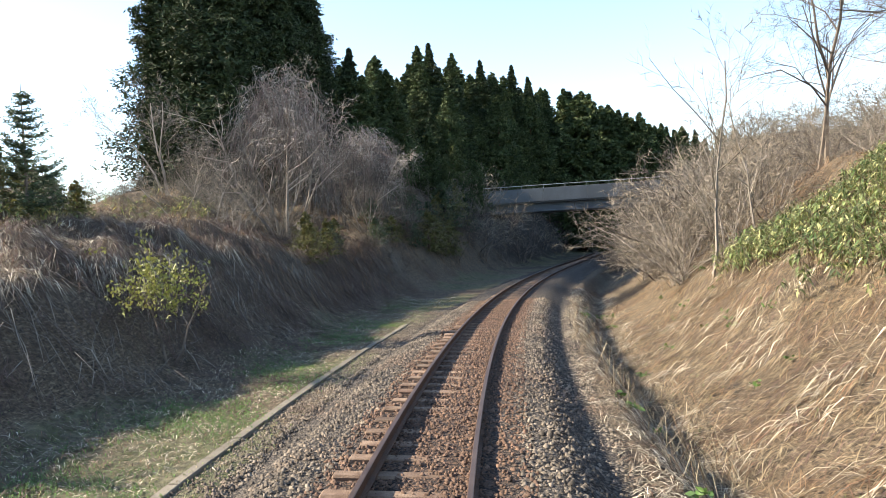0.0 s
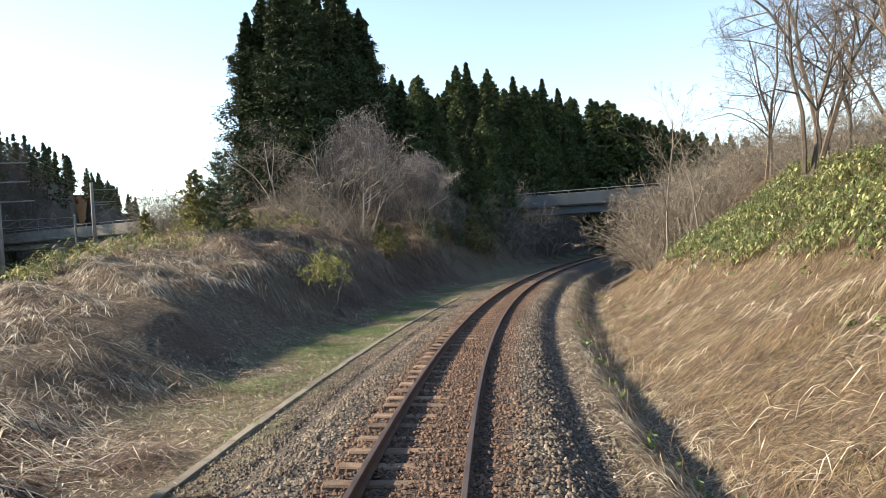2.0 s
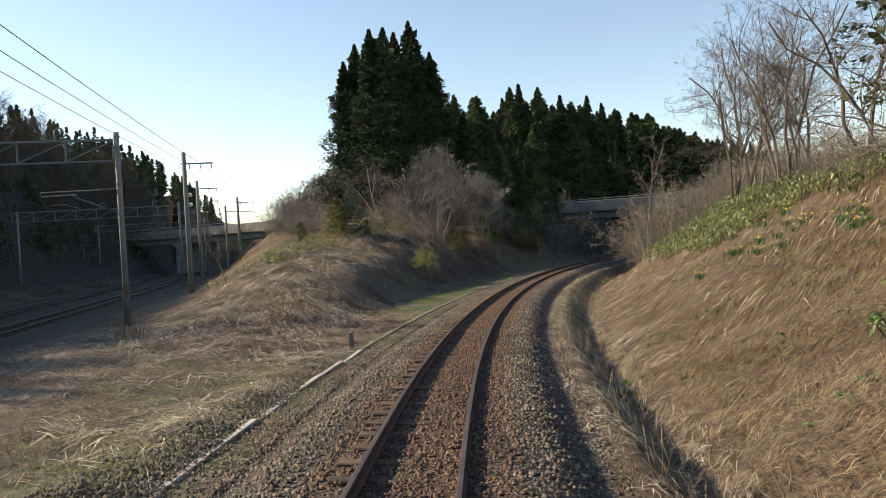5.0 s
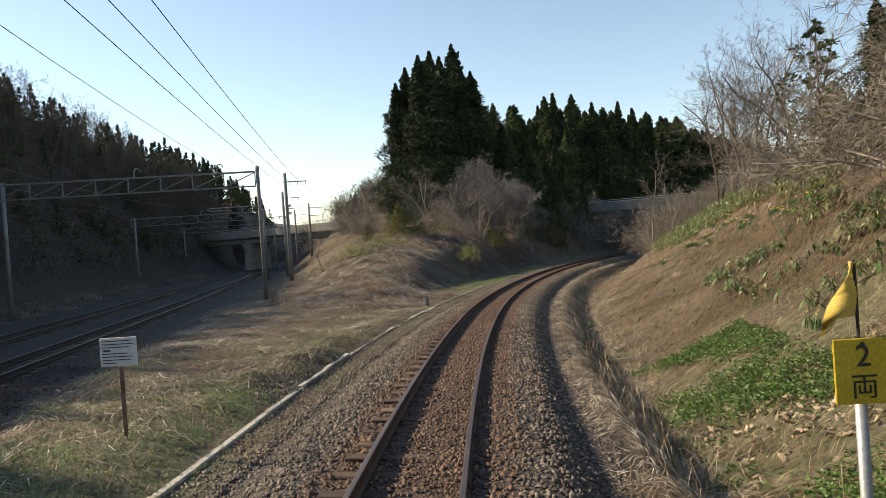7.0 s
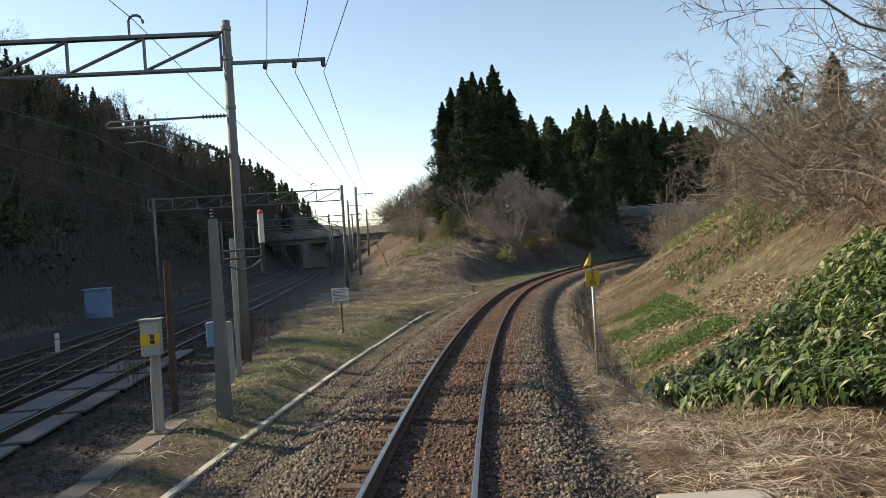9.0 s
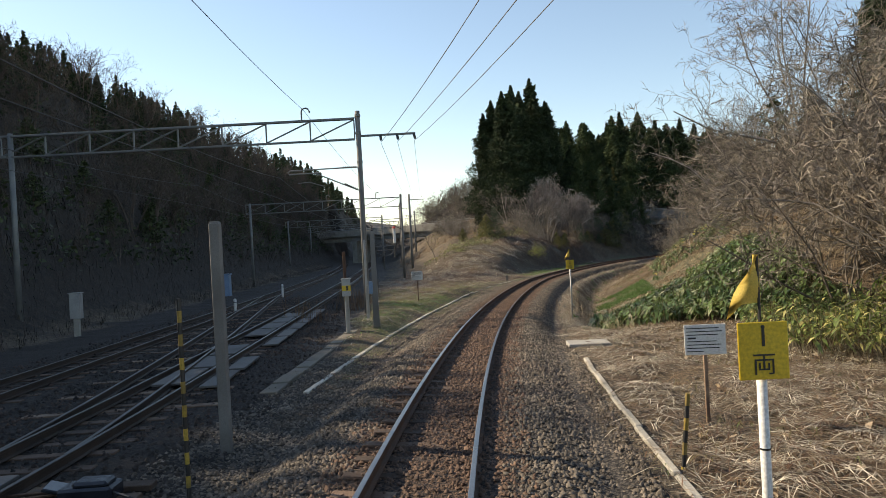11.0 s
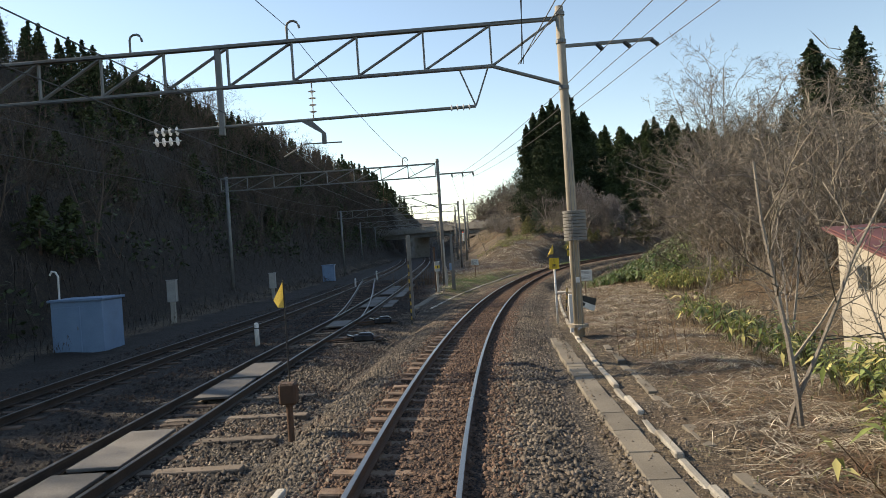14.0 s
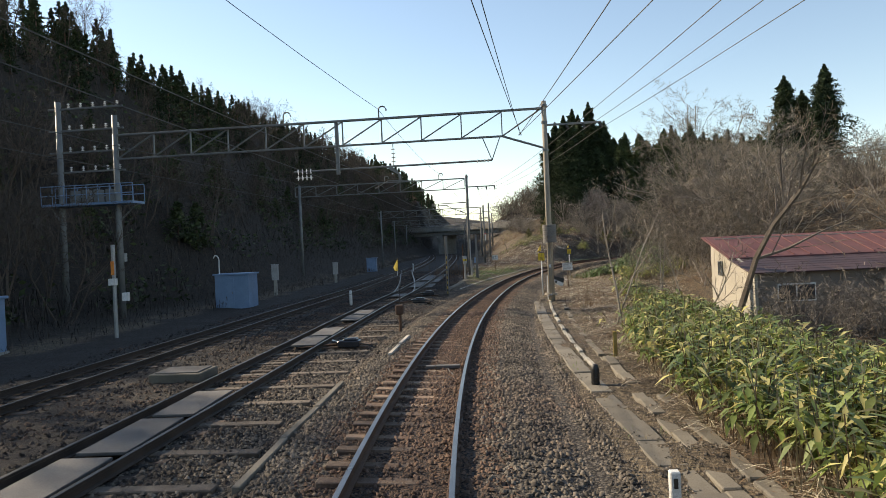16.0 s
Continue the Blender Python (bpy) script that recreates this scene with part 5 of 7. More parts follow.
field("dry_grass", "rough dry grass on the wooded slope", "grass", 17, 2600, (24, 62), (-30, -7), 7, (0.5, 1.2), (0.010, 0.022), (0.08, 0.3), STRAW_RED, None, spread=1.5)
field("dry_grass", "thin dry grass on the plain beside the main tracks", "grass", 8, 5200, (-47, -10), (-14, -3.85), 8, (0.2, 0.7), (0.007, 0.016), (0.02, 0.18), STRAW_PALE, lambda x, y, u, r: lumps(x, y, 2.5) + r.normal(0, 0.25, len(x)) > -0.1 + 0.5 * smooth(-27, -21, y) * smooth(-10, -7, u), spread=1.2)
field("dry_grass", "matted straw and dead stalks lying over the plain", "grass", 66, 9000, (-46, -9), (-13, -3.85), 7, (0.2, 0.9), (0.006, 0.014), (0.01, 0.10), STRAW_PALE, lambda x, y, u, r: lumps(x, y, 1.0) + r.normal(0, 0.25, len(x)) > -0.2 + 0.75 * smooth(-11, -13, y) * smooth(-9.5, -7.5, u), spread=1.6)
field("fresh_grass", "short mossy grass on the plain beside the kerb", "grass", 69, 7500, (-46, -11), (-9.5, -3.5), 7, (0.05, 0.13), (0.010, 0.018), (0.1, 0.6), GRASS, patchy(1.2, 0.0), spread=3)
field("dry_grass", "heaped pale stalks and brambles on the foot of the berm", "grass", 70, 500, (-11, 0), (-12, -5.5), 9, (0.5, 1.3), (0.012, 0.024), (0.05, 0.25), STRAW_PALE, patchy(1.0, 0.25), spread=0.6)
field("dry_grass", "reddish dead stalks on the plain", "grass", 9, 2400, (-47, -10), (-15, -5), 6, (0.3, 0.7), (0.006, 0.012), (0.1, 0.4), STRAW_RED, patchy(2.1, 0.1), spread=1.2)

field("dry_grass", "bleached straw combed over the crest of the berm", "grass", 26, 2600, (-2, 24), (-13.5, -8.8), 9, (0.35, 1.0), (0.008, 0.02), (0.01, 0.12), STRAW_PALE, patchy(1.3, -0.5), spread=0.8)
field("dry_grass", "short trodden dry grass on the strip beside the ballast", "grass", 27, 5200, (-12, 36), (-6.4, -3.4), 6, (0.05, 0.22), (0.007, 0.014), (0.02, 0.3), STRAW_PALE, None, spread=3)

# fresh grass
field("fresh_grass", "bright green grass in thick tufts on the plain", "grass", 28, 2200, (-45, -29), (-9.5, -3.3), 9, (0.06, 0.17), (0.010, 0.02), (0.2, 0.7), HERB, patchy(1.5, 0.22), spread=3)
field("fresh_grass", "moss-green grass on the strip before the road bridge", "grass", 29, 3000, (2, 32), (-5.4, -3.3), 7, (0.04, 0.13), (0.010, 0.016), (0.3, 0.9), HERB, patchy(1.8, 0.1), spread=3)
field("fresh_grass", "short fresh grass on the strip beside the ballast", "grass", 11, 6000, (-50, 36), (-6.6, -2.5), 6, (0.03, 0.10), (0.010, 0.018), (0.3, 0.9), GRASS, lambda x, y, u, r: cover(x, y)[1] + r.normal(0, 0.2, len(x)) > 0.45, spread=3)
field("fresh_grass", "fresh green grass tufts on the plain", "grass", 12, 3800, (-48, -20), (-11, -3.2), 6, (0.06, 0.16), (0.010, 0.018), (0.2, 0.7), GRASS, lambda x, y, u, r: cover(x, y)[1] + r.normal(0, 0.2, len(x)) > 0.45, spread=3)
field("fresh_grass", "sparse green grass tufts in the verge and ballast edge", "grass", 13, 1500, (-92, 30), (2.2, 7), 6, (0.06, 0.18), (0.006, 0.012), (0.3, 0.9), GRASS, patchy(1.3, 0.35), spread=3)


def herbs(name, label, seed, n, yr, ur, size, material, cut=0.0, patch=1.6, height=0.12, flat=0.5, per=9, droop=0.0):
    r = np.random.default_rng(seed)
    x, y = to_xy(r.uniform(*yr, n), r.uniform(*ur, n))
    ok = (lumps(x, y, patch) + r.normal(0, 0.2, n) > cut) & (cover(x, y)[2] < 0.3)
    x, y = x[ok], y[ok]
    c = np.stack([x, y, ground_z(x, y) + r.uniform(0.2, 1.0, len(x)) * height], 1)
    v = leaf_cluster(r, c, np.full(len(x), 0.16), per, size, flat, droop)
    return tagged(new(name, mesh_np(name, v, quads(len(v) // 4), material)), label, "plants", kind="stuff")


herbs("low_herbs", "bright green low herbs spreading on the bank", 21, 5000, (-34.5, -23.5), (4.1, 6.9), 0.065, HERB, -0.1, 1.9, 0.16)
herbs("low_herbs", "green herbs scattered over the bank", 22, 700, (-20, 30), (5, 13), 0.10, HERB, 0.45, 2.0, 0.2)
herbs("low_herbs", "dark green leafy plants by the ditch", 23, 360, (-42, 32), (3.0, 4.4), 0.12, HERB, 0.35, 1.8, 0.25)
herbs("fallen_leaves", "pale fallen leaves lying on the foot of the bank", 24, 2600, (-42, -28), (4.4, 9), 0.13, LITTER, -0.4, 2.0, 0.03, 0.12, 3)
herbs("fallen_leaves", "pale fallen leaves on the flat", 25, 900, (-60, -42), (3.2, 9), 0.14, LITTER, 0.0, 2.0, 0.03, 0.12, 2)


def bamboo_grass(name, label, seed, n, yr, ur, height, leaf, cut=-0.3, patch=2.4, keep=None, wide=1.0, droop=0.0, material=None):
    """Bamboo grass: thin canes with fans of long, folded, drooping leaves."""
    r = np.random.default_rng(seed)
    x, y = to_xy(r.uniform(*yr, n), r.uniform(*ur, n))
    ok = lumps(x, y, patch) + r.normal(0, 0.15, n) > cut
    if keep:
        ok &= keep(x, y, off_line(x, y))
    x, y = x[ok], y[ok]
    n = len(x)
    h = r.uniform(0.55, 1.1, n) * height
    lx, ly = r.normal(0, 0.18, n) * height, r.normal(0, 0.18, n) * height
    z = ground_z(x, y)
    per = 7
    X_, Y_ = np.repeat(x + lx, per), np.repeat(y + ly, per)
    top = np.repeat(z + h, per) - r.uniform(0, 0.45, n * per) * np.repeat(h, per)
    m = n * per
    a = r.uniform(0, 2 * math.pi, m)
    L = r.uniform(0.6, 1.2, m) * leaf
    dx, dy = np.cos(a), np.sin(a)
    tip = r.uniform(-0.9, 0.6, m) - droop
    w = L * r.uniform(0.085, 0.13, m) * wide
    base = np.stack([X_, Y_, top], 1)
    d = np.stack([dx, dy, tip], 1)
    d /= np.linalg.norm(d, axis=1)[:, None]
    side = np.stack([-dy, dx, np.zeros(m)], 1)
    mid = base + d * (L * 0.45)[:, None] + np.array([0, 0, 0.05]) * leaf
    end = base + d * L[:, None] - np.array([0, 0, 0.12]) * leaf
    up = np.array([0, 0, 0.25])
    v = np.stack([base, mid + side * w[:, None] + up * w[:, None], end, mid, mid - side * w[:, None] + up * w[:, None]], 1).reshape(-1, 3)
    k = np.arange(m)[:, None] * 5
    f = np.concatenate([k + np.array([[0, 3, 2, 1]]), k + np.array([[0, 4, 2, 3]])])
    ob = tagged(new(name, mesh_np(name, v, f, material or SASA)), label, "plants", kind="stuff")
    cw = 0.006
    cane = np.stack([np.stack([x - cw, y, z - 0.05], 1), np.stack([x + cw, y, z - 0.05], 1), np.stack([x + lx + cw, y + ly, z + h], 1), np.stack([x + lx - cw, y + ly, z + h], 1)], 1).reshape(-1, 3)
    c = new("canes", mesh_np("canes", cane, quads(n), STRAW))
    c.parent = ob
    return ob


bamboo_grass("bamboo_grass", "dense green bamboo grass with pale leaf edges and painted gloss on the bank top", 31, 9000, (-14, 25), (7.2, 14.5), 0.75, 0.25, -0.35, 1.5, keep=lambda x, y, u: u + 0.9 * lumps(x, y, 0.9) > 9.5 + 3.6 * smooth(5, 0, y) - 1.5 * smooth(10, 15, y), wide=1.25, droop=0.35, material=SASA_TOP)
bamboo_grass("bamboo_grass", "bamboo grass in patches on the bank", 32, 900, (-26, -14), (7.6, 12.5), 0.5, 0.28, 0.15, 1.6, wide=1.3, droop=0.3, material=SASA_BANK)
bamboo_grass("bamboo_grass", "thick bamboo grass at the foot of the thicket", 33, 4600, (-46, -33), (3.7, 10), 0.62, 0.34, -0.9, keep=lambda x, y, u: (y < -43 + 0.87 * u) & (y > -37.4 - 0.9 * u), wide=1.35, droop=0.45, material=SASA_BANK)
bamboo_grass("bamboo_grass", "bamboo grass before the bare bushes", 34, 500, (-50, -45), (7, 11), 0.9, 0.3, -0.4)
bamboo_grass("bamboo_grass", "tall yellow-green bamboo grass below the cable troughs", 35, 7600, (-92, -72), (4.0, 11), 1.0, 0.30, -0.75, keep=lambda x, y, u: u > 4.05 + 0.06 * np.clip(y + 82, 0, 8) + 0.5 * np.clip(y + 75, 0, 4), wide=1.2)
bamboo_grass("bamboo_grass", "bamboo grass round the shed", 36, 1500, (-77, -60), (6.0, 11), 0.9, 0.36, -0.25)
bamboo_grass("bamboo_grass", "bamboo grass along the top of the berm", 37, 700, (6, 34), (-17, -12.5), 0.7, 0.28, -0.2)


# clumps of daffodils on the bank
PETAL = mat("daffodil_petal", (0.78, 0.62, 0.06), (0.84, 0.72, 0.22), 0.5, 6, 60, 0.0, through_light=0.3)
DAFF_LEAF = mat("daffodil_leaf", (0.045, 0.11, 0.035), (0.075, 0.15, 0.05), 0.5, 3, 20, 0.0, vary=0.3, own="island", through_light=0.2)


def daffodil_meshes(seed, flowers):
    r = np.random.default_rng(seed)
    n = 70
    a, lean, h, w = r.uniform(0, 6.28, n), r.uniform(0.05, 0.6, n), r.uniform(0.2, 0.36, n), 0.012
    x, y = r.normal(0, 0.12, n), r.normal(0, 0.12, n)
    dx, dy = np.cos(a), np.sin(a)
    z = np.zeros(n)
    v = np.stack([np.stack([x, y, z], 1), np.stack([x + dx * lean * h * 0.4 - dy * w, y + dy * lean * h * 0.4 + dx * w, h * 0.65], 1), np.stack([x + dx * lean * h * 0.4 + dy * w, y + dy * lean * h * 0.4 - dx * w, h * 0.65], 1), np.stack([x + dx * lean * h, y + dy * lean * h, h * (1.05 - 0.4 * lean)], 1)], 1).reshape(-1, 3)
    k = np.arange(n)[:, None] * 4
    leaves = mesh_np("leaves", v, np.concatenate([k + np.array([[0, 1, 2]]), k + np.array([[2, 1, 3]])]), DAFF_LEAF)
    g = Geo()
    for i in range(flowers):
        c = Vector((r.normal(0, 0.13), r.normal(0, 0.13), r.uniform(0.28, 0.38)))
        d = Vector((r.normal(0, 0.5) - 0.3, r.normal(0, 0.5) - 0.8, 0.3)).normalized()
        s, t = d.cross(Vector((0, 0, 1))).normalized(), d.cross(d.cross(Vector((0, 0, 1)))).normalized()
        for j in range(6):
            w0, w1 = 1.047 * j, 1.047 * (j + 0.5)
            g.add([tuple(c), tuple(c + (s * math.cos(w0 - 0.4) + t * math.sin(w0 - 0.4)) * 0.026), tuple(c + (s * math.cos(w0) + t * math.sin(w0)) * 0.05 + d * 0.008), tuple(c + (s * math.cos(w0 + 0.4) + t * math.sin(w0 + 0.4)) * 0.026)], [(0, 1, 2, 3)])
        g.tube([c, c + d * 0.03], [0.012, 0.02], 6, False)
    return leaves, g.mesh("flowers", PETAL)


DAFF = [daffodil_meshes(300 + k, (5, 2, 1)[k]) for k in range(3)]
rd = random.Random(31)
for k in range(34):
    f = rd.random()
    p = at_line(2.0 - 16 * f + rd.gauss(0, 0.8), 10.6 + 1.6 * f + rd.gauss(0, 0.7)) if k > 1 else at_line((-1.4, -27.5)[k], (8.2, 7.4)[k])
    d = thing("daffodil_clump", "clump of yellow daffodils with dark green leaves on the bank", "flowers", (p.x, p.y, gz(p.x, p.y)), k * 77, "daffodil clumps")
    for nm, me in zip(("leaves", "flowers"), DAFF[k % 3]):
        new(nm, me).parent = d


# the brush on the ridge's flank
def brush(name, label, seed, n, yr, pr, length, width, material):
    """Dead stems and saplings standing on the ridge."""
    r = np.random.default_rng(seed)
    y, p = r.uniform(*yr, n), r.uniform(*pr, n)
    x = ridge_foot(y) - p / 0.93
    v, f = blades(x, y, r.uniform(*length, n), r.uniform(*width, n), r.uniform(0, 6.28, n), 0.0, r.uniform(0.5, 1.6, n), r)
    return tagged(new(name, mesh_np(name, v, f, material)), label, "brush", kind="stuff")


# near-black stems low down, browner above: the flank's shade put into colour
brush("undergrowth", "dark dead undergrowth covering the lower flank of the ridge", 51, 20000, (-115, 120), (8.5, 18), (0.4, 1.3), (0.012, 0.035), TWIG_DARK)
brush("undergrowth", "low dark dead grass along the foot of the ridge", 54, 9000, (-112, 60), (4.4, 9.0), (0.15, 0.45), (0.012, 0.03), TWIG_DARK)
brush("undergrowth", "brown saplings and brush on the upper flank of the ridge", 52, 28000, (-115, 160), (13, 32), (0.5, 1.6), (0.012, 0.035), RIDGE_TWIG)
r_ = np.random.default_rng(53)
y_, p_ = r_.uniform(-115, 110, 2600), 9.5 + 20 * r_.uniform(0, 1, 2600) ** 1.5
x_ = ridge_foot(y_) - p_ / 0.93
ok_ = lumps(x_, y_, 5.0) + r_.normal(0, 0.2, 2600) > 0.0
c_ = np.stack([x_, y_, ground_z(x_, y_) + r_.uniform(0.1, 1.3, 2600)], 1)[ok_]
v_ = leaf_cluster(r_, c_, np.full(len(c_), 1.1), 12, 0.36, 0.7, 0.2)
tagged(new("evergreen_undergrowth", mesh_np("evergreen_undergrowth", v_, quads(len(v_) // 4), EVERGREEN)), "dark evergreen leaves in patches on the shaded ridge", "plants", kind="stuff")


# ballast stones
def stones(name, label, seed, n, centre, yr, half, level, material, size=(0.022, 0.045), inner=0.0, shift=0.0):
    r = np.random.default_rng(seed)
    y = r.uniform(*yr, n)
    u = r.uniform(-half, half, n) + shift
    if centre == 0:
        x, y = to_xy(y, u)
    else:
        x = main_x(y, centre) + u / 0.93
    if centre == 0 and inner:
        ok = np.abs(u) > inner
        x, y, n = x[ok], y[ok], int(ok.sum())
    z = ground_z(x, y) if level is None else np.maximum(ground_z(x, y), level - 0.19)
    s = r.uniform(*size, n)
    o = np.array([[1, 0, 0], [0, 1, 0], [-1, 0, 0], [0, -1, 0], [0.35, -0.15, 0.75], [-0.4, 0.2, 0.7]], float)
    v = o[None] * s[:, None, None] * r.uniform(0.65, 1.35, (n, 6, 1)) + r.normal(0, 0.22, (n, 6, 3)) * s[:, None, None]
    a = r.uniform(0, 6.28, n)
    v[:, :4, 2] -= 0.35 * s[:, None]
    ca, sa = np.cos(a)[:, None], np.sin(a)[:, None]
    vx = v[..., 0] * ca - v[..., 1] * sa
    vy = v[..., 0] * sa + v[..., 1] * ca
    v = np.stack([vx + x[:, None], vy + y[:, None], v[..., 2] * 0.8 + (z + s * r.uniform(-0.4, 1.0, n))[:, None]], 2).reshape(-1, 3)
    f = np.array([[0, 1, 4], [1, 5, 4], [1, 2, 5], [2, 3, 5], [3, 4, 5], [3, 0, 4]])
    f = (np.arange(n)[:, None, None] * 6 + f[None]).reshape(-1, 3)
    return tagged(new(name, mesh_np(name, v, f, material)), label, "stones", kind="stuff")


stones("ballast", "rust-brown crushed stones between the rails", 41, 80000, 0, (-93, 30), 1.25, None, STONE_RUST, (0.018, 0.036))
stones("ballast", "grey crushed stone shoulders of the track bed", 42, 150000, 0, (-93, 30), 2.55, None, STONE, (0.018, 0.037), 1.1)
stones("ballast", "small stones and grit in the verge beside the cable troughs", 48, 16000, 0, (-92, -50), 0.95, None, STONE, (0.010, 0.024), 0.0, 3.3)
stones("ballast", "grey crushed stone beside the station end of the line", 46, 30000, 0, (-93, -42), 2.55, None, STONE, (0.018, 0.036), 0.9)
stones("ballast", "crushed stone spread over the yard between the tracks", 45, 22000, 0, (-93, -48), 1.0, None, STONE, (0.018, 0.036), 0.0, -3.0)
stones("ballast", "small grey stones spilled from the shoulder to the kerb", 47, 26000, 0, (-50, 30), 0.5, None, STONE, (0.012, 0.03), 0.0, -2.75)
stones("ballast", "heap of dark old stones beside the white kerb", 49, 15000, 0, (-30, -10), 0.62, None, STONE, (0.018, 0.036), 0.0, -3.7)
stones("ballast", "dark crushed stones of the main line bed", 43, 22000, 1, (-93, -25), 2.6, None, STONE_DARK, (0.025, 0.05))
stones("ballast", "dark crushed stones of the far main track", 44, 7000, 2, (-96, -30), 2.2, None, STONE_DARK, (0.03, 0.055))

# ---- road bridge and the viaduct over the main tracks ----
def bridge(name, label, at, turn, half, piers, material):
    br = thing(name, label, "bridge", at, turn)
    w = 2 * half
    for y in (-2.55, 0, 2.55):
        part("girder", Geo().box((0, y, 4.28), (w, 0.45, 0.95), None, 0.03).box((0, y, 3.84), (w, 0.75, 0.16), None, 0.02), material, br, "grey girder with a bottom flange")
    part("deck", Geo().box((0, 0, 4.92), (w, 6.5, 0.3), None, 0.03), material, br)
    n = max(int(w / 5.0), 2)
    slab = Geo().box((0, 0, 0), (w / n - 0.03, 0.24, 1.55), None, 0.02).mesh("parapet_panel", material)
    for side in (-1, 1):
        for i in range(n):
            ob = new("parapet_panel", slab)
            ob.parent, ob.location = br, (-half + (i + 0.5) * w / n, side * 3.3, 5.72)
        rail = part("handrail", Geo().tube([(-half, side * 3.3, 6.86), (half, side * 3.3, 6.86)], 0.04, 6), GALV, br, "galvanised handrail")
        for i in range(2 * n + 1):
            post = new("post", bridge_post)
            post.parent, post.location = rail, (-half + i * w / n / 2, side * 3.3, 6.67)
    for x in piers:
        part("abutment", Geo().box((x, 0, 0.8), (1.6, 6.0, 5.0), None, 0.05).box((x, 0, 3.5), (2.2, 6.4, 0.5), None, 0.03), material, br)
    return br


bridge_post = Geo().box((0, 0, 0), (0.05, 0.05, 0.38), None, 0.004).mesh("post", GALV)
bridge("road_bridge", "grey concrete road bridge with parapet over the single line", (17.6, 83.0, 1.55), -10, 15.0, (-13.4, 11.0), BRIDGE_C)
bridge("road_viaduct", "far pale grey road viaduct crossing the main tracks", (-52, 88.5, 1.9), -20, 26.0, (-12, 12), CONCRETE)


# ---- overhead line: portals, masts, wires ----
BEAM_TURN = 198.0


def insulator(g, a, b, discs=5, r=0.07):
    """A string of discs between a and b."""
    a, b = Vector(a), Vector(b)
    g.tube([a, b], 0.018, 5)
    for i in range(discs):
        c = a.lerp(b, (i + 0.5) / discs)
        d = (b - a).normalized() * 0.025
        g.tube([c - d, c, c + d], [r * 0.5, r, r * 0.35], 8)
    return g


def swan_neck(g, x, z):
    """A hooked bracket on the top chord."""
    pts = [(x, 0, z), (x, 0, z + 0.42)] + [(x - 0.17 + 0.17 * math.cos(a), 0, z + 0.42 + 0.15 * math.sin(a)) for a in (0.6, 1.2, 1.8, 2.4, 3.0)] + [(x - 0.36, 0, z + 0.36)]
    return g.tube(pts, 0.035, 6)


def mast(g, h, r0, r1, x=0.0, y=0.0):
    return g.tube([(x, y, -0.6), (x, y, h * 0.5), (x, y, h)], [r0, (r0 + r1) / 2, r1], 12)


def truss(top, bottom, x0, x1, panel, depth=0.0):
    """A lattice beam along x between two heights, of paired angles."""
    chords, webs = [], []
    for z in (top, bottom):
        chords.append(Geo().box(((x0 + x1) / 2, 0.07, z), (x1 - x0, 0.05, 0.07), None, 0.004).box(((x0 + x1) / 2, -0.07, z), (x1 - x0, 0.05, 0.07), None, 0.004))
    n = int(round((x1 - x0) / panel))
    for i in range(n + 1):
        x = x0 + (x1 - x0) * i / n
        webs.append(Geo().box((x, 0, (top + bottom) / 2), (0.05, 0.10, top - bottom - 0.07), None, 0.004))
        if i < n:
            xb = x + (x1 - x0) / n
            a, b = (Vector((x, 0, top - 0.03)), Vector((xb, 0, bottom + 0.03)))
            webs.append(Geo().tube([a + Vector((0, 0.04, 0)), b + Vector((0, 0.04, 0))], 0.028, 4).tube([a - Vector((0, 0.04, 0)), b - Vector((0, 0.04, 0))], 0.028, 4))
    return chords, webs


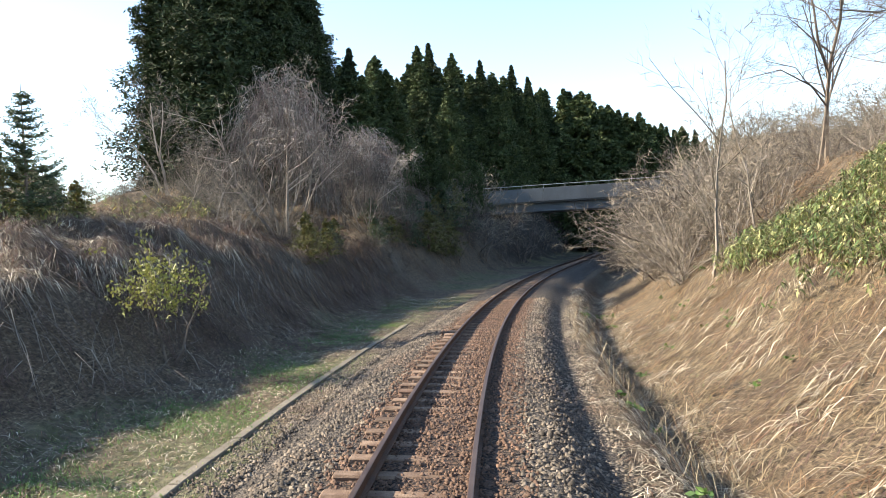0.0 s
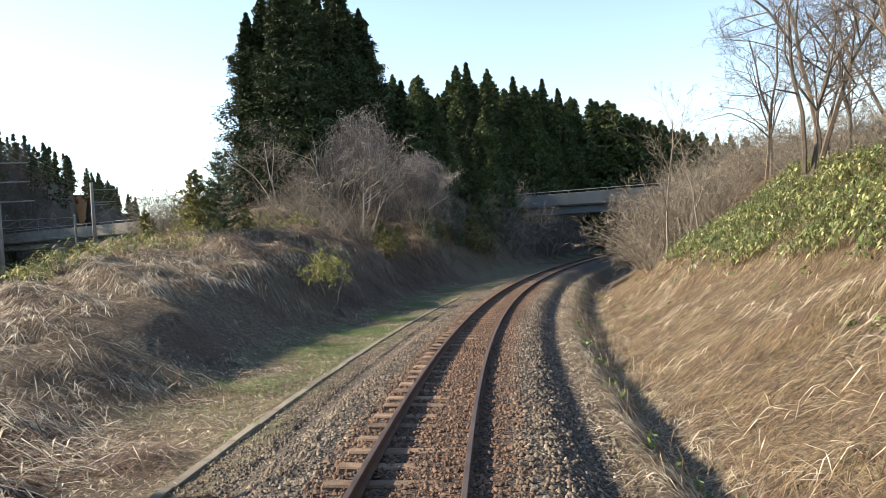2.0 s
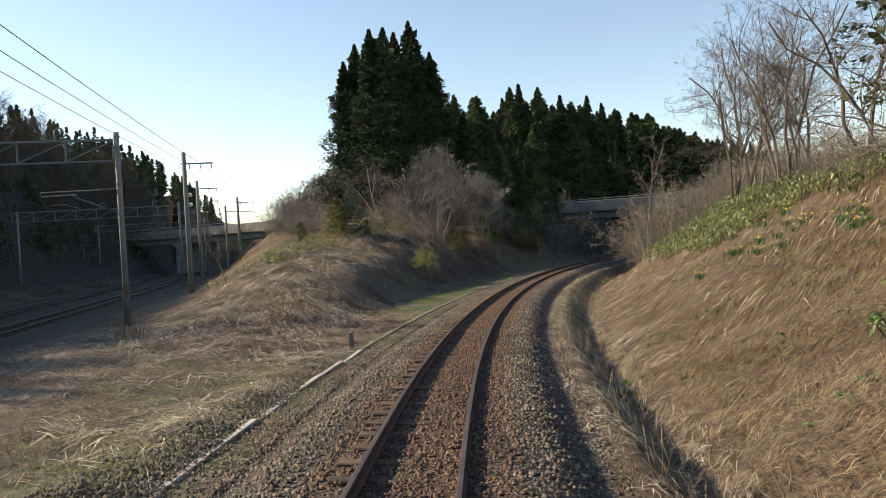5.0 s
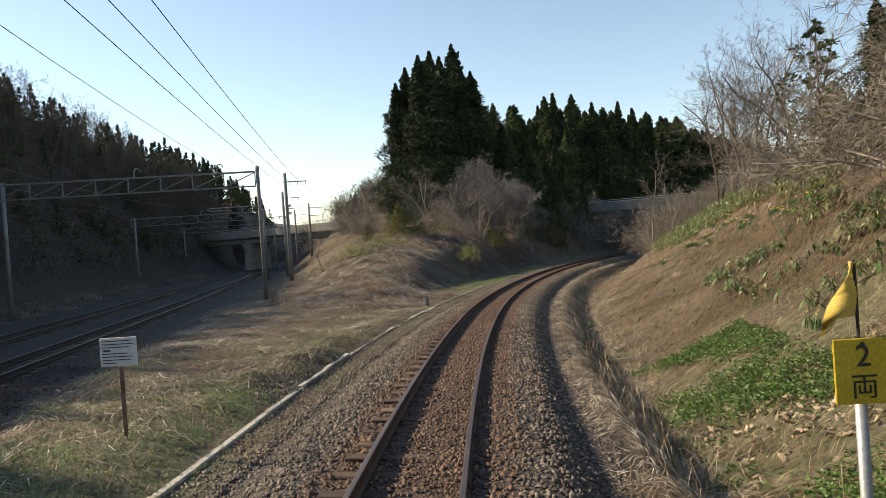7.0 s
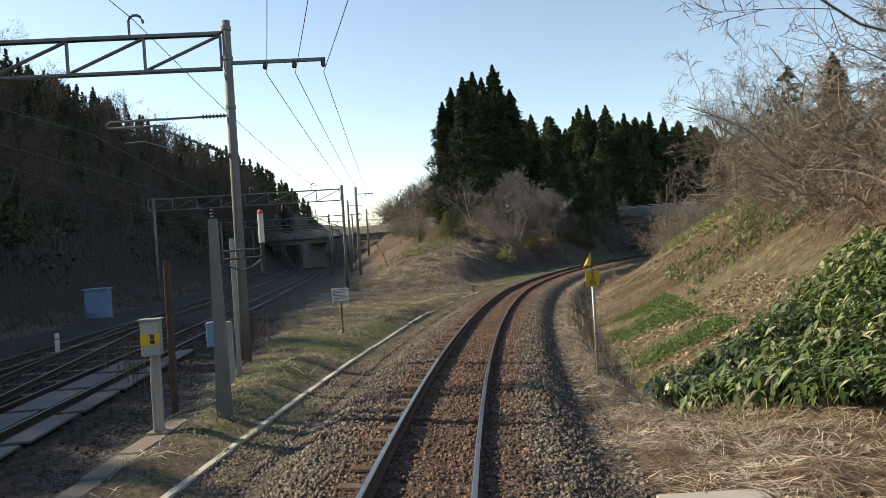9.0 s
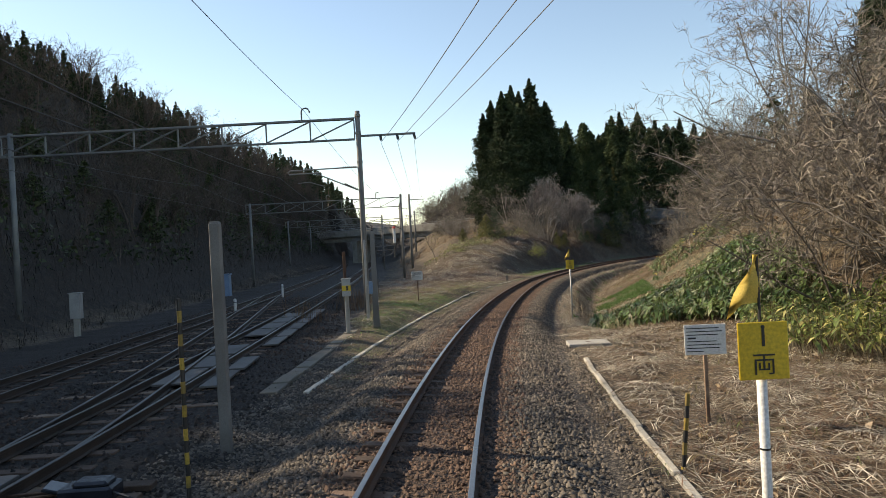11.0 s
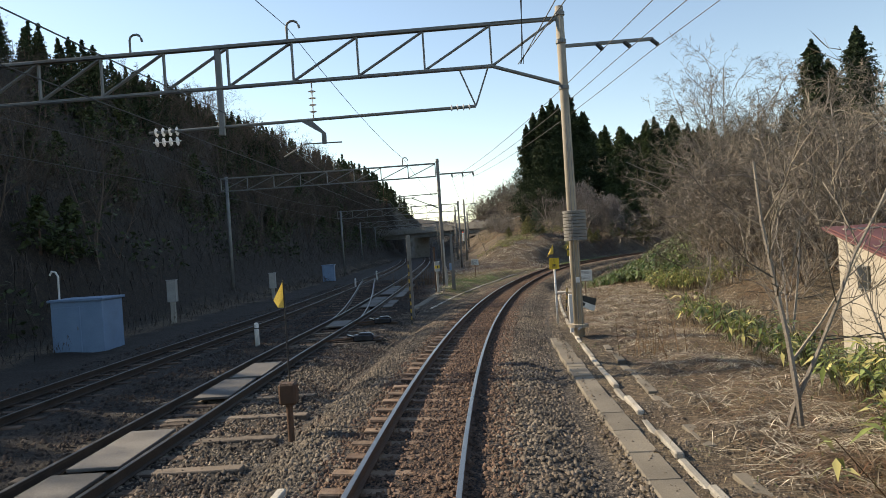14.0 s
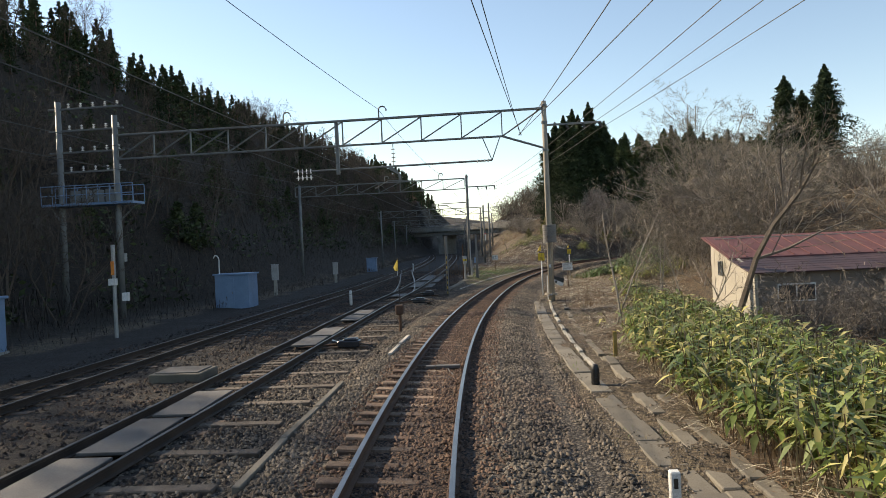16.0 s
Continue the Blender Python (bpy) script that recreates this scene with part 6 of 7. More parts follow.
def portal(label, x, y, top, length, pole_material, arm=2.8, second=None, brace=False, cantilever=True, hang=None, r=(0.13, 0.105), deep=0.88):
    base = gz(x, y)
    po = thing("catenary_portal", label, "catenary portal", (x, y, base), BEAM_TURN, "catenary portals")
    h = top - base
    pole = part("mast", mast(Geo(), h, *r), pole_material, po, "round weathered mast", True)
    for z in (h - 0.2, h - 0.95, h - 2.2):
        part("band", Geo().tube([(0, 0, z - 0.05), (0, 0, z + 0.05)], r[0] * 0.98, 12), GREYSTEEL, pole)
    zt_, zb_ = h - 0.33, h - 0.33 - deep
    x0 = 1.9 if brace else 0.16
    beam = part("beam", Geo().box((length / 2, 0, zt_ + 0.045), (length, 0.16, 0.02), None, 0.004), GREYSTEEL, po, "grey steel lattice beam")
    chords, webs = truss(zt_, zb_, x0, length, 1.9)
    for c in chords:
        part("chord", c, GREYSTEEL, beam)
    for w in webs:
        part("lattice_bar", w, GREYSTEEL, beam)
    if brace:
        part("brace", Geo().tube([(x0, 0, zb_), (0.1, 0, zb_ - 0.62)], 0.05, 6), GREYSTEEL, po)
        part("brace", Geo().tube([(x0, 0, zb_), (0.1, 0, zt_ + 0.02)], 0.035, 6), GREYSTEEL, po)
        part("brace", Geo().box((x0 / 2, 0, zt_), (x0, 0.12, 0.07), None, 0.004), GREYSTEEL, po)
    for sx in ((7.5, 12.0) if brace else (2.4, 7.2)):
        if sx < length - 0.5:
            part("hook_bracket", swan_neck(Geo(), sx, zt_), GREYSTEEL, po)
    if arm:
        za = h - 1.08
        part("cross_arm", Geo().box((-arm / 2, 0, za), (arm, 0.07, 0.09), None, 0.006), GREYSTEEL, po)
        for i in range(3):
            xa = -arm + 0.06 + i * 0.72
            part("insulator", insulator(Geo(), (xa, 0.05, za - 0.04), (xa - 0.05, 0.5, za - 0.30), 4, 0.06), WIRE, po)
    if cantilever:
        zc = h - 2.4
        part("cantilever", Geo().tube([(0.12, 0, zc), (3.0, 0, zc - 0.03), (3.12, 0, zc - 0.10), (3.05, 0, zc - 0.19), (1.7, 0, zc - 0.17)], 0.03, 6), GREYSTEEL, po)
        part("stay_tube", Geo().tube([(0.12, 0, zc - 1.0), (1.9, 0, zc - 0.2)], 0.028, 6), GREYSTEEL, po)
        part("insulator", insulator(Geo(), (0.14, 0, zc), (0.75, 0, zc), 7, 0.065), WIRE, po)
        part("insulator", insulator(Geo(), (0.14, 0, zc - 0.98), (0.7, 0, zc - 0.68), 7, 0.065), WIRE, po)
        part("steady_arm", Geo().tube([(1.6, 0, zc - 0.75), (2.2, 0, zc - 0.55), (2.7, 0, zc - 0.58)], 0.02, 5), GREYSTEEL, po)
    if hang:
        a, b, sx = hang
        zc = zb_ - 1.05
        tube = part("registration_tube", Geo().tube([(a, 0, zc), (b, 0, zc - 0.05)], 0.045, 8), GREYSTEEL, po, "long grey hanging tube")
        part("insulator", insulator(Geo(), (a + 0.1, 0, zc), (a + 0.75, 0, zc), 4, 0.10), PORCELAIN, po, "white porcelain insulator string")
        part("insulator", insulator(Geo(), (sx, 0, zb_ - 0.2), (sx, 0, zc + 0.1), 4, 0.11), PORCELAIN, po, "white porcelain insulator string")
        part("hanger", Geo().tube([(sx, 0, zb_), (sx, 0, zb_ - 0.2)], 0.02, 5).tube([(sx, 0, zc + 0.1), (sx, 0, zc)], 0.02, 5), GREYSTEEL, po)
        for k in range(2):
            part("insulator", insulator(Geo(), (b - 0.9, 0, zc - 0.28 * k - 0.05), (b - 0.1, 0, zc - 0.28 * k - 0.05), 4, 0.13), PORCELAIN, po, "white porcelain insulator string")
        part("drop_bracket", Geo().add([(sx + 0.45, -0.03, zc), (sx + 0.1, -0.03, zc), (sx - 0.32, -0.03, zc - 0.42), (sx - 0.32, -0.03, zc - 0.72), (sx - 0.2, -0.03, zc - 0.72), (sx - 0.2, -0.03, zc - 0.42),
                                        (sx + 0.45, 0.03, zc), (sx + 0.1, 0.03, zc), (sx - 0.32, 0.03, zc - 0.42), (sx - 0.32, 0.03, zc - 0.72), (sx - 0.2, 0.03, zc - 0.72), (sx - 0.2, 0.03, zc - 0.42)],
                                       [(0, 1, 2, 5), (5, 2, 3, 4), (11, 8, 7, 6), (10, 9, 8, 11), (1, 7, 8, 2), (2, 8, 9, 3), (3, 9, 10, 4), (4, 10, 11, 5), (5, 11, 6, 0), (0, 6, 7, 1)]), GREYSTEEL, po)
        part("steady_arm", Geo().tube([(sx - 0.75, 0, zc - 0.70), (sx + 0.3, 0, zc - 0.68), (sx + 0.9, 0, zc - 1.0)], 0.02, 5), GREYSTEEL, po)
        for d in (-0.4, 0.4):
            part("strut", Geo().tube([(a + d, 0, zb_), (a, 0, zc)], 0.03, 4), GREYSTEEL, po)
    for sx, drop, *reach in (second or ()):
        if reach:
            part("hanging_post", Geo().box((sx, 0, zt_ + 0.05 - reach[0] / 2), (0.16, 0.12, reach[0]), None, 0.01), GREYSTEEL, po, "grey steel post hanging from the beam")
            continue
        part("mast", mast(Geo(), h - drop, 0.13, 0.11, sx), GREYSTEEL, po, "slim grey steel mast", True)
    return po


portal("concrete-masted portal beside the single line spanning the main tracks", 9.44, -63.45, 9.06, 20.2, SPUN, 2.45, ((9.5, 0.0, 2.5),), True, False, (2.4, 11.6, 6.9), (0.145, 0.11), 1.13)
portal("portal spanning the main tracks from a tall grey mast", -4.53, -38.0, 8.85, 15.3, POLE, 2.45, ((14.9, 0.2),))
portal("portal spanning the main tracks beyond the plain", -16.2, -2.75, 8.25, 15.0, POLE, 0.0, ((14.6, 0.2),))
portal("far portal spanning the main tracks", -33.5, 34.0, 8.4, 15.0, POLE, 2.6, ((14.6, 0.2),))
portal("far portal spanning the main tracks", -47.0, 66.0, 8.6, 15.0, POLE, 2.6, ((14.6, 0.2),))


def line_pole(label, x, y, top, arms, lamps=False):
    base = gz(x, y)
    po = thing("feeder_pole", label, "pole", (x, y, base), BEAM_TURN, "feeder poles")
    part("mast", mast(Geo(), top - base, 0.17, 0.12), POLE, po, "", True)
    for z in arms:
        part("cross_arm", Geo().box((-0.75, 0, z - base), (1.9, 0.06, 0.08), None, 0.006), GREYSTEEL, po)
        for i in range(3):
            part("insulator", insulator(Geo(), (-1.6 + i * 0.65, 0, z - base - 0.04), (-1.62 + i * 0.65, 0, z - base - 0.32), 3, 0.05), WIRE, po)
    if lamps:
        for z in (2.6, 3.2):
            part("loudspeaker", Geo().tube([(-0.15, -0.1, top - base - z), (-0.2, -0.35, top - base - z)], [0.05, 0.14], 10), WHITE, po)
    return po


line_pole("concrete feeder pole with cross arms above the berm", -20.1, 10.2, 9.3, (8.6,), True)
line_pole("concrete feeder pole beyond the berm", -27.4, 26.0, 9.4, (8.7, 7.6))
line_pole("concrete feeder pole beside the main tracks", -31.0, 42.0, 9.2, (8.6, 7.6))
line_pole("concrete feeder pole beside the main tracks", -38.5, 55.0, 9.4, (8.6,))
line_pole("concrete feeder pole beyond the cable troughs", 28.0, -103.0, 9.0, (7.8,))


def wire(label, pts, r=0.011, sag=0.25):
    way = []
    for a, b in zip(pts, pts[1:]):
        a, b = Vector(a), Vector(b)
        for i in range(8):
            t = i / 8
            p = a.lerp(b, t)
            p.z -= sag * 4 * t * (1 - t)
            way.append(p)
    way.append(Vector(pts[-1]))
    return solid("overhead_wire", Geo().tube(way, r, 4), WIRE, label, "wire", "overhead wires")


bx, by = math.cos(radians(BEAM_TURN)), math.sin(radians(BEAM_TURN))
for i in range(3):
    o = -(2.45 - 0.06 - i * 0.72)
    wire("thin black feeder wire strung from arm to arm", [(30.7 - i * 1.25, -104, 7.6), (9.4 + bx * o, -63.45 + by * o, 7.65), (-4.53 + bx * o, -38 + by * o, 7.45), (-20.1 + bx * (o + 1), 10.2 + by * (o + 1), 8.3), (-31 + bx * o, 42 + by * o, 8.2), (-47 + bx * o, 66 + by * o, 8.0)], 0.010, 0.3)
wire("thin earth wire over the portal hooks", [(12.85, -104, 9.2), (9.4 + bx * 7.5, -63.45 + by * 7.5, 9.2), (-4.53 + bx * 2.3, -38 + by * 2.3, 9.0), (-16.2 + bx * 2.3, -2.75 + by * 2.3, 8.4), (-47, 66, 8.7)], 0.010, 0.3)
STATIONS = [(-128, 0), (-66.0, 1), (-39.0, 2), (-4.0, 3), (33.0, 4), (65.0, 5)]
for k in (1, 2):
    off = 0.0
    wire("contact wire over a main track", [(float(main_x(y, k)), y, 5.25) for y, i in STATIONS], 0.010, 0.05)
    wire("catenary wire over a main track", [(float(main_x(y, k)), y, 6.15) for y, i in STATIONS], 0.011, 0.45)
for x_end, k in ((18.7, 0), (19.2, 1), (25.7, 2), (28.2, 3)):
    wire("catenary wire slanting from the portal over the single line", [(x_end, -104.0, 7.6), (9.4 + bx * (1.0 + 0.05 * k), -63.45 + by * (1.0 + 0.05 * k), 7.6)], 0.012, 0.15)


# ---- writing ----
def lettering(text, size, material, parent, m, label=""):
    cu = bpy.data.curves.new("lettering", "FONT")
    cu.body, cu.size, cu.align_x, cu.align_y, cu.extrude = text, size, "CENTER", "CENTER", 0.002
    ob = new("lettering", cu)
    me = bpy.data.meshes.new_from_object(ob.evaluated_get(bpy.context.evaluated_depsgraph_get()))
    bpy.data.objects.remove(ob)
    me.materials.clear()
    me.materials.append(material)
    t = new("lettering", me)
    t.parent, t.matrix_basis = parent, m
    return tagged(t, label)


# ---- the tension weights on the concrete mast ----
def weights():
    w = thing("tension_weight", "stack of grooved grey concrete weights hung beside the mast", "tension weight", (9.585, -63.92, gz(9.5, -64.2)))
    z0 = 2.62
    for i in range(9):
        part("weight", Geo().tube([(0, 0, z0 + i * 0.088), (0, 0, z0 + i * 0.088 + 0.01), (0, 0, z0 + i * 0.088 + 0.074), (0, 0, z0 + i * 0.088 + 0.083)], [0.285, 0.30, 0.30, 0.285], 24), POLE, w)
    part("rod", Geo().tube([(0, -0.31, 0.35), (0, -0.31, 5.6)], 0.010, 6), GREYSTEEL, w, "thin steel guide rod")
    part("rod", Geo().tube([(0.1, -0.31, 0.35), (0.05, -0.2, 5.9)], 0.008, 6), GREYSTEEL, w, "thin steel guide rod")
    part("footing_ring", Geo().tube([(-0.16, 0.45, 0.28), (-0.16, 0.45, 0.36)], 0.27, 16), SPUN, w)
    part("bracket", Geo().tube([(0, -0.05, 0.32), (0, -0.42, 0.32)], 0.03, 6), GALV, w)
    part("number_plate", Geo().box((0.06, -0.37, 1.6), (0.10, 0.01, 0.14), None, 0.003), WHITE, w, "small white plate")

    plate = part("number_plate", Geo().box((9.345 - 9.585, -63.612 + 63.92, 3.115 - gz(9.5, -64.2)), (0.075, 0.006, 0.27), None, 0.002), WHITE, w, "white mast plate with the number 3")
    lettering("3", 0.15, BLACK, plate, pose(9.345 - 9.585, -63.617 + 63.92, 3.06 - gz(9.5, -64.2), 90, 0, 0))


weights()


def car_stop_sign(label, x, y, turn, number, pole_material, height):
    """A yellow stop sign for trains with a cloth flag on top; the face looks along -y of its own frame."""
    base = gz(x, y) - 0.02
    height = height - base - 0.15
    s = thing("stop_sign", label, "sign", (x, y, base), turn, "train stop signs")
    part("pole", Geo().tube([(0, 0, -0.3), (0, 0, height - 0.35)], 0.032, 10), pole_material, s, "", True)
    for z in (0.55, 0.95, 1.3):
        part("strap", Geo().tube([(0, 0, z), (0, 0, z + 0.012)], 0.034, 10), BLACK, s)
    plate = part("plate", Geo().box((0, -0.045, height - 0.46), (0.31, 0.012, 0.36), None, 0.005), YELLOW, s, "square yellow plate")
    lettering(number, 0.17, BLACK, plate, pose(0, -0.056, height - 0.38, 90, 0, 0), "black figure")
    lettering("\u4e21", 0.15, BLACK, plate, pose(0, -0.056, height - 0.55, 90, 0, 0), "black character")
    part("bolt", Geo().tube([(0, -0.05, height - 0.31), (0, -0.058, height - 0.31)], 0.012, 8), BLACK, plate)
    rod = part("flag_rod", Geo().tube([(0, -0.02, height - 0.40), (0, -0.02, height + 0.15)], 0.010, 6), BLACK, s)
    g = Geo()
    n = 9
    for i in range(n + 1):
        t = i / n
        z = height + 0.14 - 0.30 * t
        w = 0.02 + 0.20 * t ** 1.15
        f = 0.035 * math.sin(t * 7)
        g.v += [(0.012, -0.02, z), (-0.5 * w, -0.05 + f, z - 0.01 * t), (-w, -0.03 - f, z - 0.10 * t * t), (-0.55 * w, 0.02 - f, z)]
    for i in range(n):
        for j in range(3):
            a = i * 4 + j
            g.f.append((a, a + 1, a + 5, a + 4))
    part("flag", g, CLOTH, s, "furled yellow cloth flag", True)
    return s


car_stop_sign("yellow train stop sign on silver pole with furled yellow flag", 4.16, -37.8, 8, "2", GALV, 2.46)
car_stop_sign("yellow train stop sign on white pole with furled yellow flag", 8.2, -60.5, 16, "1", WHITE, 2.63)


def notice_board(x, y, turn, height, label):
    b = thing("notice_board", label, "sign", (x, y, min(gz(x, y), -0.12)), turn, "notice boards")
    part("post", Geo().box((0, 0.03, height / 2 - 0.2), (0.05, 0.05, height), None, 0.005), TIMBER, b, "thin wooden post")
    plate = part("plate", Geo().box((0, -0.01, height + 0.02), (0.56, 0.02, 0.42), None, 0.004), WHITE, b, "white board")
    rnd = random.Random(3)
    for i in range(8):
        if i == 3:
            part("writing_bar", Geo().box((-0.18, -0.022, height + 0.18 - i * 0.046), (0.11, 0.004, 0.024)), BLACK, plate)
            continue
        w = (0.44, 0.48, 0.42, 0, 0.40, 0.46, 0.44, 0.22)[i]
        part("writing_bar", Geo().box((-0.25 + w / 2, -0.022, height + 0.18 - i * 0.046), (w, 0.004, 0.012)), BLACK, plate)
    return b


notice_board(-4.0, -33.0, 6, 1.56, "small white notice board with dark writing on a thin post")
notice_board(8.15, -55.0, 12, 1.40, "small white notice board with dark writing on the flat")


# ---- posts, boxes and small things along the line ----
def cable_cabinet(x, y, turn):
    c = thing("signal_cabinet", "grey cabinet with a yellow band on a concrete post", "cabinet", (x, y, -0.06), turn)
    part("post", Geo().box((0, 0.06, 0.75), (0.14, 0.12, 2.4), None, 0.01), CONCRETE, c)
    box = part("box", Geo().box((0, -0.12, 1.67), (0.29, 0.22, 0.56), None, 0.012), GALV, c, "pale grey steel box")
    part("lid", Geo().box((0, -0.13, 1.965), (0.33, 0.27, 0.03), None, 0.006), GALV, box)
    part("band", Geo().box((0, -0.233, 1.66), (0.292, 0.008, 0.18)), YELLOW, box, "yellow band")
    part("writing_bar", Geo().box((0.03, -0.239, 1.70), (0.07, 0.004, 0.07)), BLACK, box)
    part("writing_bar", Geo().box((0.03, -0.239, 1.62), (0.07, 0.004, 0.07)), BLACK, box)
    part("conduit", Geo().tube([(-0.05, -0.05, 0.0), (-0.05, -0.05, 1.2)], 0.025, 6), GALV, c)


cable_cabinet(-2.55, -44.1, 26)


def signal_post(x, y, turn):
    c = thing("concrete_post", "square tapered concrete post carrying a small pale blue box", "post", (x, y, -0.08), turn)
    part("post", Geo().tube([(0, 0, -0.3), (0, 0, 1.6), (0, 0, 3.52), (0, 0, 3.57)], [0.165, 0.13, 0.095, 0.07], 4), POLE, c)
    part("box", Geo().box((-0.13, -0.05, 1.62), (0.13, 0.18, 0.42), None, 0.01), BLUEBOX, c, "pale blue steel box")
    part("insulator", insulator(Geo(), (0, 0, 3.57), (0, 0, 3.74), 3, 0.045), WIRE, c)
    for z in (2.86, 3.0):
        part("bracket", Geo().tube([(-0.1, 0, z), (0.78, 0.2, z + 0.02)], 0.018, 5), WIRE, c)
    lamp_ = part("warning_lamp", Geo().tube([(0.76, 0.2, 3.12), (0.76, 0.2, 3.62)], 0.05, 10), WHITE, c, "white cylinder with a red cap")
    part("cap", Geo().tube([(0.76, 0.2, 3.62), (0.76, 0.2, 3.66), (0.76, 0.2, 3.70)], [0.058, 0.052, 0.015], 10), RED, lamp_, "red cap")
    part("stem", Geo().tube([(0.76, 0.2, 2.62), (0.76, 0.2, 3.12)], 0.035, 8), WIRE, lamp_)
    part("cable", Geo().tube([(0.1, 0, 2.8), (0.4, 0.1, 2.66), (0.6, 0.15, 2.72), (0.76, 0.2, 2.85)], 0.014, 5), BLACK, c)


signal_post(-1.85, -43.3, 20)
for k, (x, y, h, w, m, lab) in enumerate(((-3.35, -40.6, 1.5, 0.12, CONCRETE, "short grey concrete post beside the mast"), (-3.9, -39.4, 3.3, 0.09, GALV, "slim galvanised post beside the mast"), (-3.25, -42.7, 2.85, 0.10, RUST, "old rusty rail used as a post"),
                                       (1.35, -56.5, 3.4, 0.15, POLE, "square concrete post between the tracks"))):
    p = thing("post", lab, "post", (x, y, min(gz(x, y), -0.05)), 18, "posts along the tracks")
    part("shaft", Geo().box((0, 0, h / 2 - 0.2), (w, w, h + 0.4), None, 0.01), m, p)
    part("cap", Geo().box((0, 0, h + 0.01), (w * 0.9, w * 0.9, 0.03), None, 0.008), m, p)


DULL_YELLOW = mat("grimy_yellow_paint", (0.30, 0.20, 0.03), (0.42, 0.29, 0.05), 0.6, 6, 50, 0.1, dirt=(0.12, 0.09, 0.04), dirt_at=(0.45, 0.7))


def striped_post(x, y, h, turn, lean=0.0):
    s = thing("striped_post", "thin post painted in black and yellow bands", "post", (x, y, gz(x, y)), turn, "striped posts")
    s.rotation_euler = (0, radians(lean), radians(turn))
    n = int(h / 0.14)
    for i in range(n):
        part("band", Geo().tube([(0, 0, i * 0.14 - 0.1), (0, 0, (i + 1) * 0.14 - 0.1)], 0.028, 8), BLACK if i % 2 else DULL_YELLOW, s)


striped_post(2.16, -58.4, 2.6, 0)
striped_post(7.75, -57.0, 1.0, 0, 6)


def white_post(x, y, h=0.75):
    p = thing("marker_post", "white concrete marker post with a rounded top", "post", (x, y, gz(x, y)), 10, "marker posts")
    part("shaft", Geo().tube([(0, 0, -0.2), (0, 0, h - 0.06), (0, 0, h - 0.01), (0, 0, h)], [0.075, 0.075, 0.06, 0.02], 10), WHITE, p, "", True)
    part("ring", Geo().tube([(0, 0, h - 0.2), (0, 0, h - 0.17)], 0.078, 10), BLACK, p)


white_post(-0.7, -64.0)
white_post(-13.2, -35.0)
white_post(-17.0, -24.0, 0.9)

# the white gradient board by the concrete mast
gp = thing("gradient_post", "white wooden post with slanting black and white arms", "post", (9.1, -62.6, gz(9.1, -62.6)), 20)
part("post", Geo().box((0, 0, 0.45), (0.16, 0.10, 1.3), None, 0.012), WHITE, gp)
part("arm", Geo().box((0.36, 0, 0.78), (0.62, 0.05, 0.16), Euler((0, radians(24), 0)).to_matrix(), 0.006), WHITE, gp, "white painted arm")
part("arm", Geo().box((0.40, 0.07, 0.92), (0.62, 0.05, 0.2), Euler((0, radians(16), 0)).to_matrix(), 0.006), BLACK, gp, "black painted arm")
part("numeral_bar", Geo().box((0.33, -0.028, 0.80), (0.09, 0.004, 0.10), Euler((0, radians(24), 0)).to_matrix()), BLACK, gp)

# the brown lamp post with a flag behind the points
bp_ = thing("points_indicator", "low brown rusted points indicator with a small yellow flag", "indicator", (6.95, -73.4, 0.12), 20)
part("stand", Geo().tube([(0, 0, -0.1), (0, 0, 0.55)], 0.05, 8), RUST, bp_)
part("head", Geo().box((0, 0, 0.62), (0.26, 0.22, 0.32), None, 0.03), RUST, bp_, "rusty brown box head")
part("rod", Geo().tube([(0, 0.1, 0.5), (0, 0.1, 2.3)], 0.012, 6), BLACK, bp_)
part("flag", Geo().add([(0, 0.1, 2.31), (-0.16, 0.08, 2.02), (-0.11, 0.13, 1.9), (0.015, 0.1, 1.9), (0.0, 0.13, 2.1)], [(0, 1, 2, 4), (0, 4, 3), (4, 2, 3)]), CLOTH, bp_, "small yellow flag")

# the black bollard and the yellow stake near the end
bo = thing("bollard", "short black ribbed bollard by the cable trough", "bollard", (14.95, -81.2, gz(14.95, -81.2)), 0)
bo.scale = (0.8, 0.8, 0.88)
part("body", Geo().tube([(0, 0, -0.1), (0, 0, 0.36), (0, 0, 0.44), (0, 0, 0.47)], [0.09, 0.09, 0.07, 0.03], 12), BLACK, bo, "", True)
for z in (0.08, 0.18, 0.28):
    part("rib", Geo().tube([(0, 0, z), (0, 0, z + 0.03)], 0.098, 12), BLACK, bo)
STAKE = mat("faded_yellow_wood", (0.30, 0.22, 0.06), (0.40, 0.31, 0.10), 0.8, 6, 50, 0.3, dirt=(0.2, 0.15, 0.07))
st = thing("wooden_stake", "short faded yellow wooden stake among bamboo grass", "stake", (14.7, -77.7, gz(14.7, -77.7)), 10)
part("stake", Geo().box((0, 0, 0.22), (0.09, 0.09, 0.7), None, 0.01), STAKE, st)
part("top", Geo().box((0, 0, 0.605), (0.09, 0.09, 0.02), None, 0.005), TIMBER, st)
mk = thing("boundary_marker", "short dark stone boundary marker at the kerb's bend", "marker", (-4.55, -9.9, gz(-4.55, -9.9)), 0)
part("stone", Geo().box((0, 0, 0.18), (0.13, 0.13, 0.62), None, 0.015), POLE, mk)
wp = thing("marker_post", "small white numbered post at the trough", "post", (16.81, -86.6, gz(16.81, -86.6)), 20, "marker posts")
part("shaft", Geo().box((0, 0, 0.1), (0.10, 0.10, 0.5), None, 0.01), WHITE, wp)
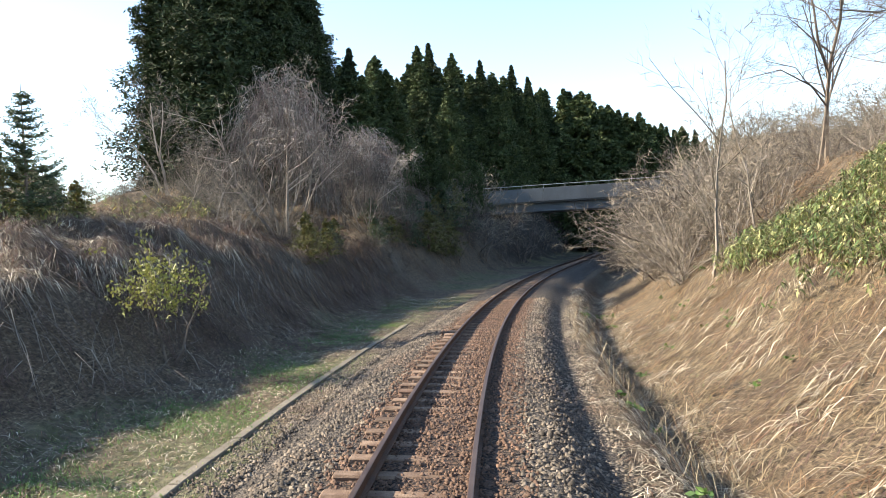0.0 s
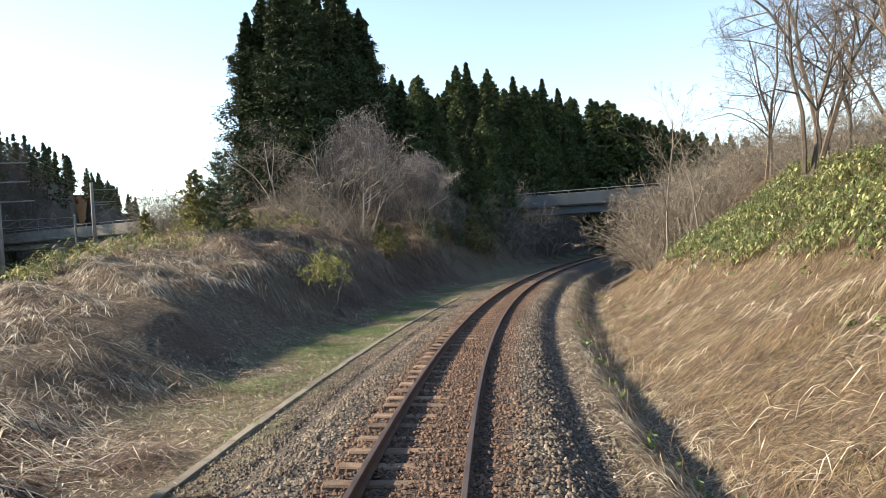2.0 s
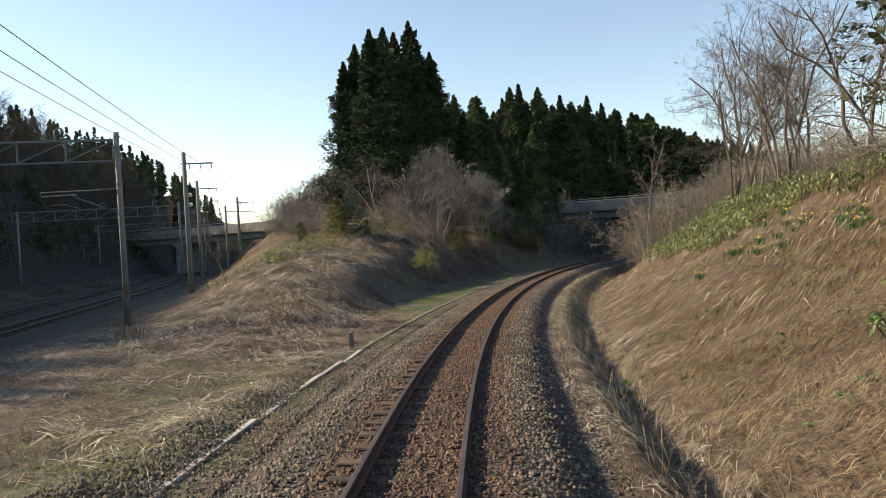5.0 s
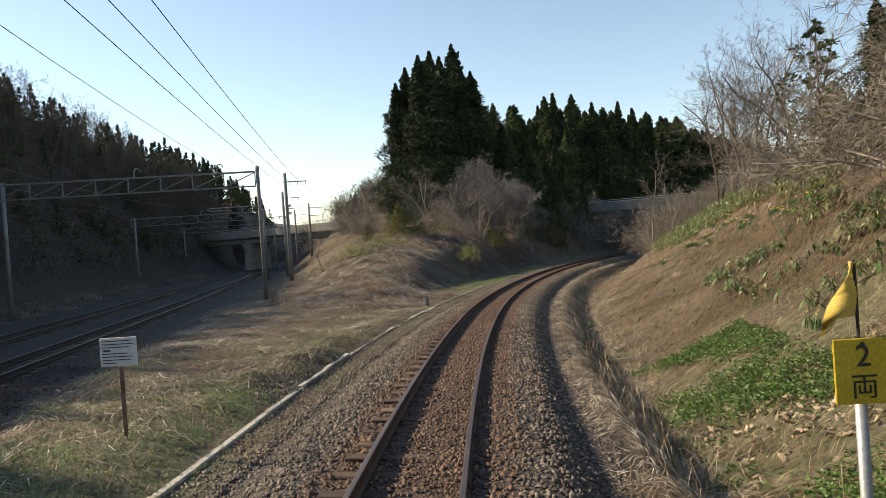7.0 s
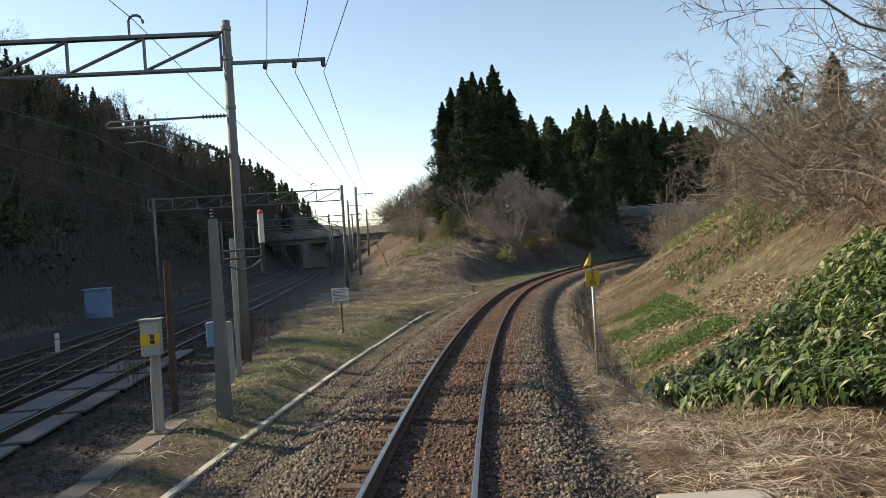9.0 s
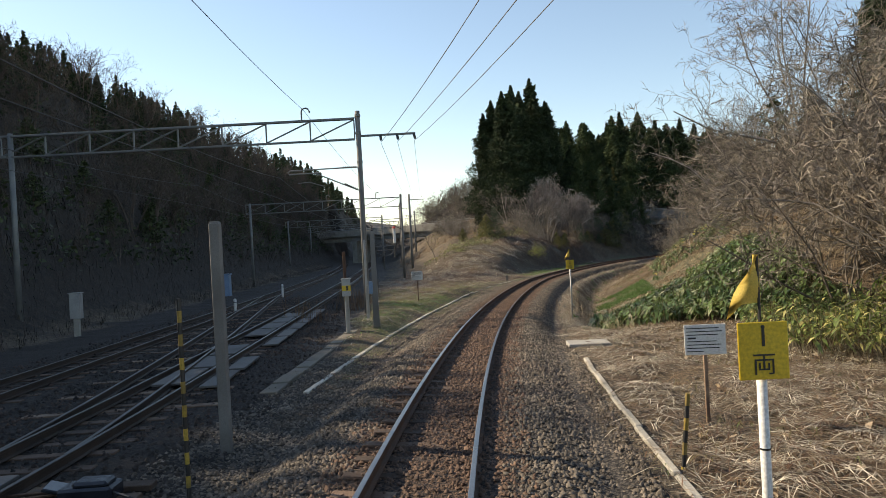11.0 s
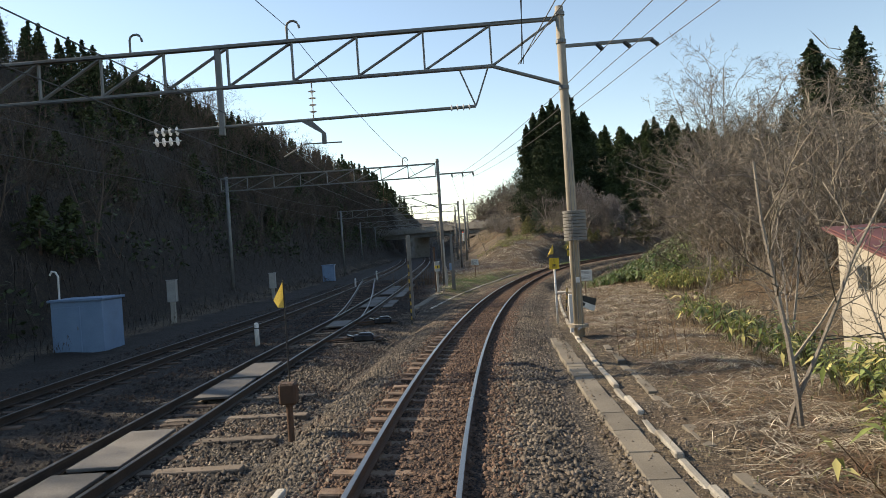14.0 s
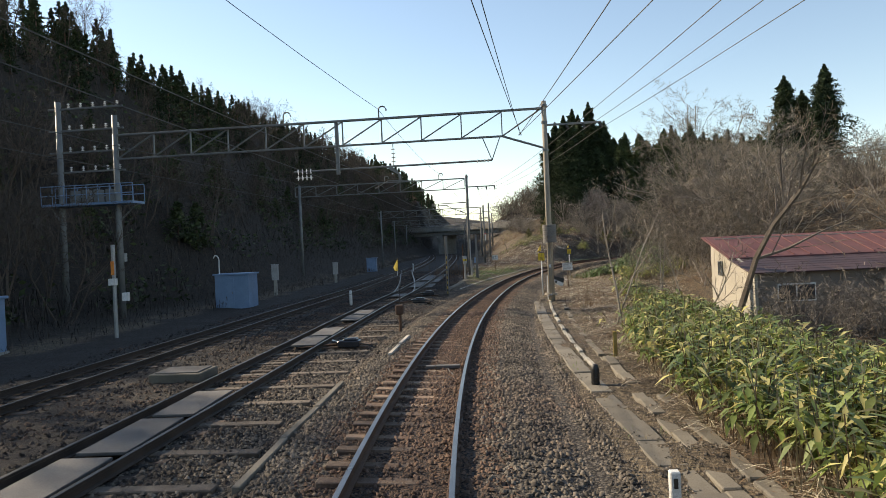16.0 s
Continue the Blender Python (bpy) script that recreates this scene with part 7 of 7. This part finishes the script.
part("numeral_bar", Geo().box((0, -0.053, 0.24), (0.04, 0.004, 0.1)), BLACK, wp)


# ---- point machines, walkway boards and crossover on the main tracks ----
OILY = mat("oily_blue_black_paint", (0.016, 0.019, 0.025), (0.034, 0.039, 0.05), 0.22, 5, 50, 0.15, metal=0.2)


def point_machine(x, y, turn, label):
    m = thing("point_machine", label, "point machine", (x, y, gz(x, y) + 0.02), turn, "point machines")
    m.scale = (1.0, 1.1, 0.95)
    part("case", Geo().box((0, 0, 0.14), (0.62, 0.34, 0.2), None, 0.03).box((0.05, 0, 0.26), (0.4, 0.26, 0.08), None, 0.03), OILY, m, "oily blue-black steel case")
    part("base", Geo().box((-0.2, 0, 0.02), (1.5, 0.2, 0.08), None, 0.01), TIMBER_SOILED, m)
    part("base", Geo().box((-0.2, 0.42, 0.02), (1.5, 0.2, 0.08), None, 0.01), TIMBER_SOILED, m)
    part("cover", Geo().box((-0.42, 0.05, 0.20), (0.22, 0.3, 0.05), pose(0, 0, 0, 0, 20, 12).to_3x3(), 0.012), OILY, m)
    part("cable", Geo().tube([(0.3, -0.1, 0.16), (0.55, -0.25, 0.14), (0.75, -0.2, 0.02)], 0.018, 6), BLACK, m)
    part("rod", Geo().tube([(-1.5, 0.05, 0.05), (-0.3, 0.05, 0.12)], 0.02, 6), RUST, m)
    part("rod", Geo().tube([(-1.5, 0.25, 0.05), (-0.3, 0.15, 0.12)], 0.02, 6), RUST, m)


point_machine(2.8, -63.4, 20, "dark point machine beside the main track")
point_machine(1.2, -58.9, 20, "dark point machine with open lid beside the main track")
point_machine(7.2, -77.0, 20, "dark point machine and rods beside the main track")

boards = thing("walkway", "pale worn walkway boards between the main rails", "walkway", kind="structure")
board = Geo().box((0, 0, 0), (0.72, 1.9, 0.05), None, 0.008).mesh("board", BOARD)
for i, y in enumerate([-92, -90, -88, -86, -84, -76.5, -74.5, -70.5, -68.5, -59.5, -52, -50, -48, -44, -42, -40, -38]):
    ob = new("board", board)
    ob.parent = boards
    ob.matrix_basis = pose(float(main_x(y, 1)), y, MAIN_Z - 0.07, 0, 0, 21.5)
board2 = Geo().box((0, 0, 0), (0.45, 1.9, 0.05), None, 0.008).mesh("board", BOARD)
for y in (-52, -50, -46, -44, -42, -40, -38, -36):
    ob = new("board", board2)
    ob.parent = boards
    ob.matrix_basis = pose(float(main_x(y, 1)) + 1.05, y, MAIN_Z - 0.10, 0, 0, 21.5)


def crossover():
    pts = []
    for y in np.arange(-58, -23.9, 1.5):
        t = 0.8 * (y + 58) / 34 + 0.2 * float(smooth(-58, -24, y))
        pts.append((float(main_x(y, 1)) * (1 - t) + float(main_x(y, 2)) * t, float(y), MAIN_Z + 0.004))
    c = thing("crossover_track", "crossover rails between the two main tracks", "railway track", kind="structure")
    pts = [Vector(p) for p in pts]
    for side in (-1, 1):
        way = [p + Vector((math.cos(0.38), math.sin(0.38), 0)) * side * GAUGE / 2 for p in pts]
        r_ = part("rail", Geo().sweep(way, RAIL), MAIN_RAIL, c)
        part("running_surface", Geo().sweep(way, TOP), STEEL_SHADED, r_)
    long = Geo().box((0, 0, 0), (3.6, 0.22, 0.14), None, 0.012).mesh("sleeper", TIMBER)
    for p in pts[2:-2:1]:
        ob = new("sleeper", long)
        ob.parent = c
        ob.matrix_basis = pose(p.x, p.y + 0.3, MAIN_Z - 0.232, 0, 0, 22)


crossover()
timber = Geo().box((0, 0, 0), (3.1, 0.22, 0.14), None, 0.014).mesh("sleeper", PALE_TIMBER)
rt = random.Random(12)
for i in range(20):
    y = -88 + i * 1.4
    if -71 < y < -65:
        continue
    ob = new("sleeper", timber)
    ob.parent = main_tracks[0][0]
    ob.matrix_basis = pose(float(main_x(y, 1)) + 0.55 + rt.uniform(-0.15, 0.15), y + 0.2, MAIN_Z - 0.222, 0, 0, 20 + rt.uniform(-1.5, 1.5))


# ---- huts and boxes by the main tracks ----
def relay_hut(name, label, x, y, turn, sx, sy, h, doors=1):
    b = thing(name, label, "equipment box", (x, y, gz(x, y) - 0.05), turn, "equipment boxes")
    body = part("body", Geo().box((0, 0, h / 2), (sx, sy, h), None, 0.015), BLUEBOX, b, "pale blue steel body")
    part("lid", Geo().box((0, 0, h + 0.04), (sx + 0.16, sy + 0.16, 0.09), None, 0.015), BLUEBOX, b)
    for i in range(doors):
        d = part("door", Geo().box((-sx * 0.18 + i * 0.4, -sy / 2 - 0.012, h * 0.48), (sx * 0.5, 0.03, h * 0.84), None, 0.008), BLUEBOX, b)
        part("handle", Geo().box((-sx * 0.18 + sx * 0.2, -sy / 2 - 0.04, h * 0.5), (0.03, 0.03, 0.12), None, 0.005), GREYSTEEL, d)
    part("plinth", Geo().box((0, 0, 0.0), (sx + 0.1, sy + 0.1, 0.14), None, 0.01), CONCRETE, b)
    return b


relay_hut("relay_hut", "pale blue steel relay hut in the ridge's shade", -7.7, -64.2, 18, 1.85, 1.3, 1.85)
hp = thing("bent_pipe", "thin white bent vent pipe beside the relay hut", "pipe", (-8.35, -65.35 + 0.6, gz(-8.4, -64.8)), 18)
part("pipe", Geo().tube([(0, 0, -0.1), (0, 0, 2.6), (-0.08, 0, 2.75), (-0.22, 0, 2.78), (-0.3, 0, 2.65)], 0.035, 7), WHITE, hp)
part("clip", Geo().tube([(0, 0, 1.5), (0, 0, 1.54)], 0.05, 7), GALV, hp)
relay_hut("relay_hut", "pale blue equipment box at the foot of the ridge", -24.6, -20.0, 24, 1.2, 1.0, 1.7)
relay_hut("relay_hut", "pale blue equipment hut beside the substation masts", -4.8, -80.6, 24, 2.2, 2.2, 1.75)
for k, (x, y, h) in enumerate(((-10.9, -56.7, 2.0), (-14.8, -43.4, 1.7))):
    b = thing("equipment_box", "narrow pale steel equipment box on a stand", "equipment box", (x, y, gz(x, y)), 24, "equipment boxes")
    part("body", Geo().box((0, 0, h - 0.5), (0.42, 0.3, 1.0), None, 0.015), GALV, b)
    part("stand", Geo().box((0, 0, h / 2 - 0.6), (0.2, 0.2, h - 0.7), None, 0.01), CONCRETE, b)
    part("lid", Geo().box((0, 0, h + 0.02), (0.48, 0.36, 0.04), None, 0.01), GALV, b)
ob = thing("signal_post", "post with an orange tag and a white box by the ridge", "post", (-3.5, -75.6, gz(-3.5, -75.6)), 24)
part("shaft", Geo().tube([(0, 0, -0.2), (0, 0, 3.4)], 0.07, 8), GALV, ob)
part("tag", Geo().box((0, -0.09, 2.55), (0.12, 0.02, 0.5), None, 0.005), ORANGE, ob, "orange tag")
part("box", Geo().box((0, -0.1, 2.05), (0.26, 0.2, 0.24), None, 0.01), WHITE, ob, "white box")
part("box", Geo().box((0.45, -0.1, 1.5), (0.22, 0.16, 0.3), None, 0.01), WHITE, ob, "white box")


def substation():
    """Switch platform between two masts."""
    s = thing("switch_platform", "grey steel switch platform with railings and white insulators on two masts", "switch platform", (-9.55, -69.6, 1.2), BEAM_TURN)
    for x in (0.35, 3.2):
        part("mast", Geo().tube([(x, 0, -3.0), (x, 0, 8.5 if x < 1 else 9.3)], [0.16, 0.13], 12), GREYSTEEL, s, "", True)
    part("deck", Geo().box((1.6, 0, 4.3), (4.6, 1.1, 0.12), None, 0.01), BLUEBOX, s, "blue-grey steel deck")
    for z in (4.75, 5.2):
        for yy in (-0.52, 0.52):
            part("rail", Geo().tube([(-0.7, yy, z), (3.9, yy, z)], 0.022, 6), BLUEBOX, s)
    for i in range(9):
        for yy in (-0.52, 0.52):
            part("baluster", Geo().tube([(-0.7 + i * 0.575, yy, 4.35), (-0.7 + i * 0.575, yy, 5.2)], 0.02, 5), BLUEBOX, s)
    for x in (-0.6, 3.8):
        part("brace", Geo().tube([(0.35 if x < 0 else 3.2, 0, 3.4), (x, 0, 4.25)], 0.04, 5), GREYSTEEL, s)
    for z in (5.9, 6.85, 7.9, 8.95):
        part("cross_arm", Geo().box((1.8, 0, z), (3.8, 0.08, 0.08), None, 0.006), GREYSTEEL, s)
        for i in range(6):
            part("insulator", insulator(Geo(), (0.2 + i * 0.62, -0.05, z + 0.04), (0.2 + i * 0.62, -0.05, z + 0.28), 3, 0.08), PORCELAIN, s, "white porcelain insulator")
    for i in range(4):
        part("switch", Geo().box((0.7 + i * 0.6, 0, 4.7), (0.25, 0.5, 0.6), None, 0.02), GREYSTEEL, s)
    part("drop_box", Geo().box((0.35, -0.2, 1.7), (0.3, 0.25, 0.4), None, 0.01), GALV, s)


substation()


# ---- the shed with the red roof ----
def shed():
    s = thing("shed", "low cream shed with a faded red corrugated roof among bamboo grass", "shed", (16.05, -60.9, -1.15), 25)
    L, W, H1, H2 = 11.5, 4.0, 3.72, 2.4
    # own frame: x along the shed, y away from the line's end; the low eave lies at y = -W
    th = 0.12
    part("wall", Geo().add([(0, 0, 0), (0, -W, 0), (0, -W, H2), (0, 0, H1), (th, 0, 0), (th, -W, 0), (th, -W, H2), (th, 0, H1)], [(0, 1, 2, 3), (7, 6, 5, 4), (0, 4, 5, 1), (1, 5, 6, 2), (2, 6, 7, 3), (3, 7, 4, 0)]), CREAM, s, "cream boarded gable wall")
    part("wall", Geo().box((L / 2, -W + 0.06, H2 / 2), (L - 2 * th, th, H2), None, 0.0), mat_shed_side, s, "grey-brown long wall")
    part("wall", Geo().box((L / 2, -0.06, H1 / 2), (L - 2 * th, th, H1), None, 0.0), CREAM, s)
    part("wall", Geo().add([(L, 0, 0), (L, -W, 0), (L, -W, H2), (L, 0, H1), (L - th, 0, 0), (L - th, -W, 0), (L - th, -W, H2), (L - th, 0, H1)], [(3, 2, 1, 0), (4, 5, 6, 7), (1, 5, 4, 0), (2, 6, 5, 1), (3, 7, 6, 2), (0, 4, 7, 3)]), CREAM, s)
    for i in range(4):
        y = -0.35 - i * 1.0
        part("batten", Geo().box((-0.004, y, (H1 + (H2 - H1) * -y / W) / 2), (0.012, 0.03, H1 + (H2 - H1) * -y / W - 0.05), None, 0.004), CREAM, s)
    roof = part("roof", Geo().add([(-0.3, 0.25, H1 + 0.08), (L + 0.3, 0.25, H1 + 0.08), (L + 0.3, -W * 0.62, H1 + 0.08 - (W * 0.62 + 0.25) * 0.32), (-0.3, -W * 0.62, H1 + 0.08 - (W * 0.62 + 0.25) * 0.32),
                              (-0.3, 0.25, H1 + 0.02), (L + 0.3, 0.25, H1 + 0.02), (L + 0.3, -W * 0.62, H1 + 0.02 - (W * 0.62 + 0.25) * 0.32), (-0.3, -W * 0.62, H1 + 0.02 - (W * 0.62 + 0.25) * 0.32)],
                             [(3, 2, 1, 0), (4, 5, 6, 7), (0, 1, 5, 4), (2, 3, 7, 6), (1, 2, 6, 5), (3, 0, 4, 7)]), REDROOF, s, "faded red roof")
    ea = H1 + 0.02 - (W * 0.62 + 0.25) * 0.32
    n = 7
    for i in range(n):
        y0 = -W * 0.62 + 0.12 - i * (W * 0.38 + 0.5) / n
        part("roof_sheet", Geo().box((L / 2, y0 - 0.12, ea - 0.02 - i * 0.075), (L + 0.6, 0.30, 0.05), Euler((radians(14), 0, 0)).to_matrix(), 0.012), ROOF_DARK, roof, "dark ribbed roof sheet")
    for i in range(19):
        x = -0.2 + i * (L + 0.4) / 18
        part("roof_rib", Geo().box((x, -W * 0.31 + 0.125, (H1 + 0.10 + ea + 0.08) / 2 + 0.0), (0.035, W * 0.62 + 0.25, 0.03), Euler((math.atan(0.32), 0, 0)).to_matrix(), 0.005), REDROOF, roof)
    wd = part("window", Geo().box((-0.03, -1.0, 2.45), (0.06, 0.42, 0.62), None, 0.006), GREYSTEEL, s)
    part("pane", Geo().box((-0.062, -1.0, 2.45), (0.012, 0.34, 0.54)), GLASS, wd)
    for x in (1.6, 5.8, 8.6):
        w_ = part("window", Geo().box((x, -W - 0.02, 1.55), (1.5, 0.08, 0.7), None, 0.006), WHITE, s, "white framed window")
        for k in (-1, 1):
            part("pane", Geo().box((x + k * 0.37, -W - 0.065, 1.55), (0.66, 0.012, 0.58)), GLASS, w_)


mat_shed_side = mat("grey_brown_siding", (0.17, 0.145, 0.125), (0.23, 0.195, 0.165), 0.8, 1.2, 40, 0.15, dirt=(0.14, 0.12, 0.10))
ROOF_DARK = mat("dark_roof_sheet", (0.055, 0.034, 0.035), (0.095, 0.056, 0.056), 0.6, 1.0, 40, 0.1, metal=0.1, vary=0.1)
shed()

# the flat concrete slab in the verge
sl_ = thing("concrete_cover", "flat square concrete cover lying in the verge", "cover", tuple(at_line(-47.0, 3.0, gz(*at_line(-47.0, 3.0).xy))), 14)
part("slab", Geo().box((0, 0, 0.03), (1.1, 0.8, 0.12), None, 0.015), CONCRETE, sl_)
part("grip", Geo().box((0, 0, 0.092), (0.12, 0.03, 0.012), None, 0.004), RUST, sl_)
sl2 = thing("concrete_cover", "square concrete pit cover between the main tracks", "cover", (5.6, -81.6, gz(5.6, -81.6)), 20)
part("slab", Geo().box((0, 0, 0.08), (1.2, 1.0, 0.22), None, 0.02), TROUGH, sl2)
part("lid", Geo().box((0, 0, 0.2), (1.0, 0.8, 0.03), None, 0.01), BOARD, sl2)
tb = thing("track_beacon", "pale flat beacon fixed between the rails", "beacon", tuple(at_line(-80.35, 0.12, 0.24)), heading(-80.3))
part("case", Geo().box((0.05, 0, 0.0), (0.52, 0.16, 0.07), None, 0.012), BOARD, tb, "pale flat case")
part("case", Geo().box((-0.32, 0, 0.0), (0.2, 0.15, 0.06), None, 0.012), BOARD, tb)
part("cable", Geo().tube([(0.05, -0.1, -0.02), (0.1, -0.35, -0.03), (0.22, -0.75, -0.05)], 0.012, 5), BOARD, tb)


# ---- kerbs and cable troughs ----
def run_of(name, label, category, piece, y0, y1, u0, u1, step, dz, material, jitter=0.01, seed=0, size=None):
    """A row of alike pieces beside the line from y0 to y1."""
    rnd = random.Random(seed)
    t = thing(name, label, category, kind="structure")
    n = max(int(round((at_line(y1, u1) - at_line(y0, u0)).length / step)), 1)
    for i in range(n):
        f = (i + 0.5) / n
        y, u = y0 + (y1 - y0) * f, u0 + (u1 - u0) * f
        p = at_line(y, u)
        ob = new(piece.name, piece)
        ob.parent = t
        ob.matrix_basis = pose(p.x + rnd.uniform(-jitter, jitter), p.y, gz(p.x, p.y) + dz + rnd.uniform(-jitter, jitter), rnd.uniform(-0.6, 0.6), 0, heading(y) - math.degrees(math.atan2(u1 - u0, y1 - y0)) + rnd.uniform(-0.5, 0.5))
    return t


kerb = Geo().box((0, 0, 0), (0.165, 0.985, 0.22), None, 0.012).mesh("kerb_stone", TROUGH)
pale_thin = Geo().box((0, 0, 0), (0.10, 1.45, 0.08), None, 0.01).mesh("kerb_stone", EDGE)
run_of("kerb", "worn concrete kerb along the grass strip", "kerb", kerb, 24, -10.6, -3.15, -3.2, 1.0, -0.06, CONCRETE, 0.008, 1)
pale_dull = Geo().box((0, 0, 0), (0.11, 1.98, 0.12), None, 0.012).mesh("kerb_stone", TROUGH)
pale = Geo().box((0, 0, 0), (0.125, 1.98, 0.14), None, 0.012).mesh("kerb_stone", EDGE)
run_of("kerb", "thin pale concrete edging beside the ballast", "kerb", pale, -10.6, -52, -3.15, -3.2, 2.0, -0.04, BOARD, 0.006, 2)
run_of("kerb", "short kerb bending away from the line", "kerb", kerb, -10.7, -10.75, -3.2, -4.9, 1.0, -0.06, CONCRETE, 0.008, 3)
trough_small = Geo().box((0, 0, 0), (0.22, 0.98, 0.12), None, 0.018).mesh("trough_lid", TROUGH)
trough = Geo().box((0, 0, 0), (0.38, 0.98, 0.16), None, 0.018).mesh("trough_lid", TROUGH)
run_of("cable_trough", "grey concrete cable trough with loose lids", "cable trough", trough, -64, -80, 2.42, 2.88, 1.0, -0.055, CONCRETE, 0.014, 4)
run_of("cable_trough", "grey concrete cable trough bending away from the line", "cable trough", trough, -80, -92, 2.88, 3.3, 1.0, -0.055, CONCRETE, 0.014, 14)
run_of("cable_trough", "second concrete cable trough with lids", "cable trough", trough_small, -79.5, -92, 3.64, 3.4, 1.0, -0.03, CONCRETE, 0.012, 5)
run_of("cable_trough", "third concrete cable trough at the edge of the bamboo grass", "cable trough", trough_small, -83, -92, 3.92, 3.75, 1.0, -0.03, CONCRETE, 0.012, 15)
whitep = Geo().box((0, 0, 0), (0.11, 1.0, 0.09), None, 0.02).mesh("edging_stone", CHALK)
run_of("edging", "white painted edging stones along the verge", "edging", whitep, -50, -80.5, 2.68, 3.2, 1.0, -0.005, WHITE, 0.012, 6)
run_of("kerb", "low half-buried concrete kerb in the verge", "kerb", kerb, -64.5, -80, 3.5, 3.6, 1.0, -0.10, CONCRETE, 0.015, 7)
run_of("kerb", "dull concrete edging between the tracks", "kerb", pale_dull, -81.4, -86.8, -1.86, -1.9, 2.0, 0.04, BOARD, 0.01, 8)
run_of("kerb", "thin weathered board edging between the tracks", "kerb", pale_thin, -75.2, -78.6, -1.4, -1.4, 1.6, 0.03, TIMBER, 0.02, 18)
run_of("kerb", "pale concrete edging bending towards the main track", "kerb", kerb, -86.9, -88.2, -1.95, -3.1, 0.9, -0.02, CONCRETE, 0.01, 9)
run_of("cable_trough", "old wooden cable trough beside the main track", "cable trough", trough, -42.5, -52, -4.7, -4.0, 1.0, -0.02, CONCRETE, 0.012, 10)

# dead reeds and stalks by the berm
REED = [Geo() for k in range(1)]
rr_ = random.Random(77)
for k in range(26):
    a = Vector((rr_.gauss(0, 0.35), rr_.gauss(0, 0.35), 0))
    h = rr_.uniform(0.4, 1.1)
    b = a + Vector((rr_.gauss(0, 0.12), rr_.gauss(0, 0.12), h))
    REED[0].tube([a, a.lerp(b, 0.5) + Vector((rr_.gauss(0, 0.03), 0, 0)), b], [0.009, 0.007, 0.004], 3, False)
reed_mesh = REED[0].mesh("stalks", STRAW_RED)
for k, (x, y) in enumerate(((-12.2, -8.6), (-13.8, -7.0), (-7.6, -38.5), (-6.0, -40.2), (-9.5, -30.0), (-10.6, -24.0), (11.6, -66.2), (13.2, -62.4), (-9.0, -4.0), (-6.6, -34.5), (-6.9, -33.6), (-6.3, -35.3), (-7.3, -34.6), (-6.2, -33.9))):
    o = solid("dead_stalks", reed_mesh, None, "clump of thin reddish dead stalks", "plants", "", "stuff", at=(x, y, gz(x, y)), turn=k * 47)

SOILED = [Geo().box((0, 0, 0), (1.95, 0.2, 0.14), None, 0.012 + 0.006 * k).mesh("sleeper", TIMBER_SOILED) for k in range(3)]
lay_sleepers(*line_track, CANT, lambda p: -105 < p.y < 62, TIMBER, SOILED)
for mt in main_tracks:
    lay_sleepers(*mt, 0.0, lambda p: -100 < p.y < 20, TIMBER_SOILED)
